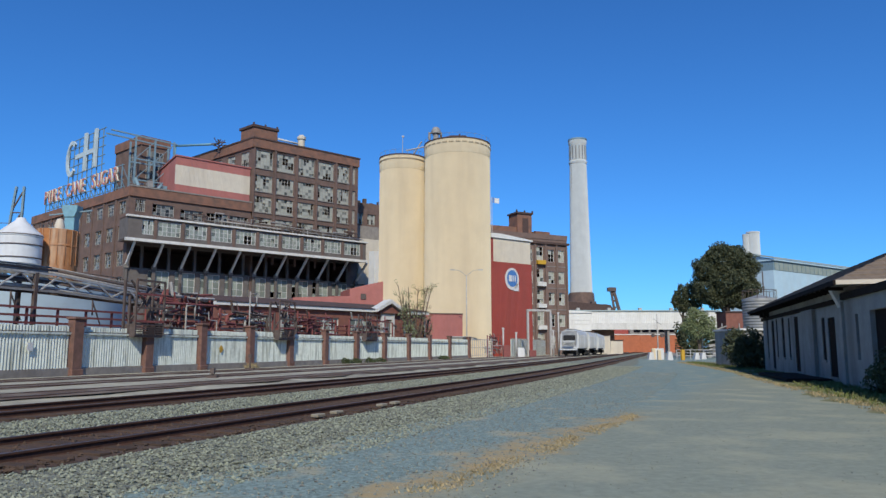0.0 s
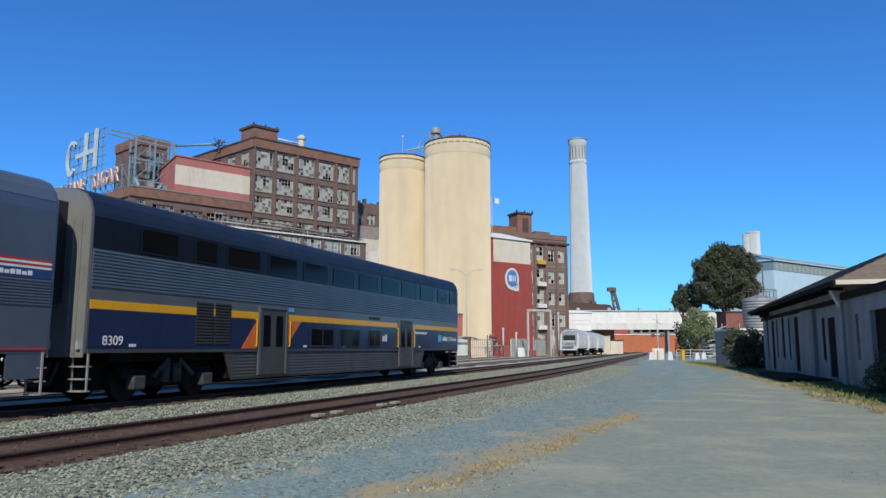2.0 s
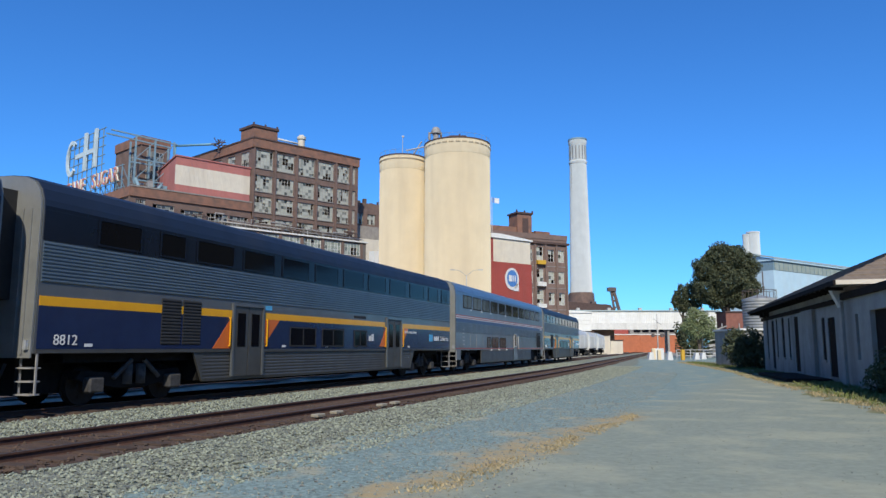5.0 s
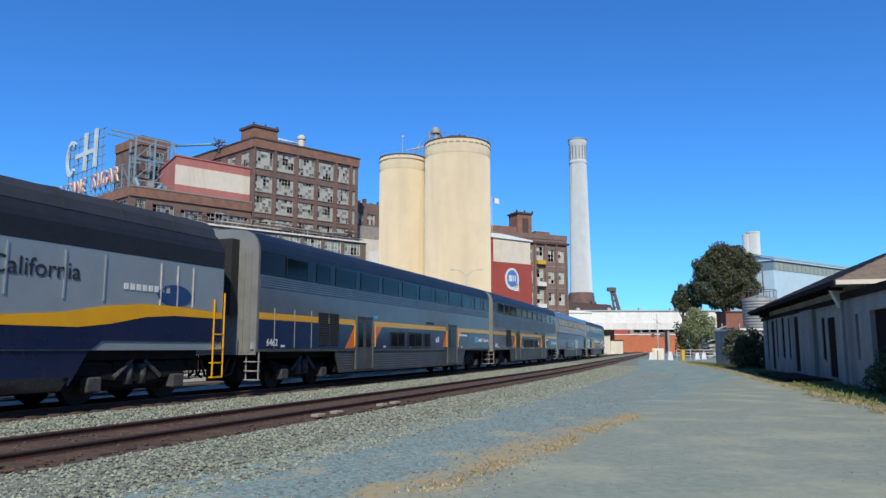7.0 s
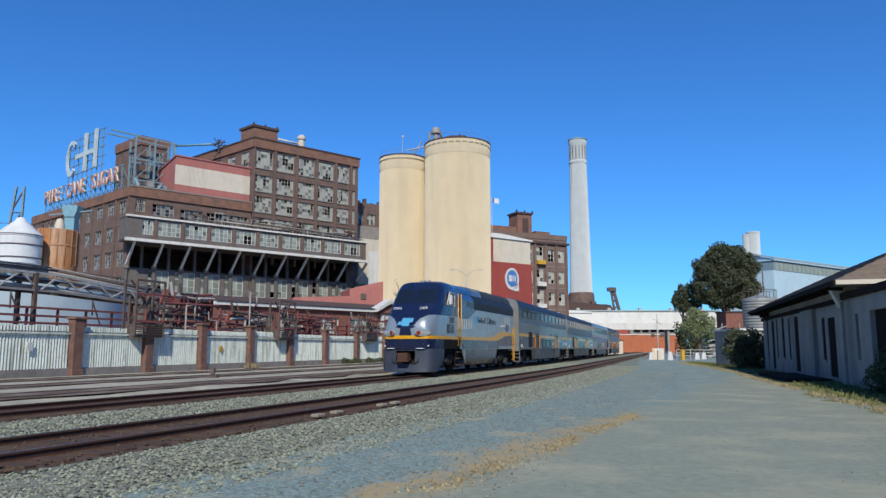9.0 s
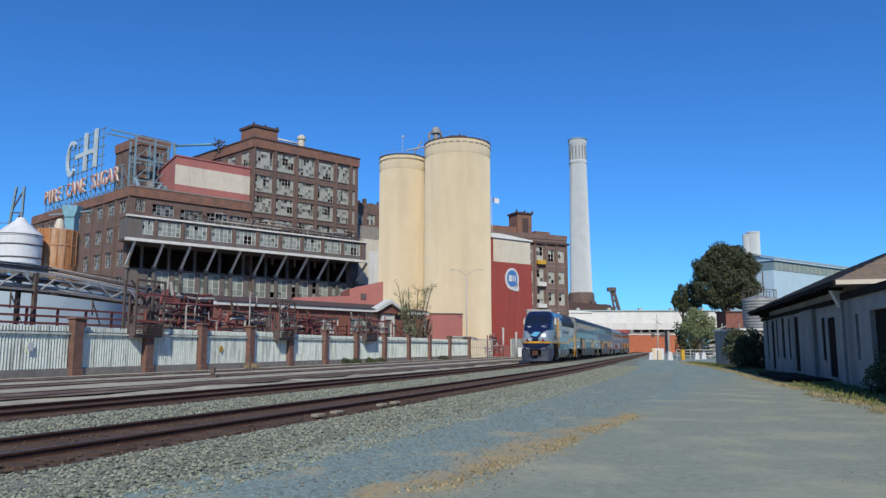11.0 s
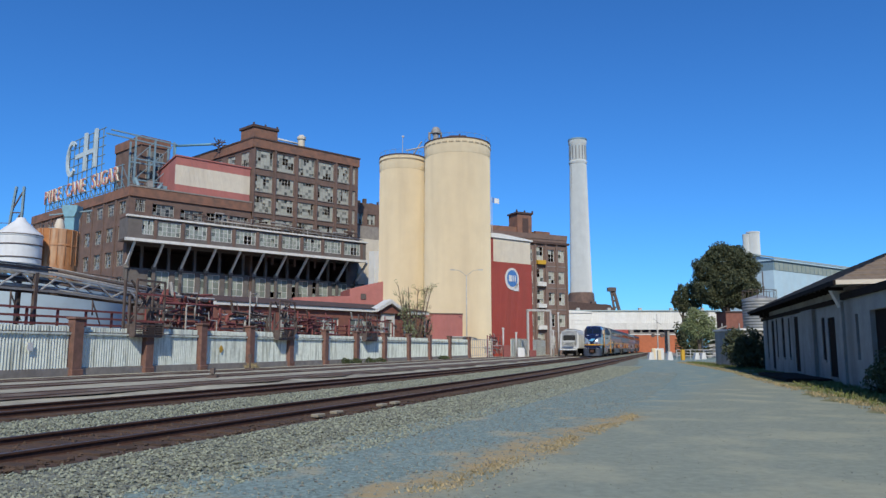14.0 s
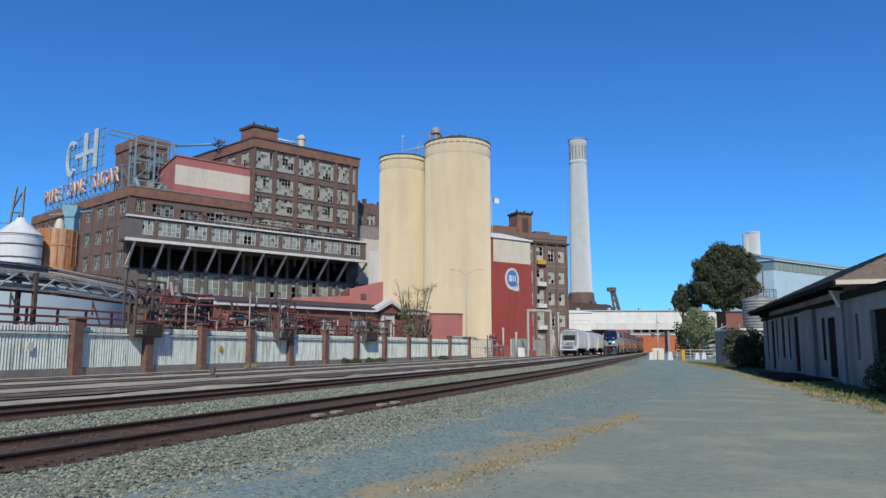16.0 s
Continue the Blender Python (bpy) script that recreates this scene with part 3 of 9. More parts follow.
def patch(name, pts, z, material, label, category, fray=0.35, seed=0, kind="structure"):
    """A flat area with a frayed edge; pts go round it."""
    out = []
    for (x0, y0), (x1, y1) in zip(pts, pts[1:] + pts[:1]):
        n = max(2, int(math.hypot(x1 - x0, y1 - y0) / 0.4))
        n = min(n, 60)
        for i in range(n):
            f = i / n
            x, y = x0 + (x1 - x0) * f, y0 + (y1 - y0) * f
            d = fray * noise.noise((x * 0.9 + seed, y * 0.9, seed)) + 0.4 * fray * noise.noise((x * 3.1, y * 3.1, seed))
            out.append((x + d, y + d * 0.6))
    bm = bmesh.new()
    bm.faces.new([bm.verts.new((x, y, z)) for x, y in out])
    bmesh.ops.triangulate(bm, faces=bm.faces)
    bmesh.ops.recalc_face_normals(bm, faces=bm.faces)
    if sum(f.normal.z for f in bm.faces) < 0:
        bmesh.ops.reverse_faces(bm, faces=bm.faces)
    me = bpy.data.meshes.new(name)
    bm.to_mesh(me)
    bm.free()
    me.materials.append(material)
    return tagged(new(name, me), label, category, kind=kind)


def hillside():
    """Unseen wooded slope, added right of and behind the camera to darken reflections and sky light."""
    verts, faces = [], []
    rows = [(125, -0.3), (150, 12), (185, 30), (240, 48), (340, 60), (600, 66)]
    n = 70
    for i in range(n + 1):
        a = radians(48 + 215 * i / n)
        for r, z in rows:
            k = 1 + 0.25 * noise.noise((i * 0.25, r * 0.01, 3))
            verts.append((r * math.sin(a), r * math.cos(a), z * k if z > 0 else z))
    w = len(rows)
    for i in range(n):
        for j in range(w - 1):
            b = i * w + j
            faces.append((b, b + 1, b + w + 1, b + w))
    me = bpy.data.meshes.new("backdrop")
    me.from_pydata(verts, [], faces)
    me.materials.append(M["hill"])
    return tagged(new("backdrop", me), "unseen dark wooded hillside added to darken reflections", "hillside", kind="structure")


ground_sheet()
hillside()
tagged(ribbon("yard", -16.8, -1.2, -0.165, -60, 260, 2.0, M["yard"], 6, 0.3), "pale dusty dirt between the sidings", "ground", kind="structure")
tagged(ribbon("siding_dirt", -16.6, -2.35, -0.045, -60, 150, 1.0, M["yard"], 16, 0.3, 0.11), "pale packed dirt flush with the siding rails", "ground", kind="structure")
tagged(ribbon("ballast_1", 2.6, 9.6, -0.155, -60, 300, 1.0, M["ballast_bed"], 8, 0.5, 0.05), "grey crushed-stone ballast under the main track", "ballast", kind="structure")
tagged(ribbon("ballast_2", -2.2, 3.0, -0.150, -60, 300, 1.0, M["ballast_bed"], 6, 0.3, 0.04), "grey crushed-stone ballast under the second track", "ballast", kind="structure")
for off_, nm_ in ((5.643, "track_bed_1"), (0.0, "track_bed_2"), ):
    w_ = 1.52
    tagged(ribbon(nm_, off_ - w_, off_ + w_, -0.128, -60, 300, 1.0, M["track_bed"], 4, 0.35, 0.03), "rust-brown grimy stone bed between the rails", "track bed", kind="structure")
for off_, nm_, w_ in ((-4.25, "track_bed_3", 1.25), (-8.7, "track_bed_4", 1.0), (-12.9, "track_bed_5", 0.9)):
    tagged(ribbon(nm_, off_ - w_, off_ + w_, -0.018, -60, 150 if off_ > -10 else 110, 1.0, M["siding_bed"], 4, 0.5, 0.02), "dark oily dirt round the siding rails", "track bed", kind="structure")
gravel_edge = [track_at(s, 9.2) for s in (-22, -14, -8, 0, 10, 20, 35, 50, 70)]
patch("road", [(p[0], p[1]) for p in gravel_edge] + [(26, 97), (45, 140), (60, 136), (42, 90), (36.0, 66), (30.0, 46), (27, 29), (25, 18.5), (24, 12.0), (24, -6.0), (-9.0, -6.0)],
      -0.145, M["road"], "worn grey gravel road with sandy and straw patches", "road", 0.45, 9)
patch("verge", [(9.6, 14.5), (10.8, 20.5), (14.0, 30), (18.6, 46), (20.5, 56), (25.5, 78), (31, 79), (24.5, 55), (21.0, 45), (17.5, 31), (15.2, 22), (14.8, 13)],
      -0.1415, M["turf"], "thin grass verge along the station wall", "verge", 0.7, 21)


# ---- tracks ----
RAIL_PROFILE = [(-0.07, -0.155), (0.07, -0.155), (0.07, -0.135), (0.012, -0.11), (0.012, -0.045), (0.036, -0.03), (0.036, -0.006), (-0.036, -0.006), (-0.036, -0.03), (-0.012, -0.045), (-0.012, -0.11), (-0.07, -0.135)]
HEAD_PROFILE = [(-0.036, -0.006), (0.036, -0.006), (0.032, 0.0), (-0.032, 0.0)]


def tie_mesh(name):
    bm = bmesh.new()
    vs = quad_box(bm, -1.3, -0.115, -0.26, 1.3, 0.115, -0.112)
    bmesh.ops.bevel(bm, geom=list(bm.edges), offset=0.012, segments=1, affect="EDGES")
    return finish(bm, name, M["tie"])


def track(name, off, s0, s1, label, near=None, buried=False):
    t = thing(name, label, "railway track", kind="structure")
    for side in (-0.755, 0.755):
        bm = bmesh.new()
        sweep(bm, off + side, RAIL_PROFILE, s0, s1, 2.0)
        r = part("rail", bm, M["rust_rail"], t, "rust-brown steel rail")
        bm = bmesh.new()
        sweep(bm, off + side, HEAD_PROFILE, s0, s1, 2.0)
        part("rail_head", bm, M["rail_head"], r, "worn rail head")
    if buried:
        return t, []
    rnd = random.Random(off)
    verts, faces = [], []
    s = s0
    singles = []
    while s < s1:
        ds, do, dr = rnd.uniform(-0.04, 0.04), rnd.uniform(-0.08, 0.08), rnd.uniform(-1.2, 1.2)
        x, y, h = track_at(s + ds, off + do)
        if near and near[0] <= s < near[1]:
            singles.append((x, y, -math.degrees(h) + dr))
        else:
            ca, sa = math.cos(-h + radians(dr)), math.sin(-h + radians(dr))
            b = len(verts)
            for z in (-0.26, -0.112):
                for ux, uy in ((-1.3, -0.115), (1.3, -0.115), (1.3, 0.115), (-1.3, 0.115)):
                    verts.append((x + ux * ca - uy * sa, y + ux * sa + uy * ca, z))
            faces += [tuple(b + i for i in q) for q in ((4, 5, 6, 7), (0, 1, 5, 4), (1, 2, 6, 5), (2, 3, 7, 6), (3, 0, 4, 7))]
        s += 0.56
    me = bpy.data.meshes.new("ties")
    me.from_pydata(verts, [], faces)
    me.materials.append(M["tie_joined"])
    o = new("ties", me)
    o.parent = t
    o["kind"] = "stuff"
    return t, singles


track_main, ties_main = track("track_1", 5.643, -40, 300, "rusty main-line track on dark wooden ties", near=(-14, 60))
track_second, ties_second = track("track_2", 0.0, -60, 300, "second main-line track on dark wooden ties", near=(-10, 40))
track("track_3", -4.25, -60, 300, "weathered siding rails sunk in dirt", buried=True)
track("track_4", -8.7, -60, 150, "old siding rails sunk in pale dirt", buried=True)
track("track_5", -12.9, -60, 110, "old siding rails sunk in dirt beside the fence", buried=True)

# loose bolts and plates beside the near rail
for s_, o_ in ((13.2, 6.9), (14.0, 6.88), (16.2, 6.9), (17.0, 6.88)):
    x_, y_, h_ = track_at(s_, o_)
    bm = bmesh.new()
    quad_box(bm, -0.09, -0.16, 0, 0.09, 0.16, 0.07)
    bmesh.ops.bevel(bm, geom=list(bm.edges), offset=0.015, segments=1, affect="EDGES")
    solid("tie_block", bm, M["sand_patch"], "pale wooden block lying on a tie", "block", pose(x_, y_, -0.112, 0, 0, -math.degrees(h_)), group="pale blocks by the rail")


# ---- fence along the yard ----
FENCE_A = Vector((-20.4, 33.7))
FENCE_D = Vector((0.3241, 0.9460))
FENCE_ANGLE = math.degrees(math.atan2(FENCE_D.y, FENCE_D.x))


def fence_pt(u, out=0.0):
    """A point u metres along the fence, out metres towards the tracks."""
    return FENCE_A.x + FENCE_D.x * u + FENCE_D.y * out, FENCE_A.y + FENCE_D.y * u - FENCE_D.x * out


def fence_matrix(u=0.0, out=0.0, z=0.0):
    x, y = fence_pt(u, out)
    return pose(x, y, z, 0, 0, FENCE_ANGLE)


fence = thing("fence", "whitewashed corrugated fence between rust-brown posts", "fence", fence_matrix())
post_us = [-14, -7.5, -2.0, 4.05, 9.3, 14.25, 19.7, 25.2, 31.0, 37.2, 43.8, 50.6, 57.5, 65.2, 73.9]
for i, u in enumerate(post_us):
    bm = bmesh.new()
    w = 0.32
    quad_box(bm, u - w, -0.34, -0.2, u + w, 0.14, 2.80)
    quad_box(bm, u - w - 0.07, -0.41, 2.80, u + w + 0.07, 0.21, 2.93)
    quad_box(bm, u - w - 0.06, -0.40, -0.2, u + w + 0.06, 0.20, 0.25)
    bmesh.ops.bevel(bm, geom=[e for e in bm.edges], offset=0.03, segments=1, affect="EDGES")
    part("post", bm, M["fence_post"], fence, "rust-brown square post")
for u0, u1 in zip(post_us, post_us[1:]):
    a, b = u0 + 0.34, u1 - 0.34
    rnd = random.Random(u0)
    top = 2.48 + rnd.uniform(-0.06, 0.08)
    n = int((b - a) / 0.17)
    bm = bmesh.new()
    prev = None
    for k in range(n * 2 + 1):
        u = a + (b - a) * k / (n * 2)
        y = -0.03 - (0.045 if k % 2 else 0.0)
        jag = top + rnd.uniform(-0.012, 0.012) - (0.18 if rnd.random() < 0.01 else 0)
        cur = [bm.verts.new((u, y, 0.30)), bm.verts.new((u, y, jag)), bm.verts.new((u, y + 0.012, 0.30)), bm.verts.new((u, y + 0.012, jag))]
        if prev:
            bm.faces.new((prev[0], cur[0], cur[1], prev[1]))
            bm.faces.new((prev[3], cur[3], cur[2], prev[2]))
            bm.faces.new((prev[1], cur[1], cur[3], prev[3]))
        prev = cur
    part("panel", bm, M["fence_white"], fence, "stained white corrugated panel")
    bm = bmesh.new()
    quad_box(bm, a, -0.15, 2.02, b, -0.10, 2.12)
    part("rail", bm, M["fence_white"], fence)
    bm = bmesh.new()
    quad_box(bm, a, -0.13, 2.13, b, -0.085, 2.17)
    part("ledge", bm, M["dark_steel"], fence, "dark ledge above the rail")
    bm = bmesh.new()
    quad_box(bm, a, -0.16, -0.2, b, 0.04, 0.32)
    part("plinth", bm, M["concrete"], fence, "low concrete plinth")


# red railing of the raised walk behind the fence
rail_red = thing("walkway_railing", "dark red steel railing on a raised walk", "railing", fence_matrix(-14, -3.2))
for z in (2.68, 3.07, 3.50):
    bm = bmesh.new()
    quad_box(bm, 0, -0.04, z - 0.06, 62, 0.04, z + 0.06)
    part("rail", bm, M["red_steel"], rail_red)
for i in range(32):
    bm = bmesh.new()
    quad_box(bm, i * 2.0 - 0.06, 0.04, -0.2, i * 2.0 + 0.06, 0.14, 3.54)
    part("post", bm, M["red_steel"], rail_red)
bm = bmesh.new()
quad_box(bm, 0, 0.15, 2.30, 62, 1.5, 2.42)
part("deck", bm, M["dark_steel"], rail_red)


def loading_frame(u, w, z0, z1, label):
    """A dark steel car-loading frame that leans over the fence."""
    t = thing("loading_frame", label, "loading frame", fence_matrix(u, 0.32), group="loading frames over the fence")
    for x in (-w / 2, w / 2):
        for y in (-0.45, 0.45):
            bm = bmesh.new()
            beam(bm, (x, y * 0.5, z0 + 0.1), (x, y * 0.5, z1 - (0.9 if y > 0 else 0.0)), 0.10)
            part("upright", bm, M["dark_steel"], t)
    bm = bmesh.new()
    quad_box(bm, -w / 2, -0.2, z0, w / 2, 0.5, z0 + 0.14)
    quad_box(bm, -w / 2, -0.2, z0 + 0.14, -w / 2 + 0.08, 0.5, z0 + 0.75)
    quad_box(bm, w / 2 - 0.08, -0.2, z0 + 0.14, w / 2, 0.5, z0 + 0.75)
    part("platform", bm, M["dark_steel"], t)
    for z in (z0 + 0.45, z0 + 0.75):
        bm = bmesh.new()
        rod(bm, (-w / 2, -0.2, z), (w / 2, -0.2, z), 0.035, n=6)
        part("handrail", bm, M["dark_steel"], t)
    for k in range(4):
        z = z0 + 0.9 + (z1 - z0 - 0.9) * k / 3
        bm = bmesh.new()
        beam(bm, (-w / 2, -0.22, z), (w / 2, -0.22, z), 0.12)
        part("crossbeam", bm, M["dark_steel"] if k % 2 else M["red_steel"], t)
    bm = bmesh.new()
    beam(bm, (-w / 2, 0.2, z0 + 0.9), (w / 2, 0.2, z1), 0.09)
    beam(bm, (w / 2, 0.22, z0 + 0.9), (-w / 2, 0.22, z1), 0.09)
    part("brace", bm, M["dark_steel"], t)
    bm = bmesh.new()
    rod(bm, (0.15, 0.0, z0 + 0.4), (0.1, 0.05, z1 - 0.4), 0.09, 0.15, n=10)
    part("spout", bm, M["dark_steel"], t, "dark loading spout")
    for k in range(5):
        bm = bmesh.new()
        quad_box(bm, -w / 2 + 0.1, -0.26, z0 + 0.15 + k * 0.13, w / 2 - 0.1, -0.21, z0 + 0.21 + k * 0.13)
        part("slat", bm, M["dark_steel"], t)
    # legs that carry the frame down behind the fence
    for x in (-w / 2, w / 2):
        bm = bmesh.new()
        beam(bm, (x, 0.62, -0.2), (x, 0.62, z1), 0.12)
        part("leg", bm, M["dark_steel"], t)
    return t


loading_frame(8.9, 2.3, 1.95, 5.2, "dark rusty loading frame with a spout over the fence")
loading_frame(24.0, 2.2, 1.95, 4.9, "dark steel loading frame with a pale pipe bend")
loading_frame(39.8, 2.5, 2.0, 4.6, "brown loading frame beside the white pediment")


# pipe bridge along the fence
def truss_bridge():
    t = thing("pipe_bridge", "pale rusty lattice pipe bridge behind the fence", "pipe bridge", fence_matrix(0, -4.0))
    u0, u1 = -16.0, 15.0

    def zz(u):
        return 5.4 - max(0.0, u - 7.0) * 0.09
    for y in (-0.6, 0.6):
        for dz, w in ((0.0, 0.12), (-0.95, 0.12)):
            bm = bmesh.new()
            beam(bm, (u0, y, zz(u0) + dz), (6, y, zz(6) + dz), w)
            beam(bm, (6, y, zz(6) + dz), (u1, y, zz(u1) + dz * 0.6), w)
            part("chord", bm, M["steel"] if dz else M["pale_steel"], t)
        k = 0
        u = u0
        while u < u1 - 1.0:
            bm = bmesh.new()
            a, b = (0.0, -0.95) if k % 2 else (-0.95, 0.0)
            f = 1.0 if u < 6 else 0.75
            beam(bm, (u, y, zz(u) + a * f), (u + 1.3, y, zz(u + 1.3) + b * f), 0.08)
            part("diagonal", bm, M["pale_steel"], t)
            u += 1.3
            k += 1
    for i, (y, z, r, mm) in enumerate(((-0.3, -0.75, 0.10, "pale_steel"), (0.05, -0.8, 0.11, "steel"), (0.35, -0.7, 0.13, "pale_steel"), (-0.1, -0.35, 0.08, "dark_steel"), (0.3, 0.2, 0.12, "steel"), (-0.45, 0.25, 0.07, "dark_steel"), (0.5, -0.2, 0.06, "pale_steel"), (-0.5, -0.5, 0.05, "dark_steel"), (0.1, -1.0, 0.08, "dark_steel"), (0.0, 0.45, 0.05, "steel"))):
        bm = bmesh.new()
        rod(bm, (u0, y, zz(u0) + z), (6, y, zz(6) + z), r, n=10)
        rod(bm, (6, y, zz(6) + z), (u1 + i * 0.5, y, zz(u1) + z * 0.7), r, n=10)
        part("pipe", bm, M[mm], t)
    for u in (-12, -3.5, 4.5, 13.0):
        for y in (-0.6, 0.6):
            bm = bmesh.new()
            beam(bm, (u, y, -0.2), (u, y, zz(u)), 0.2)
            part("column", bm, M["dark_steel"], t)
    for u in (-9, -4, 1, 3.0, 8.5, 11.0):
        bm = bmesh.new()
        rod(bm, (u, -0.65, zz(u) - 1.1), (u - 0.02, -0.7, zz(u) - 2.0), 0.05, n=6)
        beam(bm, (u, -0.65, zz(u) - 1.2), (u + 0.7, -0.65, zz(u) - 2.6), 0.06)
        part("hanger", bm, M["dark_steel"], t)
    return t


truss_bridge()


# ---- main brick refinery ----
D_ANG = math.degrees(math.atan2(0.66107, 0.75032))
DX, DY = 0.75032, 0.66107
C1 = (-37.71, 140.0)


def main_pt(u, inward=0.0):
    return C1[0] + DX * u - DY * inward, C1[1] + DY * u + DX * inward


L_ANG = math.degrees(math.atan2(-0.6614, 0.7500))
tall = thing("brick_refinery", "tall brown brick refinery block with broken multi-pane windows", "factory building", pose(C1[0], C1[1], -0.2))
cols = [(0.25, 3.95), (5.05, 4.0), (10.0, 3.95), (14.8, 3.95), (19.65, 3.1), (23.6, 0.8)]
rows = [(37.15, 3.7), (32.4, 3.3), (28.2, 3.2), (23.9, 3.2)]
wins = [(u, z + 0.2, w, h) for u, w in cols for z, h in rows]
front = facade(tall, C1, D_ANG, 0, 25.1, 19.9, 43.0, wins, M["brick"], nx=6, nz=5, base=C1)
# projecting piers, sills and the banded parapet
for u in (0.0, 4.45, 9.45, 14.25, 19.05, 22.95):
    wall_box(tall, "pier", front, u + (-0.02 if u == 0 else 0), -0.22, 18.0, u + (0.22 if u == 0 else 0.5), -0.01, 41.4, M["brick"])
for z, h in rows:
    for u, w in cols[:5]:
        wall_box(tall, "sill", front, u - 0.05, -0.16, z + 0.02, u + w + 0.05, -0.01, z + 0.2, M["concrete"])
wall_box(tall, "parapet_band", front, -0.15, -0.30, 41.45, 25.25, -0.01, 43.2, M["brick_band"], "orange brick parapet band")
wall_box(tall, "coping", front, -0.3, -0.42, 43.2, 25.4, 0.6, 43.5, M["dark_roof"])
# side wall towards the back
lw = [(-1.8 - 2.9 - k * 5.0, 37.3, 2.9, 3.6) for k in range(6)] + [(-1.8 - 2.9 - k * 5.0, 32.5, 2.9, 3.2) for k in range(6)]
side = facade(tall, C1, L_ANG, -36, 0, 0, 43.0, lw, M["brick"], nx=4, nz=5, base=C1)
wall_box(tall, "parapet_band", side, -36, -0.30, 41.45, 0.1, -0.01, 43.2, M["brick_band"])
wall_box(tall, "coping", side, -36, -0.42, 43.2, 0.28, 0.6, 43.5, M["dark_roof"])
back_r = main_pt(25.1)
bm = bmesh.new()
p3 = (C1[0] - 0.75 * 36, C1[1] + 0.6614 * 36)
p2 = (back_r[0] - 0.75 * 36, back_r[1] + 0.6614 * 36)
e_in = 0.3
prism(bm, [(0 - 0.0, 0.6), (back_r[0] - C1[0] - 0.5, back_r[1] - C1[1] + 0.2), (p2[0] - C1[0] - 0.5, p2[1] - C1[1]), (p3[0] - C1[0] + 0.6, p3[1] - C1[1])], "z", 42.0, 42.4)
part("roof", bm, M["dark_roof"], tall)
bm = bmesh.new()
prism(bm, [(back_r[0] - C1[0], back_r[1] - C1[1]), (back_r[0] - C1[0] - 0.4, back_r[1] - C1[1] + 0.4), (p2[0] - C1[0] - 0.4, p2[1] - C1[1]), (p2[0] - C1[0], p2[1] - C1[1])], "z", 0, 43.2)
part("wall", bm, M["brick"], tall)
# added dark floors and backing: the unlit inside seen through missing panes
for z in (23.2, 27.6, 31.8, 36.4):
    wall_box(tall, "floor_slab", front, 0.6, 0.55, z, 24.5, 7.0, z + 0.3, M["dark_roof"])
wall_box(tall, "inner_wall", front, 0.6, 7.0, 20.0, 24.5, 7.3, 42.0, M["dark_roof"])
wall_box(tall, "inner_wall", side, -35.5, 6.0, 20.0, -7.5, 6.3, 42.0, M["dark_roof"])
# stair head
ph = pose(*[a - b for a, b in zip(main_pt(1.2, 3.0), C1)], 0, 0, 0, D_ANG)
bm = bmesh.new()
prism(bm, [(0, 0), (5.4, 0), (5.4 - 0.5, 4.6), (-0.6, 4.6)], "z", 42.3, 46.6)
part("stair_head", bm, M["brick_band"], tall, m=ph)
bm = bmesh.new()
prism(bm, [(-0.25, -0.25), (5.65, -0.25), (5.2, 4.9), (-0.9, 4.9)], "z", 46.6, 47.1)
part("stair_head_coping", bm, M["dark_roof"], tall, m=ph)
for u in (0.0, 2.6, 5.3):
    bm = bmesh.new()
    quad_box(bm, u - 0.15, -0.1, 47.1, u + 0.15, 0.2, 47.55)
    part("finial", bm, M["dark_roof"], tall, m=ph)
# roof pipes, vent and low clutter
vent = pose(*[a - b for a, b in zip(main_pt(12.3, 3.0), C1)], 0)
bm = bmesh.new()
lathe(bm, [(0.75, 42.3), (0.75, 45.9), (0.95, 45.95), (0.95, 46.5), (0.5, 46.9)], 20)
part("roof_vent", bm, M["beige_metal"], tall, "cream roof ventilator", vent)
bm = bmesh.new()
a_, b_ = main_pt(6.6, 3.5), main_pt(11.6, 3.2)
rod(bm, (a_[0] - C1[0], a_[1] - C1[1], 45.2), (b_[0] - C1[0], b_[1] - C1[1], 45.0), 0.22, n=8)
part("roof_pipe", bm, M["white"], tall)
for u in (7.6, 9.2, 14.0, 16.5, 18.0, 19.5):
    bm = bmesh.new()
    q_ = main_pt(u, 2.5)
    quad_box(bm, q_[0] - C1[0] - 0.5, q_[1] - C1[1] - 0.5, 42.4, q_[0] - C1[0] + 0.6, q_[1] - C1[1] + 0.5, 43.9 + 0.5 * (u % 1))
    part("roof_unit", bm, M["blue_steel"] if int(u) % 2 else M["dark_steel"], tall)
bm = bmesh.new()
rod(bm, (-9.4, 7.0, 42.4), (-9.4, 7.0, 45.0), 0.09, n=6)
for k in range(14):
    a = k * 2.4
    rod(bm, (-9.4, 7.0, 43.0 + k * 0.1), (-9.4 + 1.6 * math.cos(a), 7.0 + 1.2 * math.sin(a), 43.9 + (k % 4) * 0.4), 0.1, n=5)
part("roof_framework", bm, M["dark_steel"], tall)
bm = bmesh.new()
s_ = [(-22, 16, 42.4), (-22, 16, 46.2), (-10.6, 8.0, 44.3)]
for a_, b_ in zip(s_, s_[1:]):
    rod(bm, a_, b_, 0.25, n=8)
part("roof_pipe", bm, M["teal"], tall, "pale blue roof pipe")

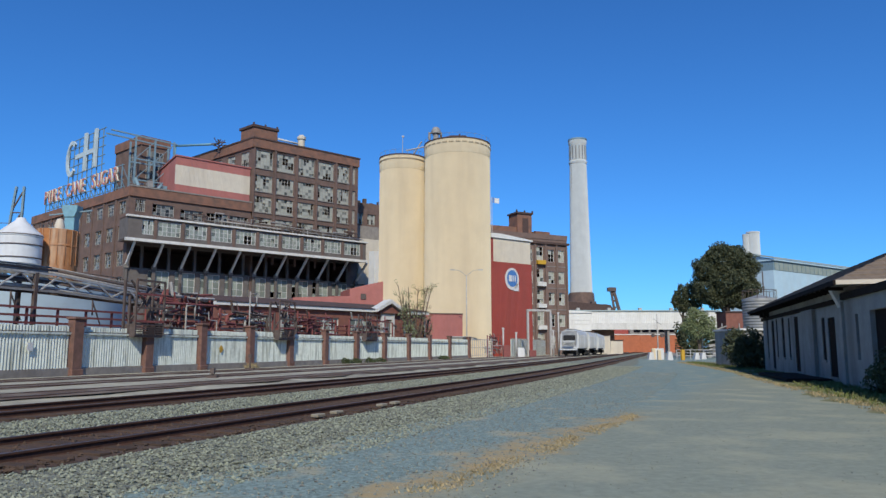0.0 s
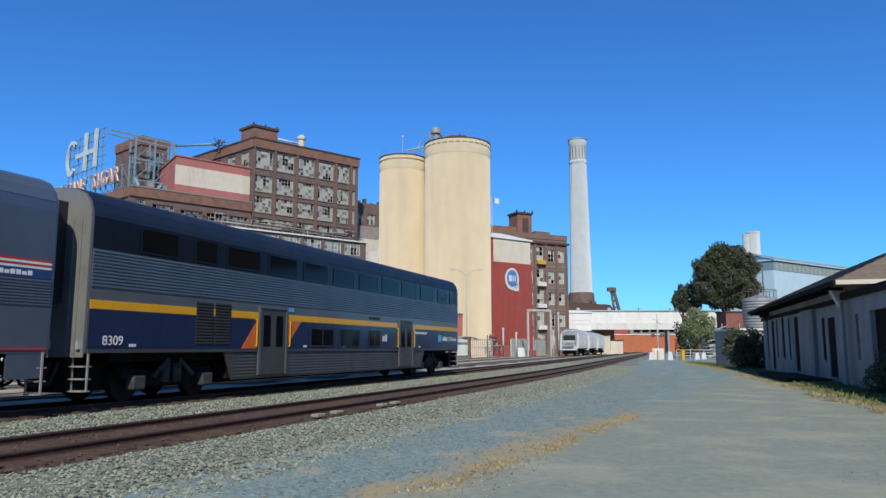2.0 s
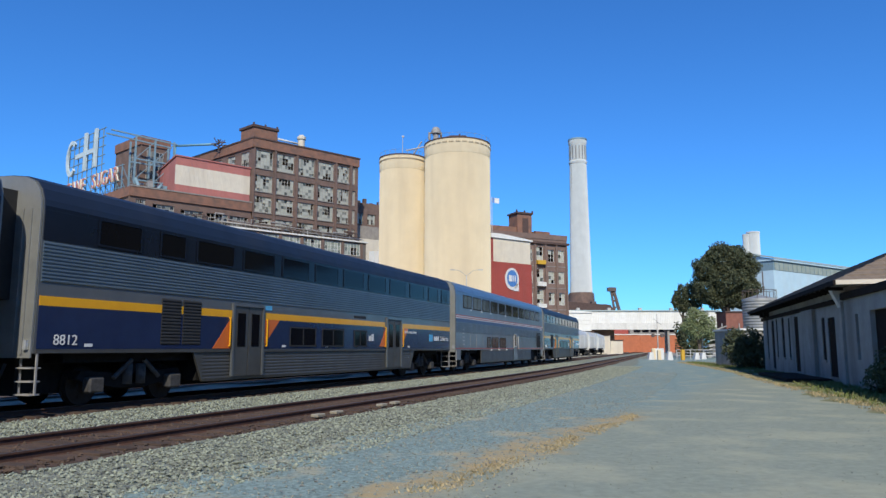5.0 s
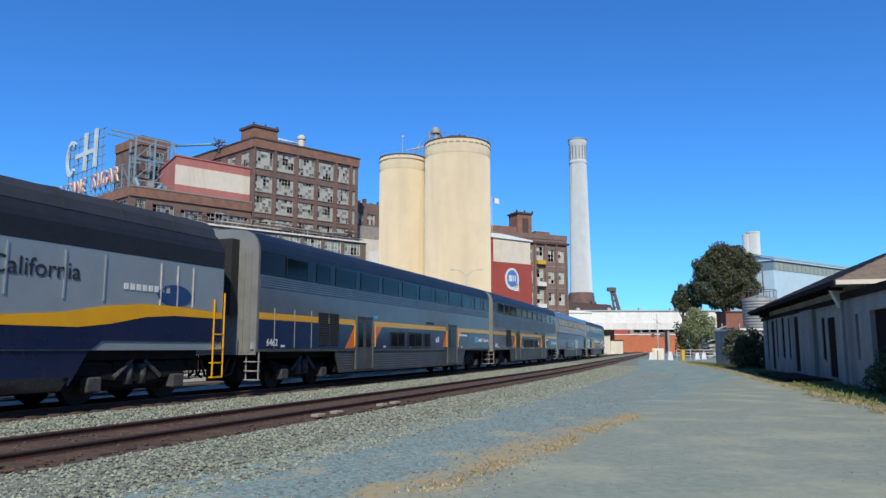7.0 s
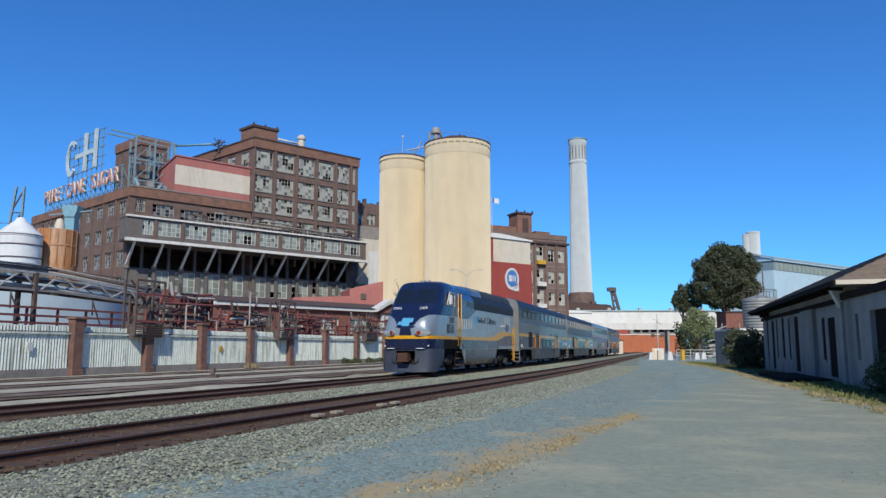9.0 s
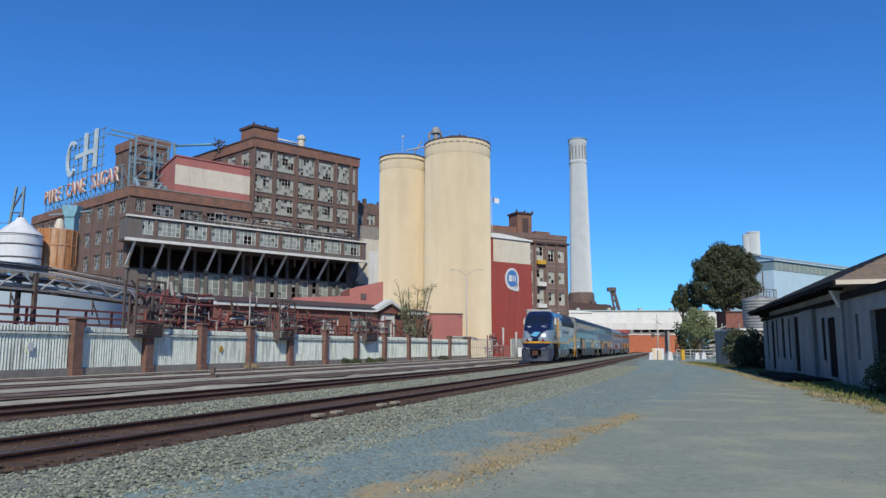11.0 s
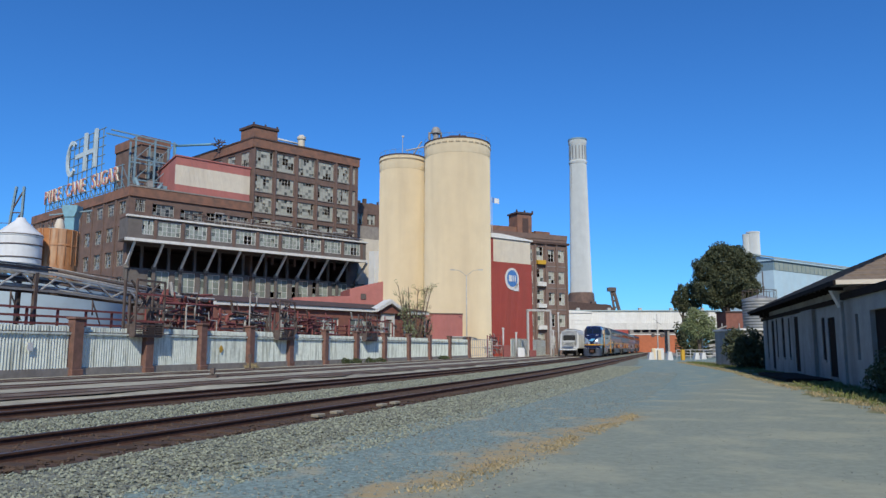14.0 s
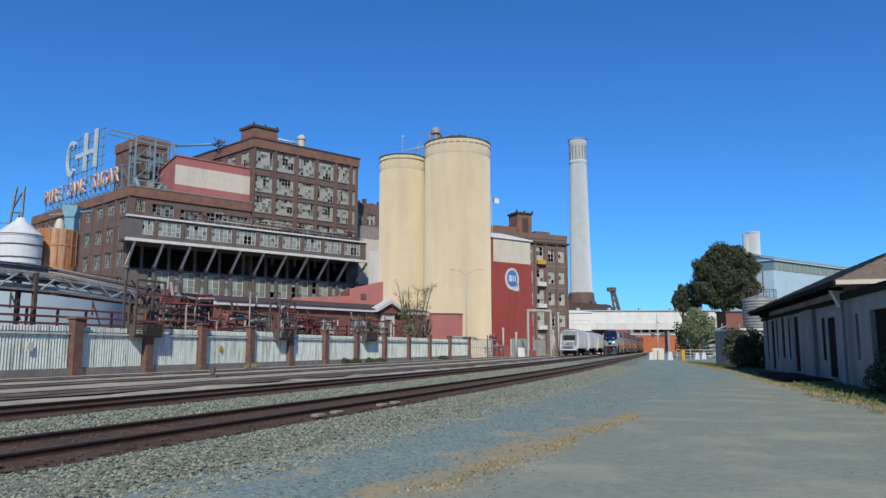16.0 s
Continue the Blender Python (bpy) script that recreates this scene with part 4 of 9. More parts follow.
# lower block in front of its side wall
C0 = main_pt(-23.2)
low = thing("brick_wing", "lower brown brick wing with rows of tall windows", "factory building", pose(C0[0], C0[1], -0.2))
upper = [(0.9, 25.6, 1.7, 2.2), (3.9, 25.2, 3.9, 2.1), (9.0, 24.9, 4.2, 2.0), (14.0, 24.9, 4.2, 2.0), (18.6, 24.9, 3.8, 2.0)]
lower = [(3.7 + 4.8 * k, 11.4, 3.8, 3.8) for k in range(10)]
lower2 = [(3.7 + 4.8 * k, 6.2, 3.8, 3.2) for k in range(10)]
lowfront = facade(low, C0, D_ANG, 0, 48.3, 0, 15.4, lower + lower2, M["grey_brick"], nx=3, nz=3, frame_mat=M["frame_white"], pane_mat=M["pane_green"], base=C0, gone=0.25)
# openings cut here to give the black shade under the gallery
part("bay_wall", wall_mesh("bay_wall", 0, 48.3, 15.4, 19.8, [(0.35, 2.3, 15.55, 19.5)] + [(2.75 + 4.82 * k, 7.1 + 4.82 * k, 15.55, 19.5) for k in range(9)], 0.5, M["grey_brick"]), None, low, "wall cut open for the dark under the gallery", m=lowfront)
part("wall", wall_mesh("wall", 0, 23.0, 19.8, 24.6, [], 0.5, M["grey_brick"]), None, low, m=lowfront)
# dark floors and backing added so the openings look unlit inside
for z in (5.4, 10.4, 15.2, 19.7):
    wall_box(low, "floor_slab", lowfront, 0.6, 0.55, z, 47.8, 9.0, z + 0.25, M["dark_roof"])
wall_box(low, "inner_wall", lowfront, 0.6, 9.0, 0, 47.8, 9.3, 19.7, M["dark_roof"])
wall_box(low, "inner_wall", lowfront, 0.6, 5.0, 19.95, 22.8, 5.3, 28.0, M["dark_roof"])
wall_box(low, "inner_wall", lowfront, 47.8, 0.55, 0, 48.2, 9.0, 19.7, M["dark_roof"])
facade(low, C0, D_ANG, 0, 23.0, 24.6, 28.2, upper, M["brick"], nx=5, nz=3, pane_mat=M["pane_dark"], base=C0)
wall_box(low, "parapet_band", lowfront, -0.2, -0.3, 28.2, 23.0, 0.5, 29.9, M["brick_band"], "orange brick parapet band")
wall_box(low, "coping", lowfront, -0.3, -0.4, 29.9, 23.0, 0.6, 30.15, M["concrete"])
leftw = []
for z, h in ((25.3, 2.3), (20.6, 2.6), (15.9, 2.8), (11.2, 2.8), (6.5, 2.8)):
    for k in range(9):
        leftw.append((-(1.6 + 2.7) - k * 4.7, z, 2.7, h))
# added dark backing for the unlit inside of the side windows
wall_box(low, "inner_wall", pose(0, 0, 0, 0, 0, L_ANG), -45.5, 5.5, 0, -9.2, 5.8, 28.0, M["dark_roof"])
lside = facade(low, C0, L_ANG, -46, 0, 0, 28.2, leftw, M["brick"], nx=4, nz=4, pane_mat=M["pane_dark"], base=C0)
wall_box(low, "parapet_band", lside, -46, -0.3, 28.2, 0.0, 0.5, 29.9, M["brick_band"])
for u in range(0, 46, 5):
    wall_box(low, "pier", lside, -u - 0.55, -0.2, 0.0, -u + 0.0, -0.01, 28.2, M["brick"])
bm = bmesh.new()
prism(bm, [(0, 0.6), (16.9, 15.4), (17.3 - 26, 15.2 + 24), (-34, 31)], "z", 28.0, 28.3)
part("roof", bm, M["dark_roof"], low)

# glazed gallery that overhangs on slanted struts
OUT = 4.5
g = lowfront @ pose(0, -OUT, 0)
gal_w = [(-1.1 + 1.9, 20.9, 2.2, 2.5)] + [(3.5 + 4.82 * k, 20.9, 3.95, 2.5) for k in range(9)]
part("gallery_wall", wall_mesh("gallery_wall", -1.6, 47.5, 20.1, 23.7, [(u, u + w, z, z + h) for u, z, w, h in gal_w], 0.3, M["grey_brick"]), None, low, m=g)
for i, (u, z, w, h) in enumerate(gal_w):
    add_window(low, g @ pose(u, 0, z), w, h, 5, 3, M["frame_white"], M["pane_green"], i % 5, 0.1, 0.3)
for u in [3.0 + 4.82 * k for k in range(10)]:
    wall_box(low, "gallery_pier", g, u - 0.25, -0.12, 20.1, u + 0.25, -0.01, 23.7, M["brick"])
wall_box(low, "gallery_cornice", g, -1.9, -0.35, 23.75, 47.8, 0.4, 24.05, M["white"], "white gallery cornice")
wall_box(low, "gallery_sill", g, -1.9, -0.3, 19.6, 47.8, 0.35, 20.1, M["white"], "white gallery sill")
wall_box(low, "gallery_floor", g, -1.6, 0.3, 19.8, 47.5, OUT - 0.02, 20.0, M["dark_steel"])
wall_box(low, "gallery_roof", g, -1.6, 0.3, 23.75, 47.5, OUT - 0.02, 24.0, M["dark_roof"])
wall_box(low, "gallery_end", g, -1.6, 0.3, 20.1, -1.3, OUT - 0.02, 23.7, M["grey_brick"])
wall_box(low, "gallery_end", g, 47.2, 0.3, 20.1, 47.5, OUT - 0.02, 23.7, M["grey_brick"])
for k in range(11):
    u = -0.2 + 4.82 * k
    bm = bmesh.new()
    beam(bm, (u, -OUT + 0.3, 19.6), (u, -0.2, 15.8), 0.34, 0.4)
    part("strut", bm, M["white"], low, "slanted concrete strut", lowfront)
    wall_box(low, "pier", lowfront, u - 0.3, -0.3, 0, u + 0.3, -0.01, 16.2, M["grey_brick"])
    wall_box(low, "corbel", lowfront, u - 0.4, -0.5, 15.4, u + 0.4, -0.01, 16.0, M["concrete"])
# pipes along the gallery roof
for k, (o_, z, r) in enumerate(((1.0, 24.6, 0.16), (1.5, 24.9, 0.12), (2.2, 24.7, 0.2), (2.7, 25.4, 0.1), (0.7, 25.1, 0.08))):
    bm = bmesh.new()
    rod(bm, (15 + k * 2, -OUT + o_, z + 0.3), (47 - k, -OUT + o_, z), r, n=8)
    for j in range(9):
        u = 16 + k + j * 3.4
        rod(bm, (u, -OUT + o_, 24.0), (u, -OUT + o_, z), 0.07, n=5)
    part("pipe", bm, M["dark_steel"] if k % 2 else M["steel"], low, m=lowfront)
for k in range(12):
    u = 22 + k * 2.0
    wall_box(low, "roof_unit", lowfront, u, -3.0, 24.0, u + 0.9, -1.6, 24.7 + (k * 37 % 10) * 0.12, M["dark_steel"])

rnd = random.Random(31)
for k in range(34):
    u = rnd.uniform(8, 45)
    bm = bmesh.new()
    z = rnd.uniform(24.4, 26.3)
    o_ = rnd.uniform(0.4, 2.8)
    w_ = rnd.uniform(1.5, 5.5)
    rod(bm, (u, -OUT + o_, z), (u + w_, -OUT + o_, z + rnd.uniform(-0.4, 0.3)), rnd.choice((0.07, 0.1, 0.16)), n=6)
    rod(bm, (u, -OUT + o_, 24.0), (u, -OUT + o_, z), 0.08, n=5)
    rod(bm, (u + w_ * 0.8, -OUT + o_, 24.0), (u + w_ * 0.8, -OUT + o_, z), 0.08, n=5)
    part("roof_pipe", bm, M[("dark_steel", "dark_roof", "steel")[k % 3]], low, m=lowfront)
# pink and beige housing on the roof of the wing
house = thing("roof_housing", "faded pink sheet-metal housing with a beige band", "roof housing", pose(*main_pt(-15.2, 0.8), 28.1, 0, 0, D_ANG))
for z0, z1, mm, nm in ((0.0, 3.4, "pink_metal", "lower_panel"), (3.4, 7.1, "beige_metal", "band_panel"), (7.1, 8.7, "pink_metal", "upper_panel")):
    bm = bmesh.new()
    corrugated(bm, 0, 14.9, z0, z1, 60)
    part(nm, bm, M[mm], house)
bm = bmesh.new()
prism(bm, [(0.25, 0), (9.0, 0), (9.0, 7.0), (0.25, 8.5)], "x", 0.0, 0.25)
part("side_panel", bm, M["pink_metal"], house)
bm = bmesh.new()
prism(bm, [(-0.2, 8.7), (9.2, 7.1), (9.2, 7.35), (-0.2, 8.95)], "x", -0.2, 15.0)
part("roof", bm, M["pink_metal"], house)
# dark machinery beside it
mach = thing("roof_machinery", "tangle of pale ducts and dark machinery on the roof", "machinery", pose(*main_pt(-20.5, 2.0), 28.1, 0, 0, D_ANG))
rnd = random.Random(4)
for k in range(16):
    bm = bmesh.new()
    x0, y0 = rnd.uniform(-1.5, 4.2), rnd.uniform(0, 3)
    if k % 3 == 0:
        quad_box(bm, x0, y0, 0, x0 + rnd.uniform(0.5, 1.4), y0 + 0.9, rnd.uniform(1.0, 3.8))
    else:
        rod(bm, (x0, y0, rnd.uniform(0.2, 2.5)), (x0 + rnd.uniform(-2.0, 2.5), y0 + rnd.uniform(-1, 1), rnd.uniform(1.5, 4.5)), rnd.uniform(0.08, 0.35), n=8)
    part("duct", bm, M[("dark_steel", "pale_steel", "blue_steel", "steel")[k % 4]], mach)

# pale blue steel frame and brick stair tower behind the sign
tower = thing("brick_stair_tower", "brown brick stair tower with a tall window", "tower", pose(-64.5, 142.0, -0.2, 0, 0, L_ANG))
part("wall", wall_mesh("wall", -4, 7.0, 27.0, 42.6, [(2.2, 5.4, 34.5, 40.2)], 0.4, M["brick"]), None, tower)
add_window(tower, pose(2.2, 0, 34.5), 3.2, 5.7, 4, 6, M["frame"], M["pane_dark"], 1)
add_window(tower, pose(7.0, 1.2, 34.5, 0, 0, 90), 3.4, 5.7, 4, 6, M["frame"], M["pane_dark"], 2, -0.11, 0.0)
wall_box(tower, "parapet_band", pose(0, 0, 0), 7.0, 0.0, 41.2, 7.2, 6.0, 43.0, M["brick_band"])
wall_box(tower, "parapet_band", pose(0, 0, 0), -4.1, -0.25, 41.2, 7.1, 0.0, 43.0, M["brick_band"])
bm = bmesh.new()
quad_box(bm, -4, 0.4, 27.0, 7.0, 6.0, 42.4)
part("core", bm, M["brick"], tower)
rack = thing("roof_frame", "pale blue steel pipe frame on the roof", "steel frame", pose(*main_pt(-20.6, 7.0), 28.1, 0, 0, D_ANG))
for x in (0, 3.6, 7.2):
    for y in (0, 3):
        bm = bmesh.new()
        beam(bm, (x, y, 0), (x, y, 13.0 - y * 0.2), 0.3)
        part("post", bm, M["blue_steel"], rack)
for z in (4.5, 8.5, 12.6):
    for y in (0, 3):
        bm = bmesh.new()
        beam(bm, (-4.5 if z > 12 else 0, y, z + (0.6 if z > 12 else 0)), (7.8, y, z), 0.24)
        part("beam", bm, M["blue_steel"], rack)
for x in (0, 3.6):
    for z in (0.2, 4.5, 8.5):
        bm = bmesh.new()
        beam(bm, (x, 0, z), (x + 3.6, 0, z + 4.0), 0.13)
        part("brace", bm, M["blue_steel"], rack)


# ---- rooftop sign ----
def roof_sign():
    # stands along the edge of the wing's roof
    p = (C0[0] - 0.75 * 39.5, C0[1] + 0.6614 * 39.5)
    t = thing("roof_sign", "large rooftop sign, cream shapes over red letters on a steel frame", "sign", pose(p[0], p[1], 29.7, 0, 0, L_ANG))
    for k, ch in enumerate("PURE CANE SUGAR"):
        if ch == " ":
            continue
        u = 1.2 + k * 2.33
        me = text_mesh("letter", ch, 4.1, M["sign_cream"], 0.12)
        part("letter", me, None, t, "cream and red sign letter", pose(u, -0.3, 1.7, 90, 0, 0) @ Matrix.Diagonal((0.82, 1.0, 1, 1)))
        me = text_mesh("letter_face", ch, 4.1, M["sign_red"], 0.02)
        part("letter_face", me, None, t, "", pose(u, -0.48, 1.8, 90, 0, 0) @ Matrix.Diagonal((0.70, 0.93, 1, 1)))
    # plain shapes above: an oval ring and two uprights
    bm = bmesh.new()
    n = 40
    pts_o, pts_i = [], []
    for i in range(n):
        a = radians(48 + 264 * i / (n - 1))
        pts_o.append((13.2 + 2.5 * math.cos(a), 9.5 + 3.7 * math.sin(a)))
        pts_i.append((13.2 + 1.75 * math.cos(a), 9.5 + 2.9 * math.sin(a)))
    rings = [[bm.verts.new((x, y, z)) for x, z in pts] for pts, y in ((pts_o, -0.5), (pts_i, -0.5), (pts_i, -0.1), (pts_o, -0.1))]
    for a, b in zip(rings, rings[1:] + rings[:1]):
        for i in range(n - 1):
            bm.faces.new((a[i], a[i + 1], b[i + 1], b[i]))
    for i in (0, n - 1):
        bm.faces.new([r[i] for r in rings])
    part("oval_shape", bm, M["sign_pale"], t, "pale open oval shape")
    for u in (19.6, 24.2):
        bm = bmesh.new()
        quad_box(bm, u - 0.5, -0.5, 6.0, u + 0.5, -0.1, 13.6)
        part("bar_shape", bm, M["sign_pale"], t, "tall pale bar")
    bm = bmesh.new()
    quad_box(bm, 15.2, -0.45, 9.0, 24.0, -0.12, 9.9)
    part("small_shape", bm, M["sign_pale"], t)
    for k in range(17):
        u = 2.2 * k
        bm = bmesh.new()
        beam(bm, (u, 0.15, 0), (u, 0.15, 4.8 if not 10 < u < 28 else 13.4), 0.16)
        part("post", bm, M["blue_steel"], t)
        bm = bmesh.new()
        beam(bm, (u, 2.2, 0), (u, 0.2, 4.4), 0.12)
        part("stay", bm, M["blue_steel"], t)
    for z in (0.5, 1.7, 4.6):
        bm = bmesh.new()
        beam(bm, (0, 0.1, z), (36, 0.1, z), 0.12)
        part("rail", bm, M["blue_steel"], t)
    for z in (6.2, 8.0, 9.8, 11.6, 13.3):
        bm = bmesh.new()
        beam(bm, (11.0, 0.1, z), (27.6, 0.1, z), 0.14)
        part("rail", bm, M["blue_steel"], t)
    return t


roof_sign()

# teal duct in front of the wing's side wall
duct = thing("teal_duct", "teal sheet-metal duct with a hood", "duct", pose(-57.0, 109.0, -3.0))
bm = bmesh.new()
quad_box(bm, -0.75, -0.75, 0, 0.75, 0.75, 24.2)
part("shaft", bm, M["teal"], duct)
bm = bmesh.new()
prism(bm, [(-0.75, 24.2), (0.75, 24.2), (1.15, 25.3), (1.15, 26.0), (-1.15, 26.0), (-1.15, 25.3)], "y", -0.9, 0.9)
part("hood", bm, M["teal"], duct)
bm = bmesh.new()
beam(bm, (-3.5, 0, 24.6), (3, 0, 25.3), 0.2)
beam(bm, (-3.5, 0, 22.6), (-0.7, 0, 22.9), 0.15)
part("bracket", bm, M["blue_steel"], duct)

# low connecting blocks between the refinery and the silos
bgb = thing("back_block", "brick and grey block behind the silos", "factory building", pose(-21.5, 165.5, -0.2, 0, 0, 35))
part("wall", wall_mesh("wall", 0, 14, 0, 35.6, [(1.2, 3.2, 30.5, 33.0), (4.4, 6.6, 30.5, 33.0)], 0.5, M["brick"]), None, bgb)
for u in (1.2, 4.4):
    add_window(bgb, pose(u, 0, 30.5), 2.1, 2.5, 4, 4, M["frame"], M["pane"], 2)
wall_box(bgb, "grey_annex", pose(0, 0, 0), -0.5, -3.0, 0, 12.0, -0.05, 29.5, M["concrete"], "grey concrete annex")
wall_box(bgb, "beige_annex", pose(0, 0, 0), -1.0, -6.0, 0, 12.0, -3.05, 26.0, M["beige_metal"], "beige annex")
# added dark backing so no sky shows through the windows
wall_box(bgb, "inner_wall", pose(0, 0, 0), 0, 3.0, 0, 14, 3.3, 34.5, M["dark_roof"])
wall_box(bgb, "side_wall", pose(0, 0, 0), 0, 0.5, 0, 0.4, 9, 35.5, M["brick"])
wall_box(bgb, "roof", pose(0, 0, 0), 0.4, 0.5, 34.6, 14, 9, 35.0, M["dark_roof"])
for k in range(7):
    wall_box(bgb, "roof_unit", pose(0, 0, 0), k * 1.9 + (k * 5 % 3) * 0.2, 1.0, 35.0, k * 1.9 + 0.35 + (k * 3 % 4) * 0.25, 2.0, 35.7 + (k * 7 % 5) * 0.3, M["dark_steel"])
wbx = thing("white_shaft", "narrow white sheet-metal shaft", "shaft", pose(-14.0, 146.0, -0.2, 0, 0, D_ANG))
bm = bmesh.new()
quad_box(bm, 0, 0, 0, 2.2, 2.0, 21.3)
part("shaft", bm, M["bridge_white"], wbx)

pink = thing("pink_shed", "faded pink sheet-metal shed with a sloping roof", "shed", pose(-16.6, 128.0, -0.2, 0, 0, 20))
bm = bmesh.new()
prism(bm, [(0, 0), (7.0, 0), (7.0, 13.7), (3.4, 12.9), (0.0, 12.0)], "y", 0, 8)
part("wall", bm, M["pink_metal"], pink)
bm = bmesh.new()
quad_box(bm, 2.0, -0.15, 10.2, 3.0, -0.01, 11.2)
part("vent", bm, M["dark_steel"], pink)
bm = bmesh.new()
prism(bm, [(-10, 0), (0, 0), (0, 10.7), (-10, 10.2)], "y", -0.5, 6)
part("low_wing", bm, M["pink_metal"], pink)

# ---- white-eaved brick office ----
OA = (-21.3, 76.0)
OANG = math.degrees(math.atan2(21.0, 18.9))
office = thing("brick_office", "low red brick office with white eaves and a pediment", "office building", pose(OA[0], OA[1], -0.2))
ow = [(u, 3.2, 3.4, 1.9) for u in (0.8, 4.8, 10.0, 15.0)] + [(24.2, 3.2, 2.6, 1.9)]
om = facade(office, OA, OANG, -3.0, 28.3, 0, 5.9, ow, M["low_brick"], thick=0.35, frame_mat=M["frame_white"], pane_mat=M["pane_green"], nx=3, nz=2, base=OA, gone=0.0)
wall_box(office, "eave", om, -3.2, -0.45, 5.95, 18.65, 0.3, 6.32, M["white"], "white painted eave")
wall_box(office, "eave", om, 23.55, -0.45, 5.95, 28.6, 0.3, 6.32, M["white"], "white painted eave")
bm = bmesh.new()
prism(bm, [(-0.6, 6.35), (0.3, 6.35), (6.0, 7.2), (6.0, 7.4)], "x", -3.2, 28.6)
part("roof", bm, M["dark_roof"], office, m=om)
wall_box(office, "pent_wall", om, -3.0, 6.0, 0, 28.3, 6.4, 7.2, M["low_brick"])
bm = bmesh.new()
prism(bm, [(18.7, 6.0), (21.1, 7.15), (23.5, 6.0), (23.5, 6.42), (21.1, 7.65), (18.7, 6.42)], "y", -1.0, 0.4)
part("pediment", bm, M["white"], office, "white gabled pediment", om)
bm = bmesh.new()
prism(bm, [(19.0, 5.9), (23.2, 5.9), (21.1, 7.05)], "y", -0.6, -0.1)
part("tympanum", bm, M["low_brick"], office, m=om)
for u in (20.0, 21.8):
    wall_box(office, "pilaster", om, u, -0.35, 0, u + 0.42, -0.01, 5.9, M["white"], "white pilaster")
wall_box(office, "door_head", om, 20.3, -0.3, 5.1, 22.0, -0.01, 5.9, M["white"])
wall_box(office, "door", om, 20.55, -0.1, 0.3, 21.7, -0.02, 5.0, M["pane_dark"], "dark glazed door")


# ---- silos ----
def silo(x, y, r, h, label):
    t = thing("silo", label, "silo", pose(x, y, -0.2), group="cream storage silos")
    bm = bmesh.new()
    lathe(bm, [(r, 0), (r, h * 0.33), (r, h * 0.66), (r, h - 2.7)], 72)
    part("drum", bm, M["cream"], t, "cream painted concrete drum")
    bm = bmesh.new()
    lathe(bm, [(r + 0.02, h - 2.7), (r + 0.06, h - 2.6), (r + 0.06, h - 0.22)], 72)
    part("rim_band", bm, M["cream_pale"], t, "pale streaked rim band")
    bm = bmesh.new()
    lathe(bm, [(r + 0.10, h - 0.22), (r + 0.13, h - 0.2), (r + 0.13, h), (r * 0.6, h + 0.5), (0.6, h + 0.8)], 72)
    part("roof", bm, M["dark_roof"], t, "dark roof edge")
    for k in range(32):
        a = 2 * math.pi * k / 32
        bm = bmesh.new()
        quad_box(bm, -0.42, -0.07, 0, 0.42, 0.0, 0.2)
        part("vent_slot", bm, M["seam"], t, m=pose((r + 0.07) * math.cos(a), (r + 0.07) * math.sin(a), h - 0.95, 0, 0, math.degrees(a) + 90))
    for k in range(24):
        a, a2 = 2 * math.pi * k / 24, 2 * math.pi * (k + 1) / 24
        bm = bmesh.new()
        rod(bm, (r * math.cos(a), r * math.sin(a), h), (r * math.cos(a), r * math.sin(a), h + 0.8), 0.022, n=4)
        rod(bm, (r * math.cos(a), r * math.sin(a), h + 0.8), (r * math.cos(a2), r * math.sin(a2), h + 0.8), 0.022, n=4)
        part("railing", bm, M["steel"], t)
    return t


s2 = silo(2.62, 128.0, 5.95, 38.2, "tall cream concrete silo with a dark rim")
s1 = silo(-7.6, 133.0, 4.35, 37.0, "slimmer cream concrete silo with a dark rim")
bm = bmesh.new()
lathe(bm, [(0.5, 36.4), (0.5, 37.5), (0.85, 37.7), (0.85, 38.3), (0.55, 38.8), (0.1, 38.9)], 16)
for dx_ in (-1.2, 0.9):
    rod(bm, (dx_, 0.3, 36.6), (dx_, 0.3, 38.0), 0.22, n=8)
    rod(bm, (dx_, 0.3, 37.9), (0, 0.2, 38.1), 0.14, n=6)
part("roof_dome", bm, M["steel"], s2, "weathered ventilator dome", pose(-3.9, -1.0, 2.5))
bm = bmesh.new()
for a_, b_ in (((-4.6, -2.0, 38.6), (-1.8, -1.0, 39.6)), ((-1.8, -1.0, 39.6), (1.5, -1.5, 39.4)), ((-3.0, -1, 38.5), (-3.0, -1, 39.9)), ((0.4, -1.5, 38.6), (0.4, -1.5, 40.0))):
    rod(bm, a_, b_, 0.14, n=6)
quad_box(bm, -1.5, -1.6, 38.9, 1.6, 0.4, 39.7)
part("roof_hatch", bm, M["dark_roof"], s2)
bm = bmesh.new()
rod(bm, (0, -1, 37.4), (0, -1, 41.0), 0.05, n=5)
rod(bm, (2.0, -1, 37.6), (3.6, -2, 39.9), 0.12, n=6)
rod(bm, (0.6, -1, 38.4), (4.2, -2, 38.9), 0.12, n=6)
quad_box(bm, -0.15, -1.15, 41.0, 0.25, -0.85, 41.3)
part("roof_pipe", bm, M["pale_steel"], s1)
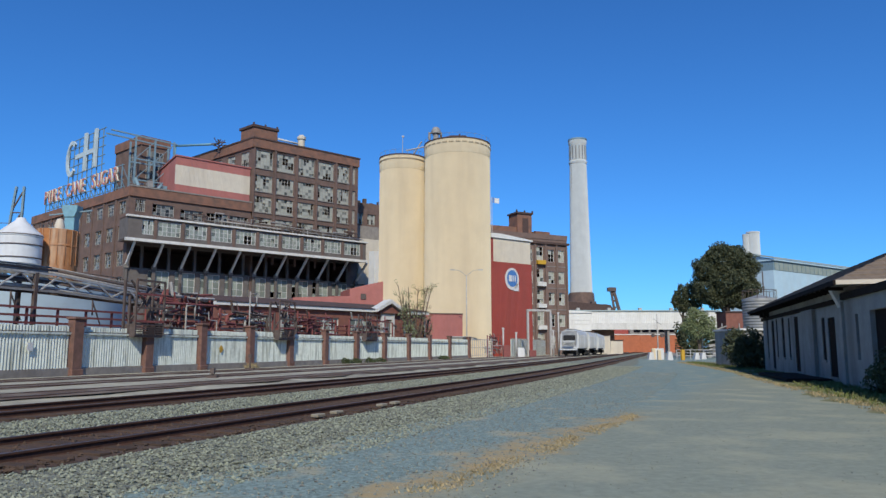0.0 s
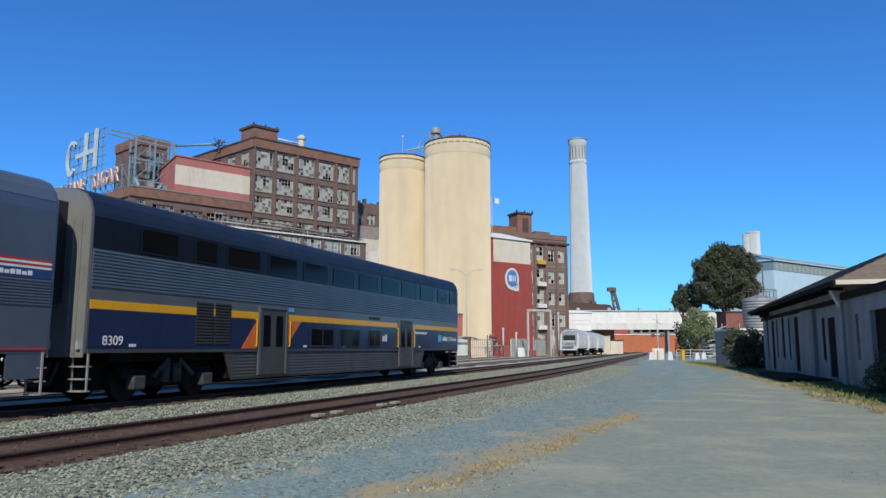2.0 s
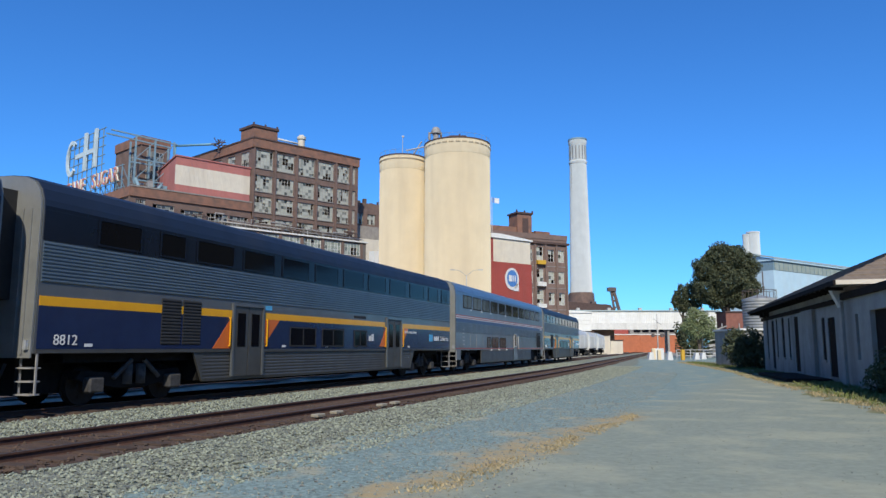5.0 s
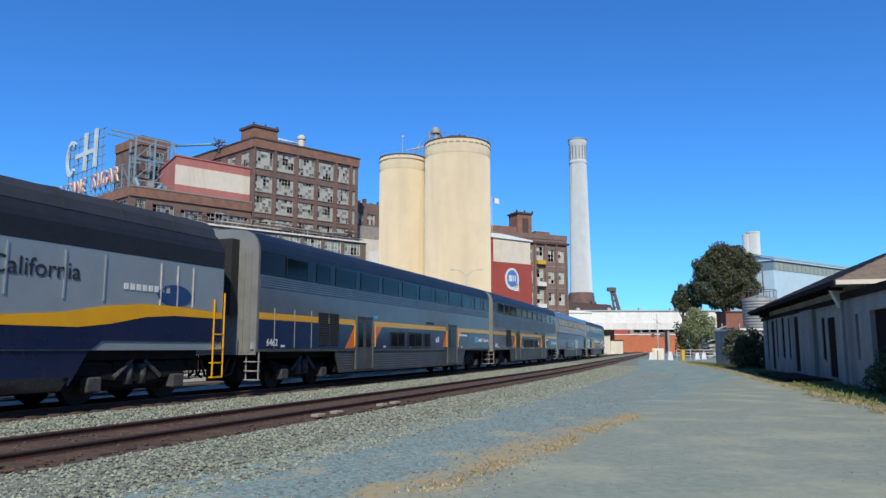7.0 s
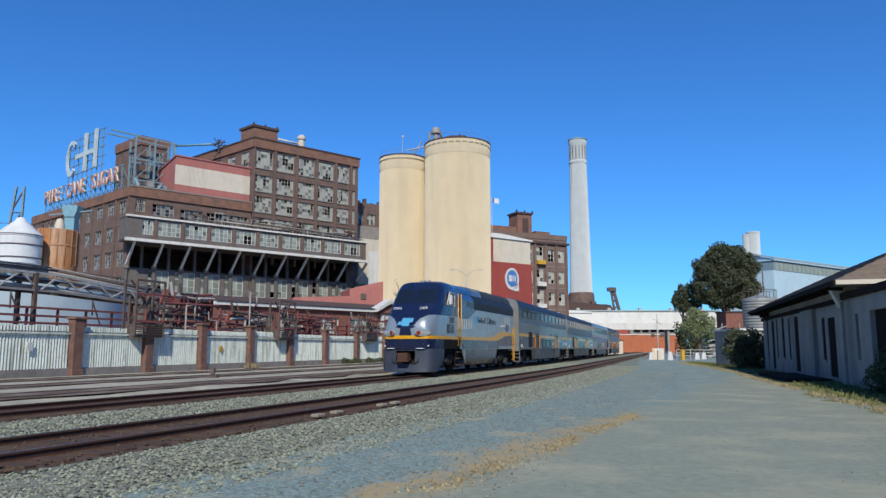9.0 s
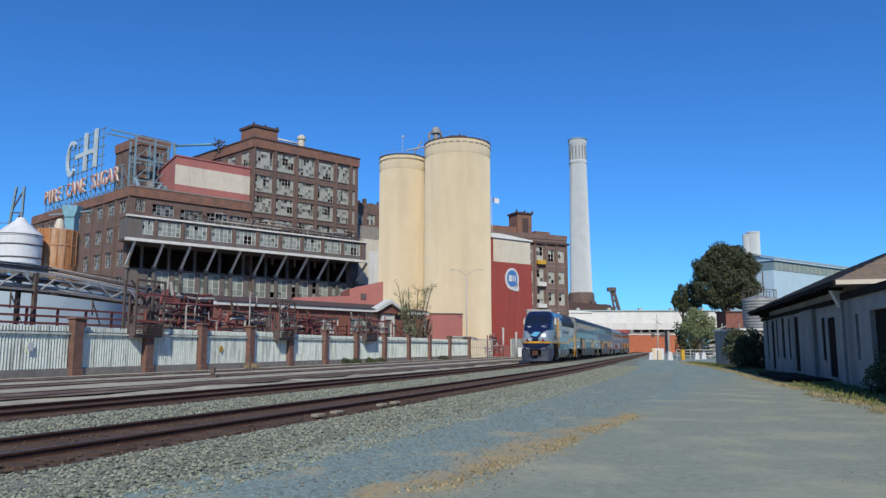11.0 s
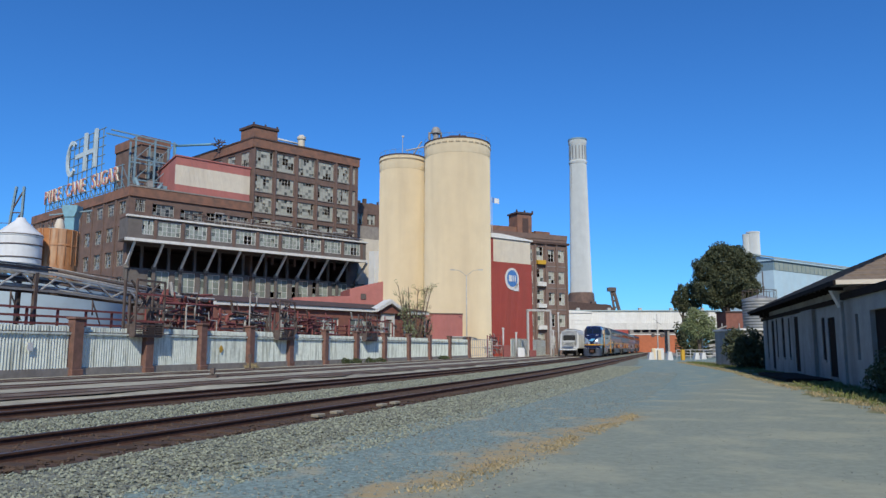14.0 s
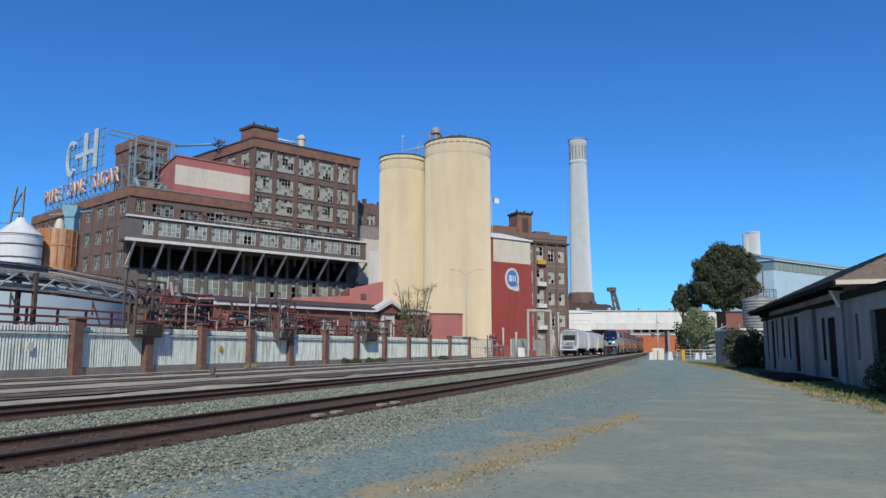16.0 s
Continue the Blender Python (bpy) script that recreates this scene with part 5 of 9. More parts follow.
# down pipes and seams on the drums
for ob_, ang_ in ((s1, -20),):
    r_ = 5.95 if ob_ is s2 else 4.35
    bm = bmesh.new()
    rod(bm, (r_ * math.cos(radians(ang_)), r_ * math.sin(radians(ang_)), 0), (r_ * math.cos(radians(ang_)), r_ * math.sin(radians(ang_)), 36.0 if ang_ == -20 else (28.0 if ang_ == -97 else 24.0)), 0.05, n=6)
    part("seam", bm, M["seam"], ob_)
pinkbox = thing("pink_annex", "pink sheet-metal annex at the foot of the silos", "shed", pose(-1.7, 117.0, -0.2, 0, 0, 12))
bm = bmesh.new()
corrugated(bm, -2.0, 5.0, 0, 7.0, 28, back=5.0)
part("wall", bm, M["pink_metal"], pinkbox)
bm = bmesh.new()
quad_box(bm, -2.1, -0.1, 7.0, 5.1, 5.1, 7.15)
part("roof", bm, M["dark_roof"], pinkbox)


# ---- red panel house with the round logo ----
RA = (9.05, 134.0)
RANG = math.degrees(math.atan2(6.0, 8.3))
red = thing("red_house", "brick-red sheet-metal tower with a beige top", "factory building", pose(RA[0], RA[1], -0.2, 0, 0, RANG))
RL = 10.2
for z0, z1, mm, nm in ((0, 17.7, "red_metal", "red_panel"), (17.7, 22.2, "beige_metal", "beige_panel")):
    bm = bmesh.new()
    a_ = 0.0 if mm == "red_metal" else 0.5
    corrugated(bm, a_, RL - (0.25 if a_ else 0), z0, z1, 34, back=0.3)
    part(nm, bm, M[mm], red)
bm = bmesh.new()
quad_box(bm, 0, 0.002, 17.7, 0.5, 0.3, 22.2)
part("corner_panel", bm, M["red_metal"], red)
bm = bmesh.new()
quad_box(bm, 0, 0.3, 0, RL, 9.0, 22.0)
part("core", bm, M["red_metal"], red)
bm = bmesh.new()
prism(bm, [(-0.2, 22.2), (RL + 0.2, 22.2), (RL + 0.2, 22.45), (2.0, 23.1), (-0.2, 23.0)], "y", -0.3, 9.0)
part("roof", bm, M["bridge_white"], red, "white roof edge")


def disc(bm, cx, cz, rx, rz, y0, y1, n=40):
    prism(bm, [(cx + rx * math.cos(2 * math.pi * i / n), cz + rz * math.sin(2 * math.pi * i / n)) for i in range(n)], "y", y0, y1)


logo = thing("round_logo", "round white and blue sign on the red wall", "sign", red.matrix_basis @ pose(5.0, -0.04, 14.6))
bm = bmesh.new()
disc(bm, 0, 0, 1.72, 2.1, -0.10, 0.0)
quad_box(bm, 0.4, -0.10, -2.25, 1.7, 0.0, -0.9)
part("white_disc", bm, M["sign_white"], logo)
bm = bmesh.new()
disc(bm, 0.0, 0.1, 1.30, 1.6, -0.14, -0.104)
part("blue_disc", bm, M["logo_ring"], logo)
for x0, x1, z0, z1 in ((-0.85, -0.12, -0.5, 0.7), (0.08, 0.32, -0.5, 0.7), (0.62, 0.86, -0.5, 0.7)):
    bm = bmesh.new()
    quad_box(bm, x0, -0.18, z0, x1, -0.144, z1)
    part("white_bar", bm, M["sign_white"], logo)

# ---- far brick warehouse ----
WA = (10.5, 164.0)
WANG = math.degrees(math.atan2(9.5, 19.6))
far = thing("brick_warehouse", "tall grey-brown brick warehouse with white loading bays", "warehouse", pose(WA[0], WA[1], -0.2))
fw = []
for z in (22.0, 16.8, 11.7, 6.6, 1.5):
    for u, w in ((10.4, 1.5), (16.3, 1.7), (19.2, 1.7)):
        fw.append((u, z, w, 2.9))
bays = [(13.0, z + 0.3, 1.9, 3.2) for z in (22.0, 16.8, 11.7, 6.6, 1.5)]
fm = facade(far, WA, WANG, 0, 21.8, 0, 27.4, fw + bays, M["ware_brick"], nx=2, nz=3, frame_mat=M["frame_white"], base=WA, gone=0.3)
# added dark backing behind the windows, in place of an unlit interior
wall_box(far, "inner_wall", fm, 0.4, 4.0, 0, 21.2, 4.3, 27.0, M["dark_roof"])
wall_box(far, "cornice", fm, -0.2, -0.5, 26.2, 22.2, -0.01, 26.7, M["dark_roof"])
wall_box(far, "parapet", fm, 0, -0.12, 27.4, 21.9, 0.4, 28.6, M["ware_brick"])
for u in (0.2, 9.2, 12.3, 15.3, 18.4, 21.3):
    wall_box(far, "pier", fm, u, -0.3, 0, u + 0.45, -0.01, 26.2, M["ware_brick"])
for z in (6.1, 11.2, 16.3, 21.5):
    wall_box(far, "balcony", fm, 12.8, -0.9, z - 0.25, 15.1, -0.01, z + 0.7, M["white"] if z < 20 else M["yellow_sign"], "white loading balcony" if z < 20 else "ochre loading balcony")
for z in (5.5, 10.6, 15.7, 20.9):
    wall_box(far, "string_course", fm, 9.7, -0.08, z - 0.1, 12.2, -0.01, z + 0.1, M["concrete"])
    wall_box(far, "string_course", fm, 15.8, -0.08, z - 0.1, 21.2, -0.01, z + 0.1, M["concrete"])
wall_box(far, "right_wall", fm, 21.4, 0.5, 0, 21.8, 12, 28.5, M["ware_brick"])
wall_box(far, "roof", fm, 0, 0.5, 27.0, 21.4, 12, 27.3, M["dark_roof"])
wall_box(far, "roof_house", fm, 1.0, 1.0, 27.3, 9.0, 6.0, 30.0, M["brick_band"])
wall_box(far, "roof_tower", fm, 8.2, 0.6, 27.3, 12.2, 4.5, 33.2, M["brick_band"], "square brick roof tower")
wall_box(far, "tower_cap", fm, 7.9, 0.3, 33.2, 12.5, 4.8, 33.6, M["dark_roof"])
wall_box(far, "tower_louvre", fm, 9.6, 0.5, 28.0, 11.2, 0.595, 32.2, M["dark_roof"])
wall_box(far, "roof_house", fm, 13.5, 1.0, 27.3, 17.6, 6.0, 29.4, M["brick_band"])
for u in (8.0, 10.2, 12.4):
    wall_box(far, "finial", fm, u - 0.15, 0.4, 33.6, u + 0.15, 0.7, 34.1, M["dark_roof"])

# ---- chimney ----
chim = thing("chimney", "tall white tapering concrete chimney", "chimney", pose(44.2, 230, -0.2))
bm = bmesh.new()
lathe(bm, [(3.55, 19.0), (3.3, 30), (3.02, 44), (2.78, 58), (2.72, 61.0)], 40)
part("shaft", bm, M["chimney"], chim)
bm = bmesh.new()
lathe(bm, [(2.74, 61.0), (2.95, 61.4), (2.95, 61.9), (2.72, 62.1), (2.72, 67.4), (2.95, 67.8), (2.95, 69.0)], 40)
part("crown", bm, M["chimney"], chim, "panelled crown")
for k in range(16):
    a = 2 * math.pi * k / 16
    bm = bmesh.new()
    quad_box(bm, -0.2, -0.1, 0, 0.2, 0.0, 4.4)
    part("crown_rib", bm, M["tank_grey"], chim, m=pose(2.75 * math.cos(a), 2.75 * math.sin(a), 62.6, 0, 0, math.degrees(a) + 90))
bm = bmesh.new()
lathe(bm, [(3.05, 69.0), (3.05, 69.5), (2.5, 69.5)], 40)
part("rim", bm, M["blue_steel"], chim, "dark rim")
bm = bmesh.new()
lathe(bm, [(4.1, 0), (4.1, 18.0), (3.9, 19.0)], 40)
part("foot", bm, M["brick"], chim, "dark brick foot")
bm = bmesh.new()
rod(bm, (-2.9, -1.6, 10), (-2.3, -1.3, 62), 0.12, n=6)
part("ladder", bm, M["steel"], chim)
boil = thing("boiler_house", "dark brick boiler house round the chimney foot", "factory building", pose(34.5, 220, -0.2))
bm = bmesh.new()
quad_box(bm, 0, 0, 0, 17.5, 16, 12.8)
part("wall", bm, M["brick"], boil)
bm = bmesh.new()
prism(bm, [(-0.4, 12.8), (18, 12.8), (16.5, 14.6), (1.5, 15.8)], "y", -0.4, 16.4)
part("roof", bm, M["dark_roof"], boil)
for k in range(5):
    bm = bmesh.new()
    quad_box(bm, 1.2 + k * 3.2, -0.3, 13.0, 2.6 + k * 3.2, -0.2 + 2, 14.8 + (k % 2) * 0.9)
    part("roof_unit", bm, M["dark_steel"], boil)

# ---- white conveyor bridge across the tracks ----
br = thing("conveyor_bridge", "long white sheet-metal conveyor bridge over the tracks", "bridge", pose(32.0, 215, -0.2, 0, 0, 0.0))
bm = bmesh.new()
corrugated(bm, 3.2, 50.5, 7.2, 12.4, 90, back=4.0)
part("gallery", bm, M["bridge_white"], br)
bm = bmesh.new()
quad_box(bm, 2.8, -0.35, 12.4, 50.8, 4.3, 12.75)
part("roof", bm, M["blue_roof"], br, "grey roof edge")
bm = bmesh.new()
quad_box(bm, 12.0, -0.12, 7.0, 50.5, -0.01, 9.0)
part("girder", bm, M["white"], br)
bm = bmesh.new()
quad_box(bm, -0.5, -0.4, 6.6, 12.0, 3.9, 11.9)
part("head_house", bm, M["bridge_white"], br, "white head house")
bm = bmesh.new()
prism(bm, [(-1.5, 11.9), (12.3, 11.9), (12.3, 12.2), (-1.5, 13.1)], "y", -0.7, 4.0)
part("head_roof", bm, M["bridge_white"], br)
for k in range(3):
    add_window(br, pose(4.3 + k * 2.6, -0.52, 8.6), 2.1, 1.3, 2, 1, M["frame_white"], M["glass"], 0, 0.0)
for u in (0.2, 9.8, 12.0):
    bm = bmesh.new()
    quad_box(bm, u, 0.5, 0, u + 0.9, 1.6, 6.6)
    part("pillar", bm, M["brick"] if u > 1 else M["red_steel"], br)
for u in (35.0, 48.5):
    bm = bmesh.new()
    beam(bm, (u, 0.8, 0), (u, 0.8, 7.0), 0.6)
    beam(bm, (u, 3.2, 0), (u, 3.2, 7.0), 0.6)
    part("pillar", bm, M["steel"], br)
for k in range(5):
    bm = bmesh.new()
    quad_box(bm, 8 + k * 9.3, 1, 12.75, 8.9 + k * 9.3, 2, 13.5)
    part("roof_vent", bm, M["pale_steel"], br)

# ---- buildings beyond the bridge ----
ob_ = thing("orange_warehouse", "low orange brick warehouse beyond the bridge", "warehouse", pose(50.0, 258, -0.2))
bm = bmesh.new()
quad_box(bm, 0, 0, 0, 36, 14, 6.2)
part("wall", bm, M["orange_brick"], ob_)
bm = bmesh.new()
quad_box(bm, -0.2, -0.2, 6.2, 36.2, 14.2, 6.5)
part("coping", bm, M["white"], ob_)
for k in range(4):
    bm = bmesh.new()
    quad_box(bm, 5.0 + k * 7.6, -0.12, 0, 5.9 + k * 7.6, -0.01, 6.2)
    part("pilaster", bm, M["orange_brick"], ob_)
bm = bmesh.new()
quad_box(bm, 17.0, 2, 6.5, 34, 10, 9.2)
quad_box(bm, 20.0, 1.9, 7.2, 29, 2.0, 8.6)
part("upper_storey", bm, M["concrete"], ob_)
for k in range(5):
    bm = bmesh.new()
    quad_box(bm, 18.4 + k * 3.0, 1.80, 7.2, 20.8 + k * 3.0, 1.895, 8.7)
    part("window", bm, M["glass"], ob_)
rb = thing("red_annex", "dark red building behind the freight cars", "factory building", pose(40, 262, -0.2))
bm = bmesh.new()
quad_box(bm, -4, 0, 0, 27, 10, 9.2)
part("wall", bm, M["red_metal"], rb)
bm = bmesh.new()
quad_box(bm, -4.2, -0.2, 9.2, 27.2, 10.2, 9.5)
part("roof", bm, M["dark_roof"], rb)
tb = thing("tan_shed", "small tan sheds beside the sidings", "shed", pose(38.0, 180, -0.2, 0, 0, -5))
bm = bmesh.new()
quad_box(bm, 0, 0, 0, 3.4, 3, 4.6)
quad_box(bm, 3.6, 1, 0, 6.6, 4, 3.4)
part("wall", bm, M["beige_metal"], tb)
bm = bmesh.new()
quad_box(bm, -0.2, -0.2, 4.6, 3.6, 3.2, 4.8)
quad_box(bm, 3.62, 0.8, 3.4, 6.8, 4.2, 3.6)
part("roof", bm, M["dark_roof"], tb)

# brick house and fence under the trees
bh = thing("brick_house", "dark red brick house behind the trees", "house", pose(45.2, 115.5, -0.2))
bm = bmesh.new()
quad_box(bm, 0, 0, 0, 3.7, 4, 7.2)
part("wall", bm, M["low_brick"], bh)
bm = bmesh.new()
quad_box(bm, -0.15, -0.15, 7.2, 3.85, 4.15, 7.4)
part("roof", bm, M["dark_roof"], bh)

# pale blue plant on the hill side
bl = thing("blue_plant", "pale blue sheet-metal plant with a strip of windows", "factory building", pose(78.4, 170, -0.2, 0, 0, 36))
bm = bmesh.new()
quad_box(bm, 0, 0, 0, 46, 14, 19.9)
part("wall", bm, M["blue_metal"], bl)
bm = bmesh.new()
quad_box(bm, -0.3, -0.5, 22.2, 46.3, 14, 22.6)
part("cornice", bm, M["blue_metal"], bl)
bm = bmesh.new()
quad_box(bm, 0, -0.02, 19.9, 46, 14, 22.2)
part("window_strip", bm, M["blue_steel"], bl)
for k in range(22):
    bm = bmesh.new()
    quad_box(bm, 0.6 + k * 2.06, -0.10, 20.0, 2.3 + k * 2.06, -0.03, 21.9)
    part("window", bm, M["pane_green"], bl)
bm = bmesh.new()
prism(bm, [(-0.6, 22.6), (14, 26.0), (14, 26.4), (-0.6, 23.0)], "x", -0.6, 46.6)
part("roof", bm, M["blue_roof"], bl, "grey-green roof")
bm = bmesh.new()
prism(bm, [(0, 22.6), (14, 22.6), (14, 26.0)], "x", 0, 0.3)
part("gable", bm, M["blue_metal"], bl)
stk = thing("vent_stacks", "pair of pale ventilation stacks", "stack", pose(77.3, 178, -0.2))
for x, r, h in ((-1.6, 0.8, 29.3), (0.2, 1.55, 29.9)):
    bm = bmesh.new()
    lathe(bm, [(r, 0), (r, h), (r * 1.06, h), (r * 1.06, h + 0.4)], 24, x)
    part("stack", bm, M["chimney"], stk)
# grey tank beside the station
tank = thing("grey_tank", "grey corrugated steel tank with a roof rail", "tank", pose(33.6, 76.5, -0.2))
bm = bmesh.new()
prof = []
for k in range(22):
    prof += [(1.72, k * 0.3), (1.78, k * 0.3 + 0.15)]
lathe(bm, prof + [(1.72, 6.7), (0.3, 7.1)], 40)
part("drum", bm, M["tank_grey"], tank)
bm = bmesh.new()
for k in range(12):
    a, b = 2 * math.pi * k / 12, 2 * math.pi * (k + 1) / 12
    rod(bm, (1.7 * math.cos(a), 1.7 * math.sin(a), 6.7), (1.7 * math.cos(a), 1.7 * math.sin(a), 7.6), 0.03, n=4)
    rod(bm, (1.7 * math.cos(a), 1.7 * math.sin(a), 7.6), (1.7 * math.cos(b), 1.7 * math.sin(b), 7.6), 0.03, n=4)
rod(bm, (0.3, -0.4, 6.8), (0.3, -0.4, 9.6), 0.06, n=5)
part("roof_rail", bm, M["dark_steel"], tank, "rusty roof rail")
shed = thing("pale_shed", "pale plastered shed behind a dark bush", "shed", pose(24.7, 60.0, -0.2, 0, 0, 4))
bm = bmesh.new()
quad_box(bm, 0, 0, 0, 5.0, 5, 3.0)
part("wall", bm, M["plaster"], shed)
bm = bmesh.new()
quad_box(bm, -0.15, -0.15, 3.0, 5.15, 5.15, 3.15)
part("roof", bm, M["white"], shed)


# ---- station house ----
SA = (22.13, 50.08)
SANG = math.degrees(math.atan2(27.06 - 50.08, 15.57 - 22.13))
SL = 46.0
st = thing("station_house", "long plastered station house with dark shutters and a hipped tan roof", "station building", pose(SA[0], SA[1], -0.2))
open_w = [(1.6, 0.9, 0.55, 2.5), (3.6, 0.25, 0.95, 3.0), (5.3, 1.0, 0.5, 2.3), (7.3, 1.0, 0.8, 2.3), (9.4, 1.0, 0.5, 2.2), (11.2, 0.3, 1.1, 2.9), (13.2, 1.0, 0.6, 2.0), (17.7, 1.0, 0.65, 1.9), (18.9, 0.3, 1.3, 2.55), (20.7, 1.0, 0.6, 1.9)]
sm = pose(0, 0, 0, 0, 0, SANG)
part("wall", wall_mesh("wall", 0, 22.2, 0, 4.0, [(u, u + w, z, z + h) for u, z, w, h in open_w], 0.35, M["plaster"]), None, st, m=sm)
for u, z, w, h in open_w:
    bm = bmesh.new()
    quad_box(bm, u, 0.045, z, u + w, 0.12, z + h)
    leaf_ = part("shutter" if h < 2.5 else "door", bm, M["dark_wood"], st, "dark slatted shutter" if h < 2.5 else "dark wooden door", sm)
    bm = bmesh.new()
    quad_box(bm, u + 0.06, 0.012, 0, u + w - 0.06, 0.043, 0.08)
    slat_me = finish(bm, "slat", M["dark_wood"])
    for k in range(int(h / 0.14)):
        part("slat", slat_me, None, leaf_, m=pose(0, 0, z + 0.05 + k * 0.14))
    wall_box(st, "sill", sm, u - 0.06, -0.07, z - 0.1, u + w + 0.06, 0.1, z, M["plaster"])
# nearer wing: lower, flat-roofed, with a dark parapet line
wing_w = [(25.8, 0.1, 3.4, 2.75), (23.9, 1.1, 0.4, 1.7)]
part("wall", wall_mesh("wall", 22.35, SL, 0, 3.42, [(u, u + w, z, z + h) for u, z, w, h in wing_w], 0.35, M["plaster"]), None, st, m=sm @ pose(0, -0.12, 0))
for u, z, w, h in wing_w:
    wall_box(st, "door", sm, u, 0.05, z, u + w, 0.1, z + h, M["dark_wood"], "dark freight door")
wall_box(st, "parapet_line", sm, 22.35, -0.24, 3.42, SL, 0.4, 3.68, M["dark_wood"], "dark parapet line")
wall_box(st, "flat_roof", sm, 22.35, 0.4, 3.30, SL, 8.3, 3.45, M["dark_roof"])
wall_box(st, "frieze", sm, -0.1, -0.1, 3.36, 22.0, -0.01, 3.56, M["dark_wood"], "dark line along the wall top")
wall_box(st, "pier", sm, 13.9, -0.16, 0, 16.6, -0.01, 3.36, M["plaster"])
wall_box(st, "pilaster", sm, 21.7, -0.22, 0, 22.33, -0.01, 3.36, M["plaster"])
bm = bmesh.new()
prism(bm, [(-0.55, 3.9), (-0.01, 3.9), (-0.01, 3.0), (-0.2, 3.1)], "x", 21.85, 22.3)
part("bracket", bm, M["white"], st, "white eave bracket", sm)
# white instead of plaster: the sun on this end is in the colour
wall_box(st, "end_wall", sm, 22.0, 0.0, 3.42, 22.34, 8.4, 4.1, M["white"], "end wall under the eave, white for the sun on it")
# eaves and hipped roof
E1 = 0.8
ridge_z, eave_z = 6.35, 4.05
bm = bmesh.new()
v = [bm.verts.new(c) for c in ((-E1, -E1, eave_z), (24.2, -E1, eave_z), (24.2, 9.2, eave_z), (-E1, 9.2, eave_z), (4.6, 4.2, ridge_z), (19.0, 4.2, ridge_z))]
for f in ((0, 1, 5, 4), (1, 2, 5), (2, 3, 4, 5), (3, 0, 4), (0, 3, 2, 1)):
    bm.faces.new([v[i] for i in f])
part("roof", bm, M["tan_roof"], st, "weathered tan hipped roof", sm)
for k in range(9):
    f = 0.10 + k * 0.1
    z = eave_z + (ridge_z - eave_z) * f
    bm = bmesh.new()
    beam(bm, (-E1 + 5.4 * f, -E1 + 5.0 * f, z + 0.01), (24.2 - 5.2 * f, -E1 + 5.0 * f, z + 0.01), 0.035)
    beam(bm, (24.2 - 5.2 * f, -E1 + 5.0 * f, z + 0.01), (24.2 - 5.2 * f, 9.2 - 5.0 * f, z + 0.01), 0.035)
    part("shingle_course", bm, M["tan_roof"], st, "", sm)
wall_box(st, "eave_board", sm, -E1 - 0.05, -E1 - 0.05, eave_z - 0.17, 24.25, -E1 + 0.03, eave_z + 0.02, M["dark_wood"])
wall_box(st, "eave_board", sm, 24.17, -E1 + 0.035, eave_z - 0.15, 24.25, 9.2, eave_z + 0.02, M["beige_metal"])
wall_box(st, "soffit", sm, -E1 + 0.1, -E1 + 0.05, eave_z - 0.12, 24.1, -0.02, eave_z - 0.06, M["plaster"])
for k in range(26):
    wall_box(st, "rafter_tail", sm, -0.6 + k * 0.92, -E1 + 0.05, eave_z - 0.25, -0.5 + k * 0.92, -0.12, eave_z - 0.125, M["dark_wood"])
for u in (2.0, 3.6):
    bm = bmesh.new()
    rod(bm, (u, -0.45, 3.75), (u, -0.12, 3.75), 0.22, n=14)
    part("round_vent", bm, M["dark_wood"], st, "", sm)
for u, v0, u1, v1, z1 in ((0, 0.35, 0.35, 8.4, 4.0), (0, 8.4, 22.3, 8.75, 4.0), (22.35, 8.4, SL, 8.75, 3.4), (SL - 0.35, 0.3, SL, 8.3, 3.4)):
    wall_box(st, "wall", sm, u, v0, 0, u1, v1, z1, M["plaster"])
step = thing("wooden_ramp", "dark timber ramp along the station wall", "ramp", pose(SA[0], SA[1], -0.2) @ sm)
bm = bmesh.new()
quad_box(bm, 11.0, -1.9, 0, 19.5, -0.1, 0.22)
part("deck", bm, M["dark_wood"], step)


# ---- train ----
train_parts = []          # (thing, metres behind the train's front, bogie half spacing, [(wheelset, y)])


def car_profile(z0=1.22):
    right = [(1.52, z0), (1.53, 2.2), (1.53, 4.26), (1.51, 4.48), (1.43, 4.72), (1.27, 4.91), (0.98, 5.03), (0.5, 5.09), (0.0, 5.11)]
    return right + [(-x, z) for x, z in right[-2::-1]]


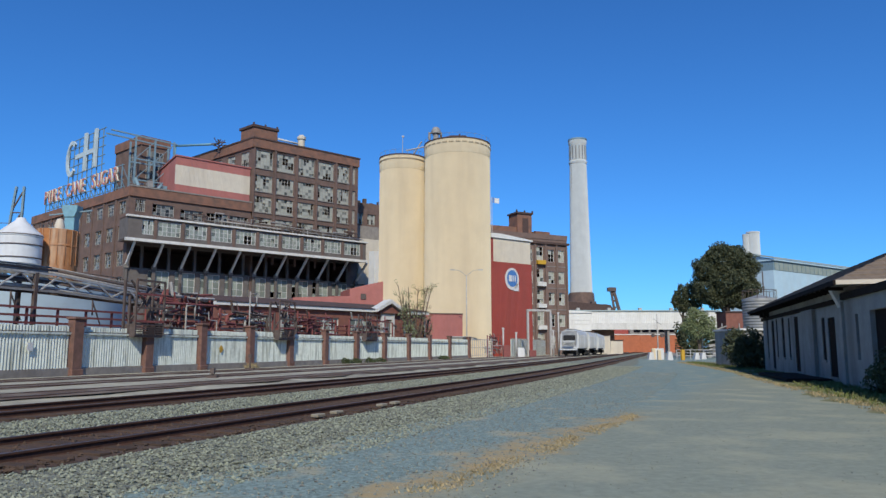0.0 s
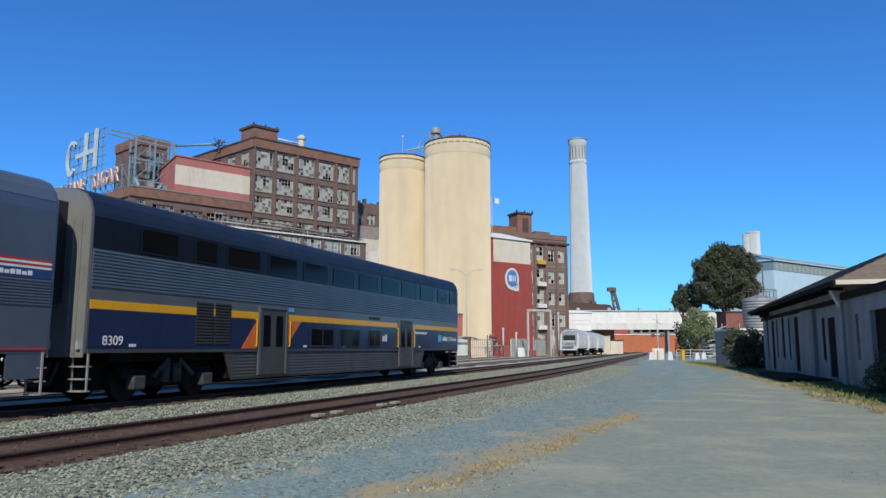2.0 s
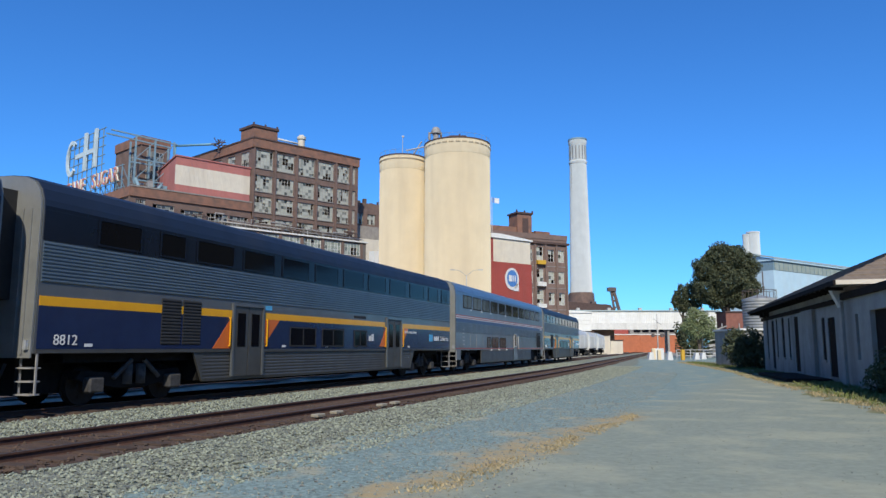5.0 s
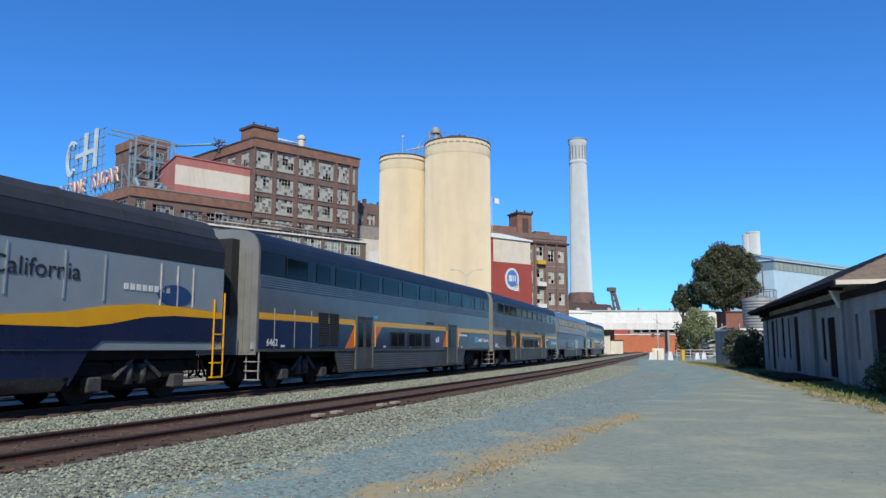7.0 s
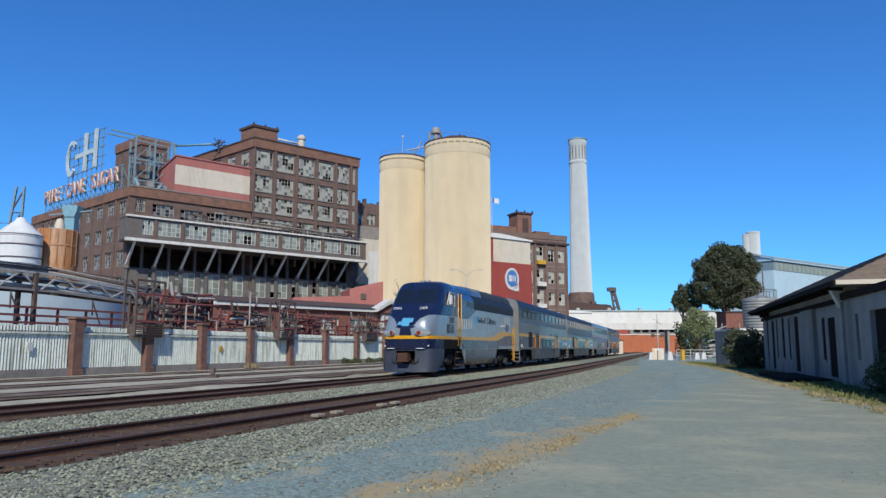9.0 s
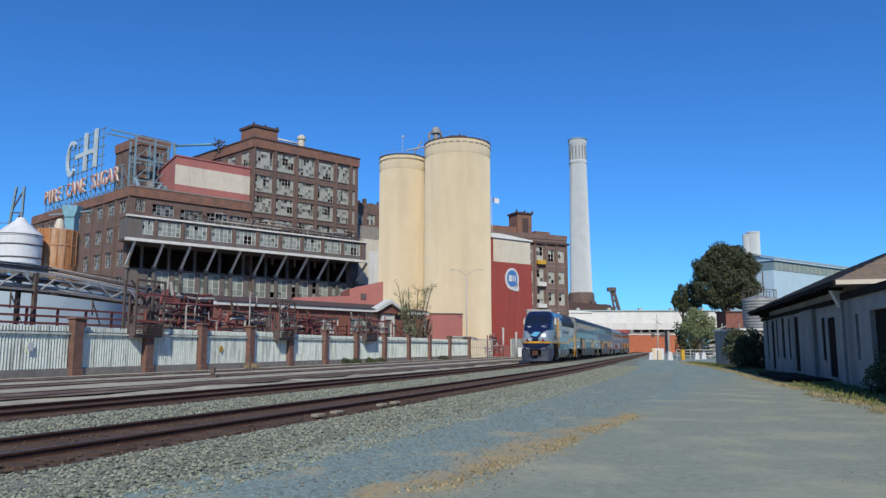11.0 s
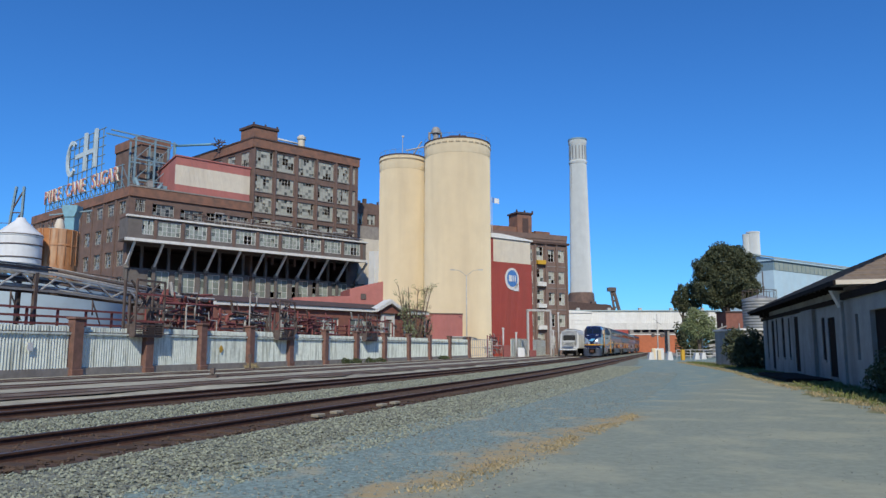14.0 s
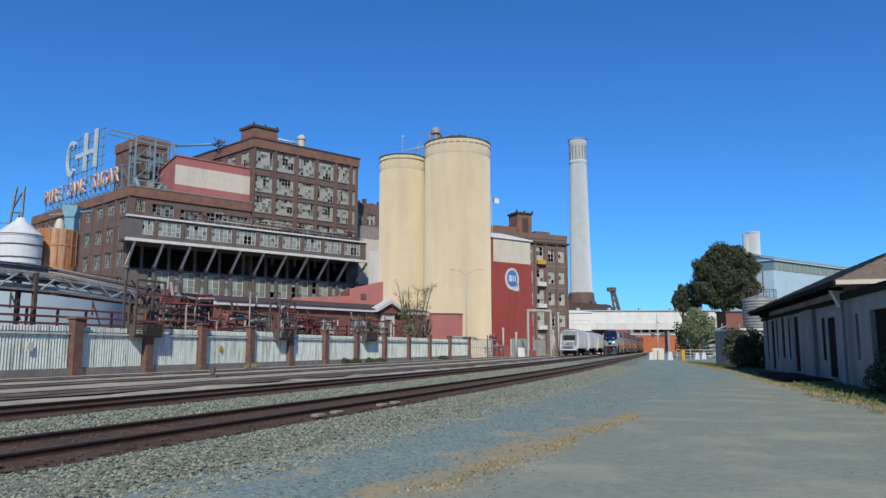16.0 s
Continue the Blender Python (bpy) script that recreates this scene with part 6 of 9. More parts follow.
def bogie(parent, y, wheels, half=1.3, r=0.46, heavy=False, axles=2):
    b = part("bogie", bogie_mesh(half, heavy), None, parent, "dusty steel bogie", pose(0, y, 0))
    for k in range(axles):
        a = -half + 2 * half * k / (axles - 1)
        w = part("wheelset", wheelset_mesh(r), None, b, "steel wheelset", pose(0, a, r))
        wheels.append((w, a, r))
    for sx in (-1, 1):
        for a in (-half, half):
            bm = bmesh.new()
            quad_box(bm, sx * 1.18 - 0.13, a - 0.22, 0.3, sx * 1.18 + 0.13, a + 0.22, 0.66)
            bmesh.ops.bevel(bm, geom=list(bm.edges), offset=0.04, segments=1, affect="EDGES")
            part("axle_box", bm, M["bogie_pale"], b)
        for a in (-0.22, 0.22):
            bm = bmesh.new()
            rod(bm, (sx * 1.1, a, 0.45), (sx * 1.1, a, 0.95), 0.14, n=10)
            part("spring", bm, M["bogie_pale"], b)
        for a in (-1, 1):
            bm = bmesh.new()
            rod(bm, (sx * 1.22, a * 0.75, 0.62), (sx * 1.22, a * 0.2, 1.05), 0.06, n=6)
            part("damper", bm, M["bogie_pale"], b)
    return b


mesh_cache = {}


def bogie_mesh(half, heavy):
    key = ("bogie", half, heavy)
    if key not in mesh_cache:
        bm = bmesh.new()
        for sx in (-1.0, 1.0):
            prism(bm, [(-half - 0.45, 0.62), (-half - 0.3, 0.82), (-0.5, 0.72), (0.5, 0.72), (half + 0.3, 0.82), (half + 0.45, 0.62), (half, 0.5), (0.5, 0.38), (-0.5, 0.38), (-half, 0.5)], "x", sx - 0.1, sx + 0.1)
        quad_box(bm, -1.1, -0.25, 0.5, 1.1, 0.25, 0.95)
        quad_box(bm, -0.9, -half - 0.4, 0.6, 0.9, -half - 0.28, 0.78)
        quad_box(bm, -0.9, half + 0.28, 0.6, 0.9, half + 0.4, 0.78)
        if heavy:
            for sx in (-1.12, 1.12):
                prism(bm, [(-half - 0.75, 0.78), (-half - 0.6, 1.02), (-half + 0.3, 1.02), (-0.5, 0.86), (0.5, 0.86), (half - 0.3, 1.02), (half + 0.6, 1.02), (half + 0.75, 0.78), (half + 0.3, 0.7), (0.45, 0.52), (-0.45, 0.52), (-half - 0.3, 0.7)], "x", sx - 0.07, sx + 0.07)
                for a in (-half - 0.55, -0.62, 0.62, half + 0.55):
                    rod(bm, (sx, a - 0.16, 0.92), (sx, a + 0.16, 0.92), 0.13, n=10)
            quad_box(bm, -0.85, -half + 0.2, 0.3, 0.85, half - 0.2, 0.8)
        mesh_cache[key] = finish(bm, "bogie", M["bogie"])
    return mesh_cache[key]


def wheelset_mesh(r):
    key = ("wheelset", r)
    if key not in mesh_cache:
        bm = bmesh.new()
        for sx in (-1, 1):
            rod(bm, (sx * 0.68, 0, 0), (sx * 0.815, 0, 0), r, r - 0.01, n=28)
            rod(bm, (sx * 0.655, 0, 0), (sx * 0.69, 0, 0), r + 0.025, r + 0.025, n=28)
            rod(bm, (sx * 0.815, 0, 0), (sx * 0.86, 0, 0), 0.16, 0.13, n=12)
            for k in range(5):
                a = k * 2 * math.pi / 5
                rod(bm, (sx * 0.81, 0.26 * math.cos(a), 0.26 * math.sin(a)), (sx * 0.83, 0.26 * math.cos(a), 0.26 * math.sin(a)), 0.05, n=8)
        rod(bm, (-0.68, 0, 0), (0.68, 0, 0), 0.09, n=10)
        mesh_cache[key] = finish(bm, "wheelset", M["wheel"])
    return mesh_cache[key]


HALF = 12.55


def side_box(parent, name, d0, d1, z0, z1, depth, material, label="", both=True, x=1.53):
    """A panel proud of the car side, d metres behind the car's front."""
    for sx in ((1, -1) if both else (1,)):
        bm = bmesh.new()
        xa, xb = (x, x + depth) if sx > 0 else (-x - depth, -x)
        quad_box(bm, xa, HALF - d1, z0, xb, HALF - d0, z1)
        part(name, bm, material, parent, label)


def ribs(parent, name, d0, d1, z0, z1, n, material, depth=0.03, x=1.53, label=""):
    """A horizontally fluted sheet on both sides of the car."""
    for sx in (1, -1):
        bm = bmesh.new()
        h = (z1 - z0) / n
        pts = [(sx * (x - 0.004), z1), (sx * (x - 0.004), z0)]
        for k in range(n):
            z = z0 + h * k
            pts += [(sx * (x + 0.004), z + 0.05 * h), (sx * (x + depth), z + 0.3 * h), (sx * (x + depth), z + 0.62 * h), (sx * (x + 0.004), z + 0.88 * h)]
        prism(bm, pts, "y", HALF - d1, HALF - d0)
        part(name, bm, material, parent, label)


def coupler(parent, y, sgn):
    bm = bmesh.new()
    quad_box(bm, -0.14, min(y, y + sgn * 0.5), 0.75, 0.14, max(y, y + sgn * 0.5), 1.05)
    quad_box(bm, -0.24, min(y + sgn * 0.3, y + sgn * 0.5), 0.68, 0.24, max(y + sgn * 0.3, y + sgn * 0.5), 1.12)
    part("coupler", bm, M["bogie"], parent)
    bm = bmesh.new()
    for x in (-0.7, -0.45, 0.5, 0.75):
        pts = [(x, y, 1.0), (x, y + sgn * 0.2, 0.55), (x * 0.9, y + sgn * 0.43, 0.48)]
        for a, b in zip(pts, pts[1:]):
            rod(bm, a, b, 0.035, n=6)
    part("hose", bm, M["rubber"], parent, "black air hose")


def car_shell(t, cab=False, shell=None):
    bm = bmesh.new()
    prism(bm, car_profile(), "y", -HALF, HALF)
    part("body_shell", bm, shell or M["body_grey"], t, "silver-grey body shell")
    # pale ribbed end sheets and black gangway
    for y, sgn in ((-HALF, -1), (HALF, 1)):
        bm = bmesh.new()
        prof = [(x * 0.985, z * 0.995 + 0.01) for x, z in car_profile(1.12)]
        a, b = sorted((y + sgn * 0.012, y + sgn * 0.05))
        prism(bm, prof, "y", a, b)
        sheet = part("end_sheet", bm, M["body_end"], t, "pale ribbed end sheet")
        for sx in (-1.25, -1.0, 1.0, 1.25):
            bm = bmesh.new()
            quad_box(bm, sx - 0.03, b + 0.002 if sgn > 0 else a - 0.03, 1.2, sx + 0.03, b + 0.03 if sgn > 0 else a - 0.002, 4.3)
            part("end_rib", bm, M["body_end"], sheet)
        if not (cab and sgn > 0):
            bm = bmesh.new()
            y0, y1 = sorted((y + sgn * 0.05, y + sgn * 0.42))
            for x0, x1, z0, z1 in ((-0.78, -0.52, 2.35, 4.5), (0.52, 0.78, 2.35, 4.5), (-0.78, 0.78, 4.5, 4.72), (-0.52, 0.52, 2.35, 2.5), (-0.5, 0.5, 2.5, 4.5)):
                quad_box(bm, x0, y0 if x0 != -0.5 else y0, z0, x1, y1 if x0 != -0.5 else y0 + 0.08, z1)
            part("gangway", bm, M["rubber"], t, "black rubber gangway")
            coupler(t, y, sgn)
            for sx in (-1.4, 1.4):
                bm = bmesh.new()
                quad_box(bm, sx - 0.05, min(y + sgn * 0.06, y + sgn * 0.12), 1.3, sx + 0.05, max(y + sgn * 0.06, y + sgn * 0.12), 1.5)
                part("marker_lamp", bm, M["lamp_lens"], t)
        for sx in (-1.3, 1.3):
            bm = bmesh.new()
            for z in (0.35, 0.62, 0.9):
                quad_box(bm, sx - 0.22, y - sgn * 0.1 - 0.12, z, sx + 0.22, y - sgn * 0.1 + 0.12, z + 0.03)
            quad_box(bm, sx - 0.24, y - sgn * 0.1 - 0.02, 0.35, sx - 0.21, y - sgn * 0.1 + 0.02, 1.25)
            quad_box(bm, sx + 0.21, y - sgn * 0.1 - 0.02, 0.35, sx + 0.24, y - sgn * 0.1 + 0.02, 1.25)
            part("end_step", bm, M["steel"], t, "grey steel end steps")
    wheels = []
    for y in (9.3, -9.3):
        bogie(t, y, wheels)
    # underframe boxes
    bm = bmesh.new()
    quad_box(bm, -1.3, -7.2, 0.45, 1.3, 7.2, 1.25)
    part("underframe", bm, M["bogie"], t)
    bm = bmesh.new()
    for y in (9.3, -9.3):
        quad_box(bm, -1.2, y - 2.2, 1.0, 1.2, y + 2.2, 1.25)
    part("bogie_bolster", bm, M["bogie"], t)
    # added dark block that keeps the space under the car black
    bm = bmesh.new()
    quad_box(bm, -0.6, -12.2, 0.3, 0.6, 12.2, 1.21)
    part("centre_sill", bm, M["bogie"], t)
    return wheels


def side_window(t, d0, d1, z0, z1, split=True, x=1.53, frame_mat=None):
    for sx in (1, -1):
        bm = bmesh.new()
        xa, xb = sorted((sx * (x + 0.004), sx * (x + 0.016)))
        quad_box(bm, xa, HALF - d1, z0, xb, HALF - d0, z1)
        bmesh.ops.bevel(bm, geom=[e for e in bm.edges if abs(e.verts[0].co.x - e.verts[1].co.x) > 0.005], offset=0.06, segments=2, affect="EDGES")
        w = part("window", bm, M["glass"], t, "tinted window")
        bm = bmesh.new()
        xa, xb = sorted((sx * (x + 0.006), sx * (x + 0.026)))
        loops = []
        for g_, xx in ((0.035, xa), (-0.012, xa), (-0.012, xb), (0.035, xb)):
            loops.append([bm.verts.new((xx, y, z)) for y, z in ((HALF - d1 - g_, z0 - g_), (HALF - d0 + g_, z0 - g_), (HALF - d0 + g_, z1 + g_), (HALF - d1 - g_, z1 + g_))])
        for la, lb in zip(loops, loops[1:] + loops[:1]):
            for i in range(4):
                bm.faces.new((la[i], la[(i + 1) % 4], lb[(i + 1) % 4], lb[i]))
        if split:
            quad_box(bm, xa, HALF - (d0 + d1) / 2 - 0.025, z0 + 0.014, xb, HALF - (d0 + d1) / 2 + 0.025, z1 - 0.014)
        part("frame", bm, frame_mat or M["rubber"], w)


def door_leafs(t, d0, d1, z0=0.52, z1=2.56):
    m_ = (d0 + d1) / 2
    for sx in (1, -1):
        for a, b in ((d0, m_ - 0.02), (m_ + 0.02, d1)):
            bm = bmesh.new()
            xa, xb = sorted((sx * 1.535, sx * 1.565))
            quad_box(bm, xa, HALF - b, z0, xb, HALF - a, z1)
            dl = part("door", bm, M["skirt_grey"], t, "grey sliding door leaf")
            bm = bmesh.new()
            xa, xb = sorted((sx * 1.567, sx * 1.577))
            quad_box(bm, xa, HALF - b + 0.14, 1.38, xb, HALF - a - 0.14, 2.36)
            part("door_window", bm, M["glass"], dl)
        bm = bmesh.new()
        xa, xb = sorted((sx * 1.53, sx * 1.60))
        quad_box(bm, xa, HALF - d1 - 0.12, z0, xb, HALF - d1 - 0.03, z1 + 0.08)
        quad_box(bm, xa, HALF - d0 + 0.03, z0, xb, HALF - d0 + 0.12, z1 + 0.08)
        quad_box(bm, xa, HALF - d1 - 0.03, z1 + 0.005, xb, HALF - d0 + 0.03, z1 + 0.08)
        part("door_frame", bm, M["body_grey"], t)
        for d in (d0 - 0.25, d1 + 0.25):
            bm = bmesh.new()
            rod(bm, (sx * 1.60, HALF - d, 1.4), (sx * 1.60, HALF - d, 2.2), 0.022, n=6)
            rod(bm, (sx * 1.53, HALF - d, 1.4), (sx * 1.61, HALF - d, 1.4), 0.022, n=6)
            rod(bm, (sx * 1.53, HALF - d, 2.2), (sx * 1.61, HALF - d, 2.2), 0.022, n=6)
            part("grab_rail", bm, M["yellow"], t, "yellow grab rail")


def chevron(t, pts, sgn=1):
    for sx in (1, -1):
        bm = bmesh.new()
        a, b = sorted((sx * 1.545, sx * 1.556))
        prism(bm, [(HALF - d, z) for d, z in pts], "x", a, b)
        part("chevron", bm, M["orange"], t, "orange chevron")


def bars(t, d0, d1, z0, z1, n, material, name="lettering_bars", x=1.556):
    """Writing that stays a row of plain bars."""
    for sx in (1, -1):
        bm = bmesh.new()
        w = (d1 - d0) / n
        a, b = sorted((sx * x, sx * (x + 0.006)))
        for k in range(n):
            quad_box(bm, a, HALF - d0 - (k + 0.8) * w, z0, b, HALF - d0 - k * w, z1 - 0.25 * (z1 - z0) * (k % 3 == 1))
        part(name, bm, material, t)


def number(t, body, d, z, size, material, x=1.565, name="fleet_number", label="white fleet number"):
    me = text_mesh(name, body, size, material, 0.004)
    part(name, me, None, t, label, pose(x, HALF - d, z, 90, 0, 90))
    part(name, me, None, t, label, pose(-x, HALF - d, z, 90, 0, -90))


def valley_car(name, label, num, cab=False, vents=False, plain=False):
    t = thing(name, label, "passenger car", group="passenger cars of the train")
    wheels = car_shell(t, cab)
    x = 1.53
    # roof skin and window band
    bm = bmesh.new()
    prof = [(px * 1.008, pz + 0.012) for px, pz in car_profile() if pz > 4.2]
    inner = [(px * 0.99, pz - 0.02) for px, pz in car_profile() if pz > 4.2]
    prism(bm, prof + inner[::-1], "y", -HALF + 0.02, HALF - 0.02)
    part("roof_skin", bm, M["roof_navy"], t, "dark blue roof")
    side_box(t, "window_band", 0.03, 25.07, 3.62, 4.36, 0.012, M["band_navy"], "near-black window band")
    ups = [(0.5, 1.3), (1.9, 3.1), (3.8, 5.4), (6.0, 7.6), (8.1, 9.7), (10.2, 11.8), (12.3, 13.9), (14.4, 16.0), (16.5, 18.1), (18.6, 20.2), (20.7, 21.6), (22.3, 23.6)]
    for a, b in ups:
        side_window(t, a, b, 3.70, 4.28, False, 1.542, M["band_navy"])
    if plain:
        ribs(t, "fluting", 0.05, 25.05, 3.22, 3.6, 5, M["flute"], 0.022)
    else:
        ribs(t, "fluting", 0.05, 25.05, 2.72, 3.6, 11, M["flute"], 0.03, label="horizontal steel fluting")
    side_box(t, "navy_band", 0.05, 25.05, 1.31, 2.22, 0.012, M["navy"], "navy blue side band")
    for a, b in ((0.05, 6.3), (8.1, 17.0), (18.55, 25.05)):
        side_box(t, "yellow_stripe", a, b, 2.225, 2.43, 0.014, M["yellow"], "yellow stripe")
    side_box(t, "sill", 0.05, 25.05, 1.22, 1.30, 0.02, M["skirt_grey"])
    ribs(t, "skirt", 5.25, 19.75, 0.45, 1.22, 8, M["skirt_grey"], 0.014, 1.50, "fluted grey skirt")
    side_box(t, "skirt_panel", 5.25, 19.75, 0.42, 1.22, 0.04, M["skirt_grey"], "", True, 1.46)
    for d0, d1 in ((4.85, 5.25), (19.75, 20.15)):
        for sx in (1, -1):
            bm = bmesh.new()
            a, b = sorted((sx * 1.46, sx * 1.52))
            hi, lo = (d0, d1) if d0 < 10 else (d1, d0)
            prism(bm, [(HALF - hi, 1.22), (HALF - lo, 1.22), (HALF - lo, 0.42)], "x", a, b)
            part("skirt_corner", bm, M["skirt_grey"], t)
    door_leafs(t, 6.5, 7.85)
    door_leafs(t, 17.1, 18.45)
    chevron(t, [(16.95, 2.22), (16.1, 2.22), (16.95, 1.4)])
    chevron(t, [(18.6, 2.22), (18.6, 1.32), (19.4, 1.32)])
    if vents or plain:
        chevron(t, [(8.0, 2.22), (8.0, 1.4), (8.6, 1.4)])
        chevron(t, [(6.35, 2.22), (5.6, 2.22), (6.35, 1.4)])
    lows = [(9.9, 10.9), (11.8, 13.35), (13.85, 15.45)] if not plain else [(10.5, 11.2), (11.6, 13.2), (13.7, 15.2)]
    for a, b in lows:
        side_window(t, a, b, 1.42, 2.0, True, 1.545)
    # louvred vents
    ribs(t, "vent", 19.95, 20.65, 1.42, 2.60, 14, M["rubber"], 0.02, 1.546)
    ribs(t, "vent", 20.75, 21.45, 1.42, 2.60, 14, M["rubber"], 0.02, 1.546)
    if plain:
        for d in (21.9, 23.0, 24.2):
            side_box(t, "locker_joint", d, d + 0.03, 1.33, 2.6, 0.022, M["steel"])
    side_box(t, "grille", 9.9, 10.9, 2.50, 2.60, 0.02, M["rubber"])
    side_box(t, "hatch", 3.9, 4.5, 1.5, 2.2, 0.02, M["navy"])
    number(t, num, 24.35, 1.40, 0.32, M["sign_white"])
    bars(t, 1.72, 2.42, 1.70, 1.92, 6, M["sign_white"], "white_lettering_bars")
    number(t, "California", 0.98, 1.70, 0.31, M["sign_white"], 1.565, "state_lettering", "white painted lettering")
    side_box(t, "cyan_mark", 2.55, 2.98, 1.66, 2.0, 0.026, M["logo_blue"], "cyan mark")
    side_box(t, "cyan_mark", 16.55, 16.95, 2.52, 2.66, 0.02, M["logo_blue"], "cyan mark")
    if vents:
        number(t, "San Lorenzo River", 5.35, 2.0, 0.19, M["sign_white"], 1.565, "car_lettering", "white painted lettering")
    else:
        bars(t, 4.6, 6.1, 2.0, 2.1, 12, M["sign_white"], "white_lettering_bars")
    bars(t, 9.2, 9.7, 1.62, 1.9, 2, M["sign_white"], "notice")
    for d in (12.9, 15.7, 5.4, 23.6):
        side_box(t, "reflector", d, d + 0.22, 1.36, 1.43, 0.02, M["sign_white"])
    if cab:
        bm = bmesh.new()
        quad_box(bm, -1.1, HALF + 0.06, 3.0, 1.1, HALF + 0.10, 4.2)
        part("cab_window", bm, M["glass"], t)
        bm = bmesh.new()
        quad_box(bm, -1.4, HALF + 0.05, 0.3, 1.4, HALF + 0.25, 1.1)
        part("pilot_plate", bm, M["loco_navy"], t)
        coupler(t, HALF, 1)
        side_window(t, 0.35, 0.62, 3.75, 4.3, False, 1.55)
    return t, wheels


def stainless_car(name, label):
    t = thing(name, label, "passenger car", group="passenger cars of the train")
    wheels = car_shell(t, shell=M["stainless"])
    bm = bmesh.new()
    prof = [(px * 1.006, pz + 0.010) for px, pz in car_profile() if pz > 4.3]
    inner = [(px * 0.99, pz - 0.02) for px, pz in car_profile() if pz > 4.3]
    prism(bm, prof + inner[::-1], "y", -HALF + 0.02, HALF - 0.02)
    part("roof_skin", bm, M["flute"], t, "blue-grey steel roof")
    for a, b in [(1.63 + k * 2.045, 3.21 + k * 2.045) for k in range(11)]:
        side_window(t, a, b, 3.62, 4.30, True)
    for z0, z1, mm in ((3.13, 3.18, "pin_red"), (3.08, 3.13, "sign_white"), (3.03, 3.08, "pin_red"), (2.98, 3.03, "sign_white"), (2.78, 2.98, "am_blue")):
        side_box(t, "stripe", 0.05, 25.05, z0 + 0.002, z1 - 0.002, 0.010, M[mm])
    side_box(t, "red_line", 0.05, 10.1, 1.29, 1.34, 0.014, M["pin_red"], "thin red line")
    side_box(t, "red_line", 11.35, 25.05, 1.29, 1.34, 0.014, M["pin_red"], "thin red line")
    ribs(t, "fluting", 0.05, 25.05, 2.20, 2.76, 9, M["stainless"], 0.022)
    for a, b in ((17.82, 18.51), (15.78, 17.34), (13.71, 15.24)):
        side_window(t, a, b, 1.40, 2.0, True)
    side_window(t, 1.3, 2.7, 1.42, 2.55, False)
    ribs(t, "vent", 1.3, 2.7, 1.45, 2.55, 16, M["rubber"], 0.03, 1.545)
    for sx in (1, -1):
        bm = bmesh.new()
        a, b = sorted((sx * 1.535, sx * 1.56))
        quad_box(bm, a, HALF - 11.3, 0.5, b, HALF - 10.15, 2.42)
        dl = part("door", bm, M["stainless"], t, "grey side door")
        bm = bmesh.new()
        a, b = sorted((sx * 1.562, sx * 1.572))
        quad_box(bm, a, HALF - 10.95, 1.5, b, HALF - 10.5, 2.3)
        part("door_window", bm, M["glass"], dl)
        bm = bmesh.new()
        a, b = sorted((sx * 1.561, sx * 1.580))
        for d0_, d1_, z0_, z1_ in ((10.43, 10.5, 1.43, 2.37), (10.95, 11.02, 1.43, 2.37), (10.5, 10.95, 2.3, 2.37), (10.5, 10.95, 1.43, 1.5)):
            quad_box(bm, a, HALF - d1_, z0_, b, HALF - d0_, z1_)
        part("window_surround", bm, M["pale_steel"], dl, "pale window surround")
        bm = bmesh.new()
        for d in (10.0, 11.45):
            rod(bm, (sx * 1.6, HALF - d, 1.3), (sx * 1.6, HALF - d, 2.2), 0.025, n=6)
        part("grab_rail", bm, M["pale_steel"], t)
    ribs(t, "skirt", 5.1, 19.9, 0.47, 1.26, 9, M["skirt_grey"], 0.016, 1.50, "fluted grey skirt")
    side_box(t, "skirt_panel", 5.1, 19.9, 0.44, 1.24, 0.04, M["skirt_grey"], "", True, 1.46)
    side_box(t, "side_skirt", 0.1, 0.9, 0.7, 1.25, 0.04, M["stainless"], "", True, 1.47)
    side_box(t, "side_skirt", 24.1, 25.0, 0.7, 1.25, 0.04, M["stainless"], "", True, 1.47)
    for d in (19.65, 17.5, 13.5, 9.4, 22.0):
        side_box(t, "reflector", d, d + 0.3, 3.50, 3.57, 0.02, M["sign_white"])
    for d in (17.4, 15.4, 13.3):
        side_box(t, "reflector", d, d + 0.3, 1.19, 1.26, 0.06, M["sign_white"])
    for d in (19.5, 21.0, 22.3):
        side_box(t, "panel_joint", d, d + 0.02, 1.4, 2.2, 0.008, M["steel"])
    for sx in (1, -1):
        bm = bmesh.new()
        for z in (1.55, 1.75, 1.95, 2.15, 2.35):
            rod(bm, (sx * 1.60, HALF - 23.7, z), (sx * 1.60, HALF - 24.0, z), 0.018, n=5)
        part("ladder", bm, M["pale_steel"], t)
    bars(t, 0.5, 1.4, 2.83, 2.93, 7, M["sign_white"], "white_lettering_bars", 1.541)
    return t, wheels


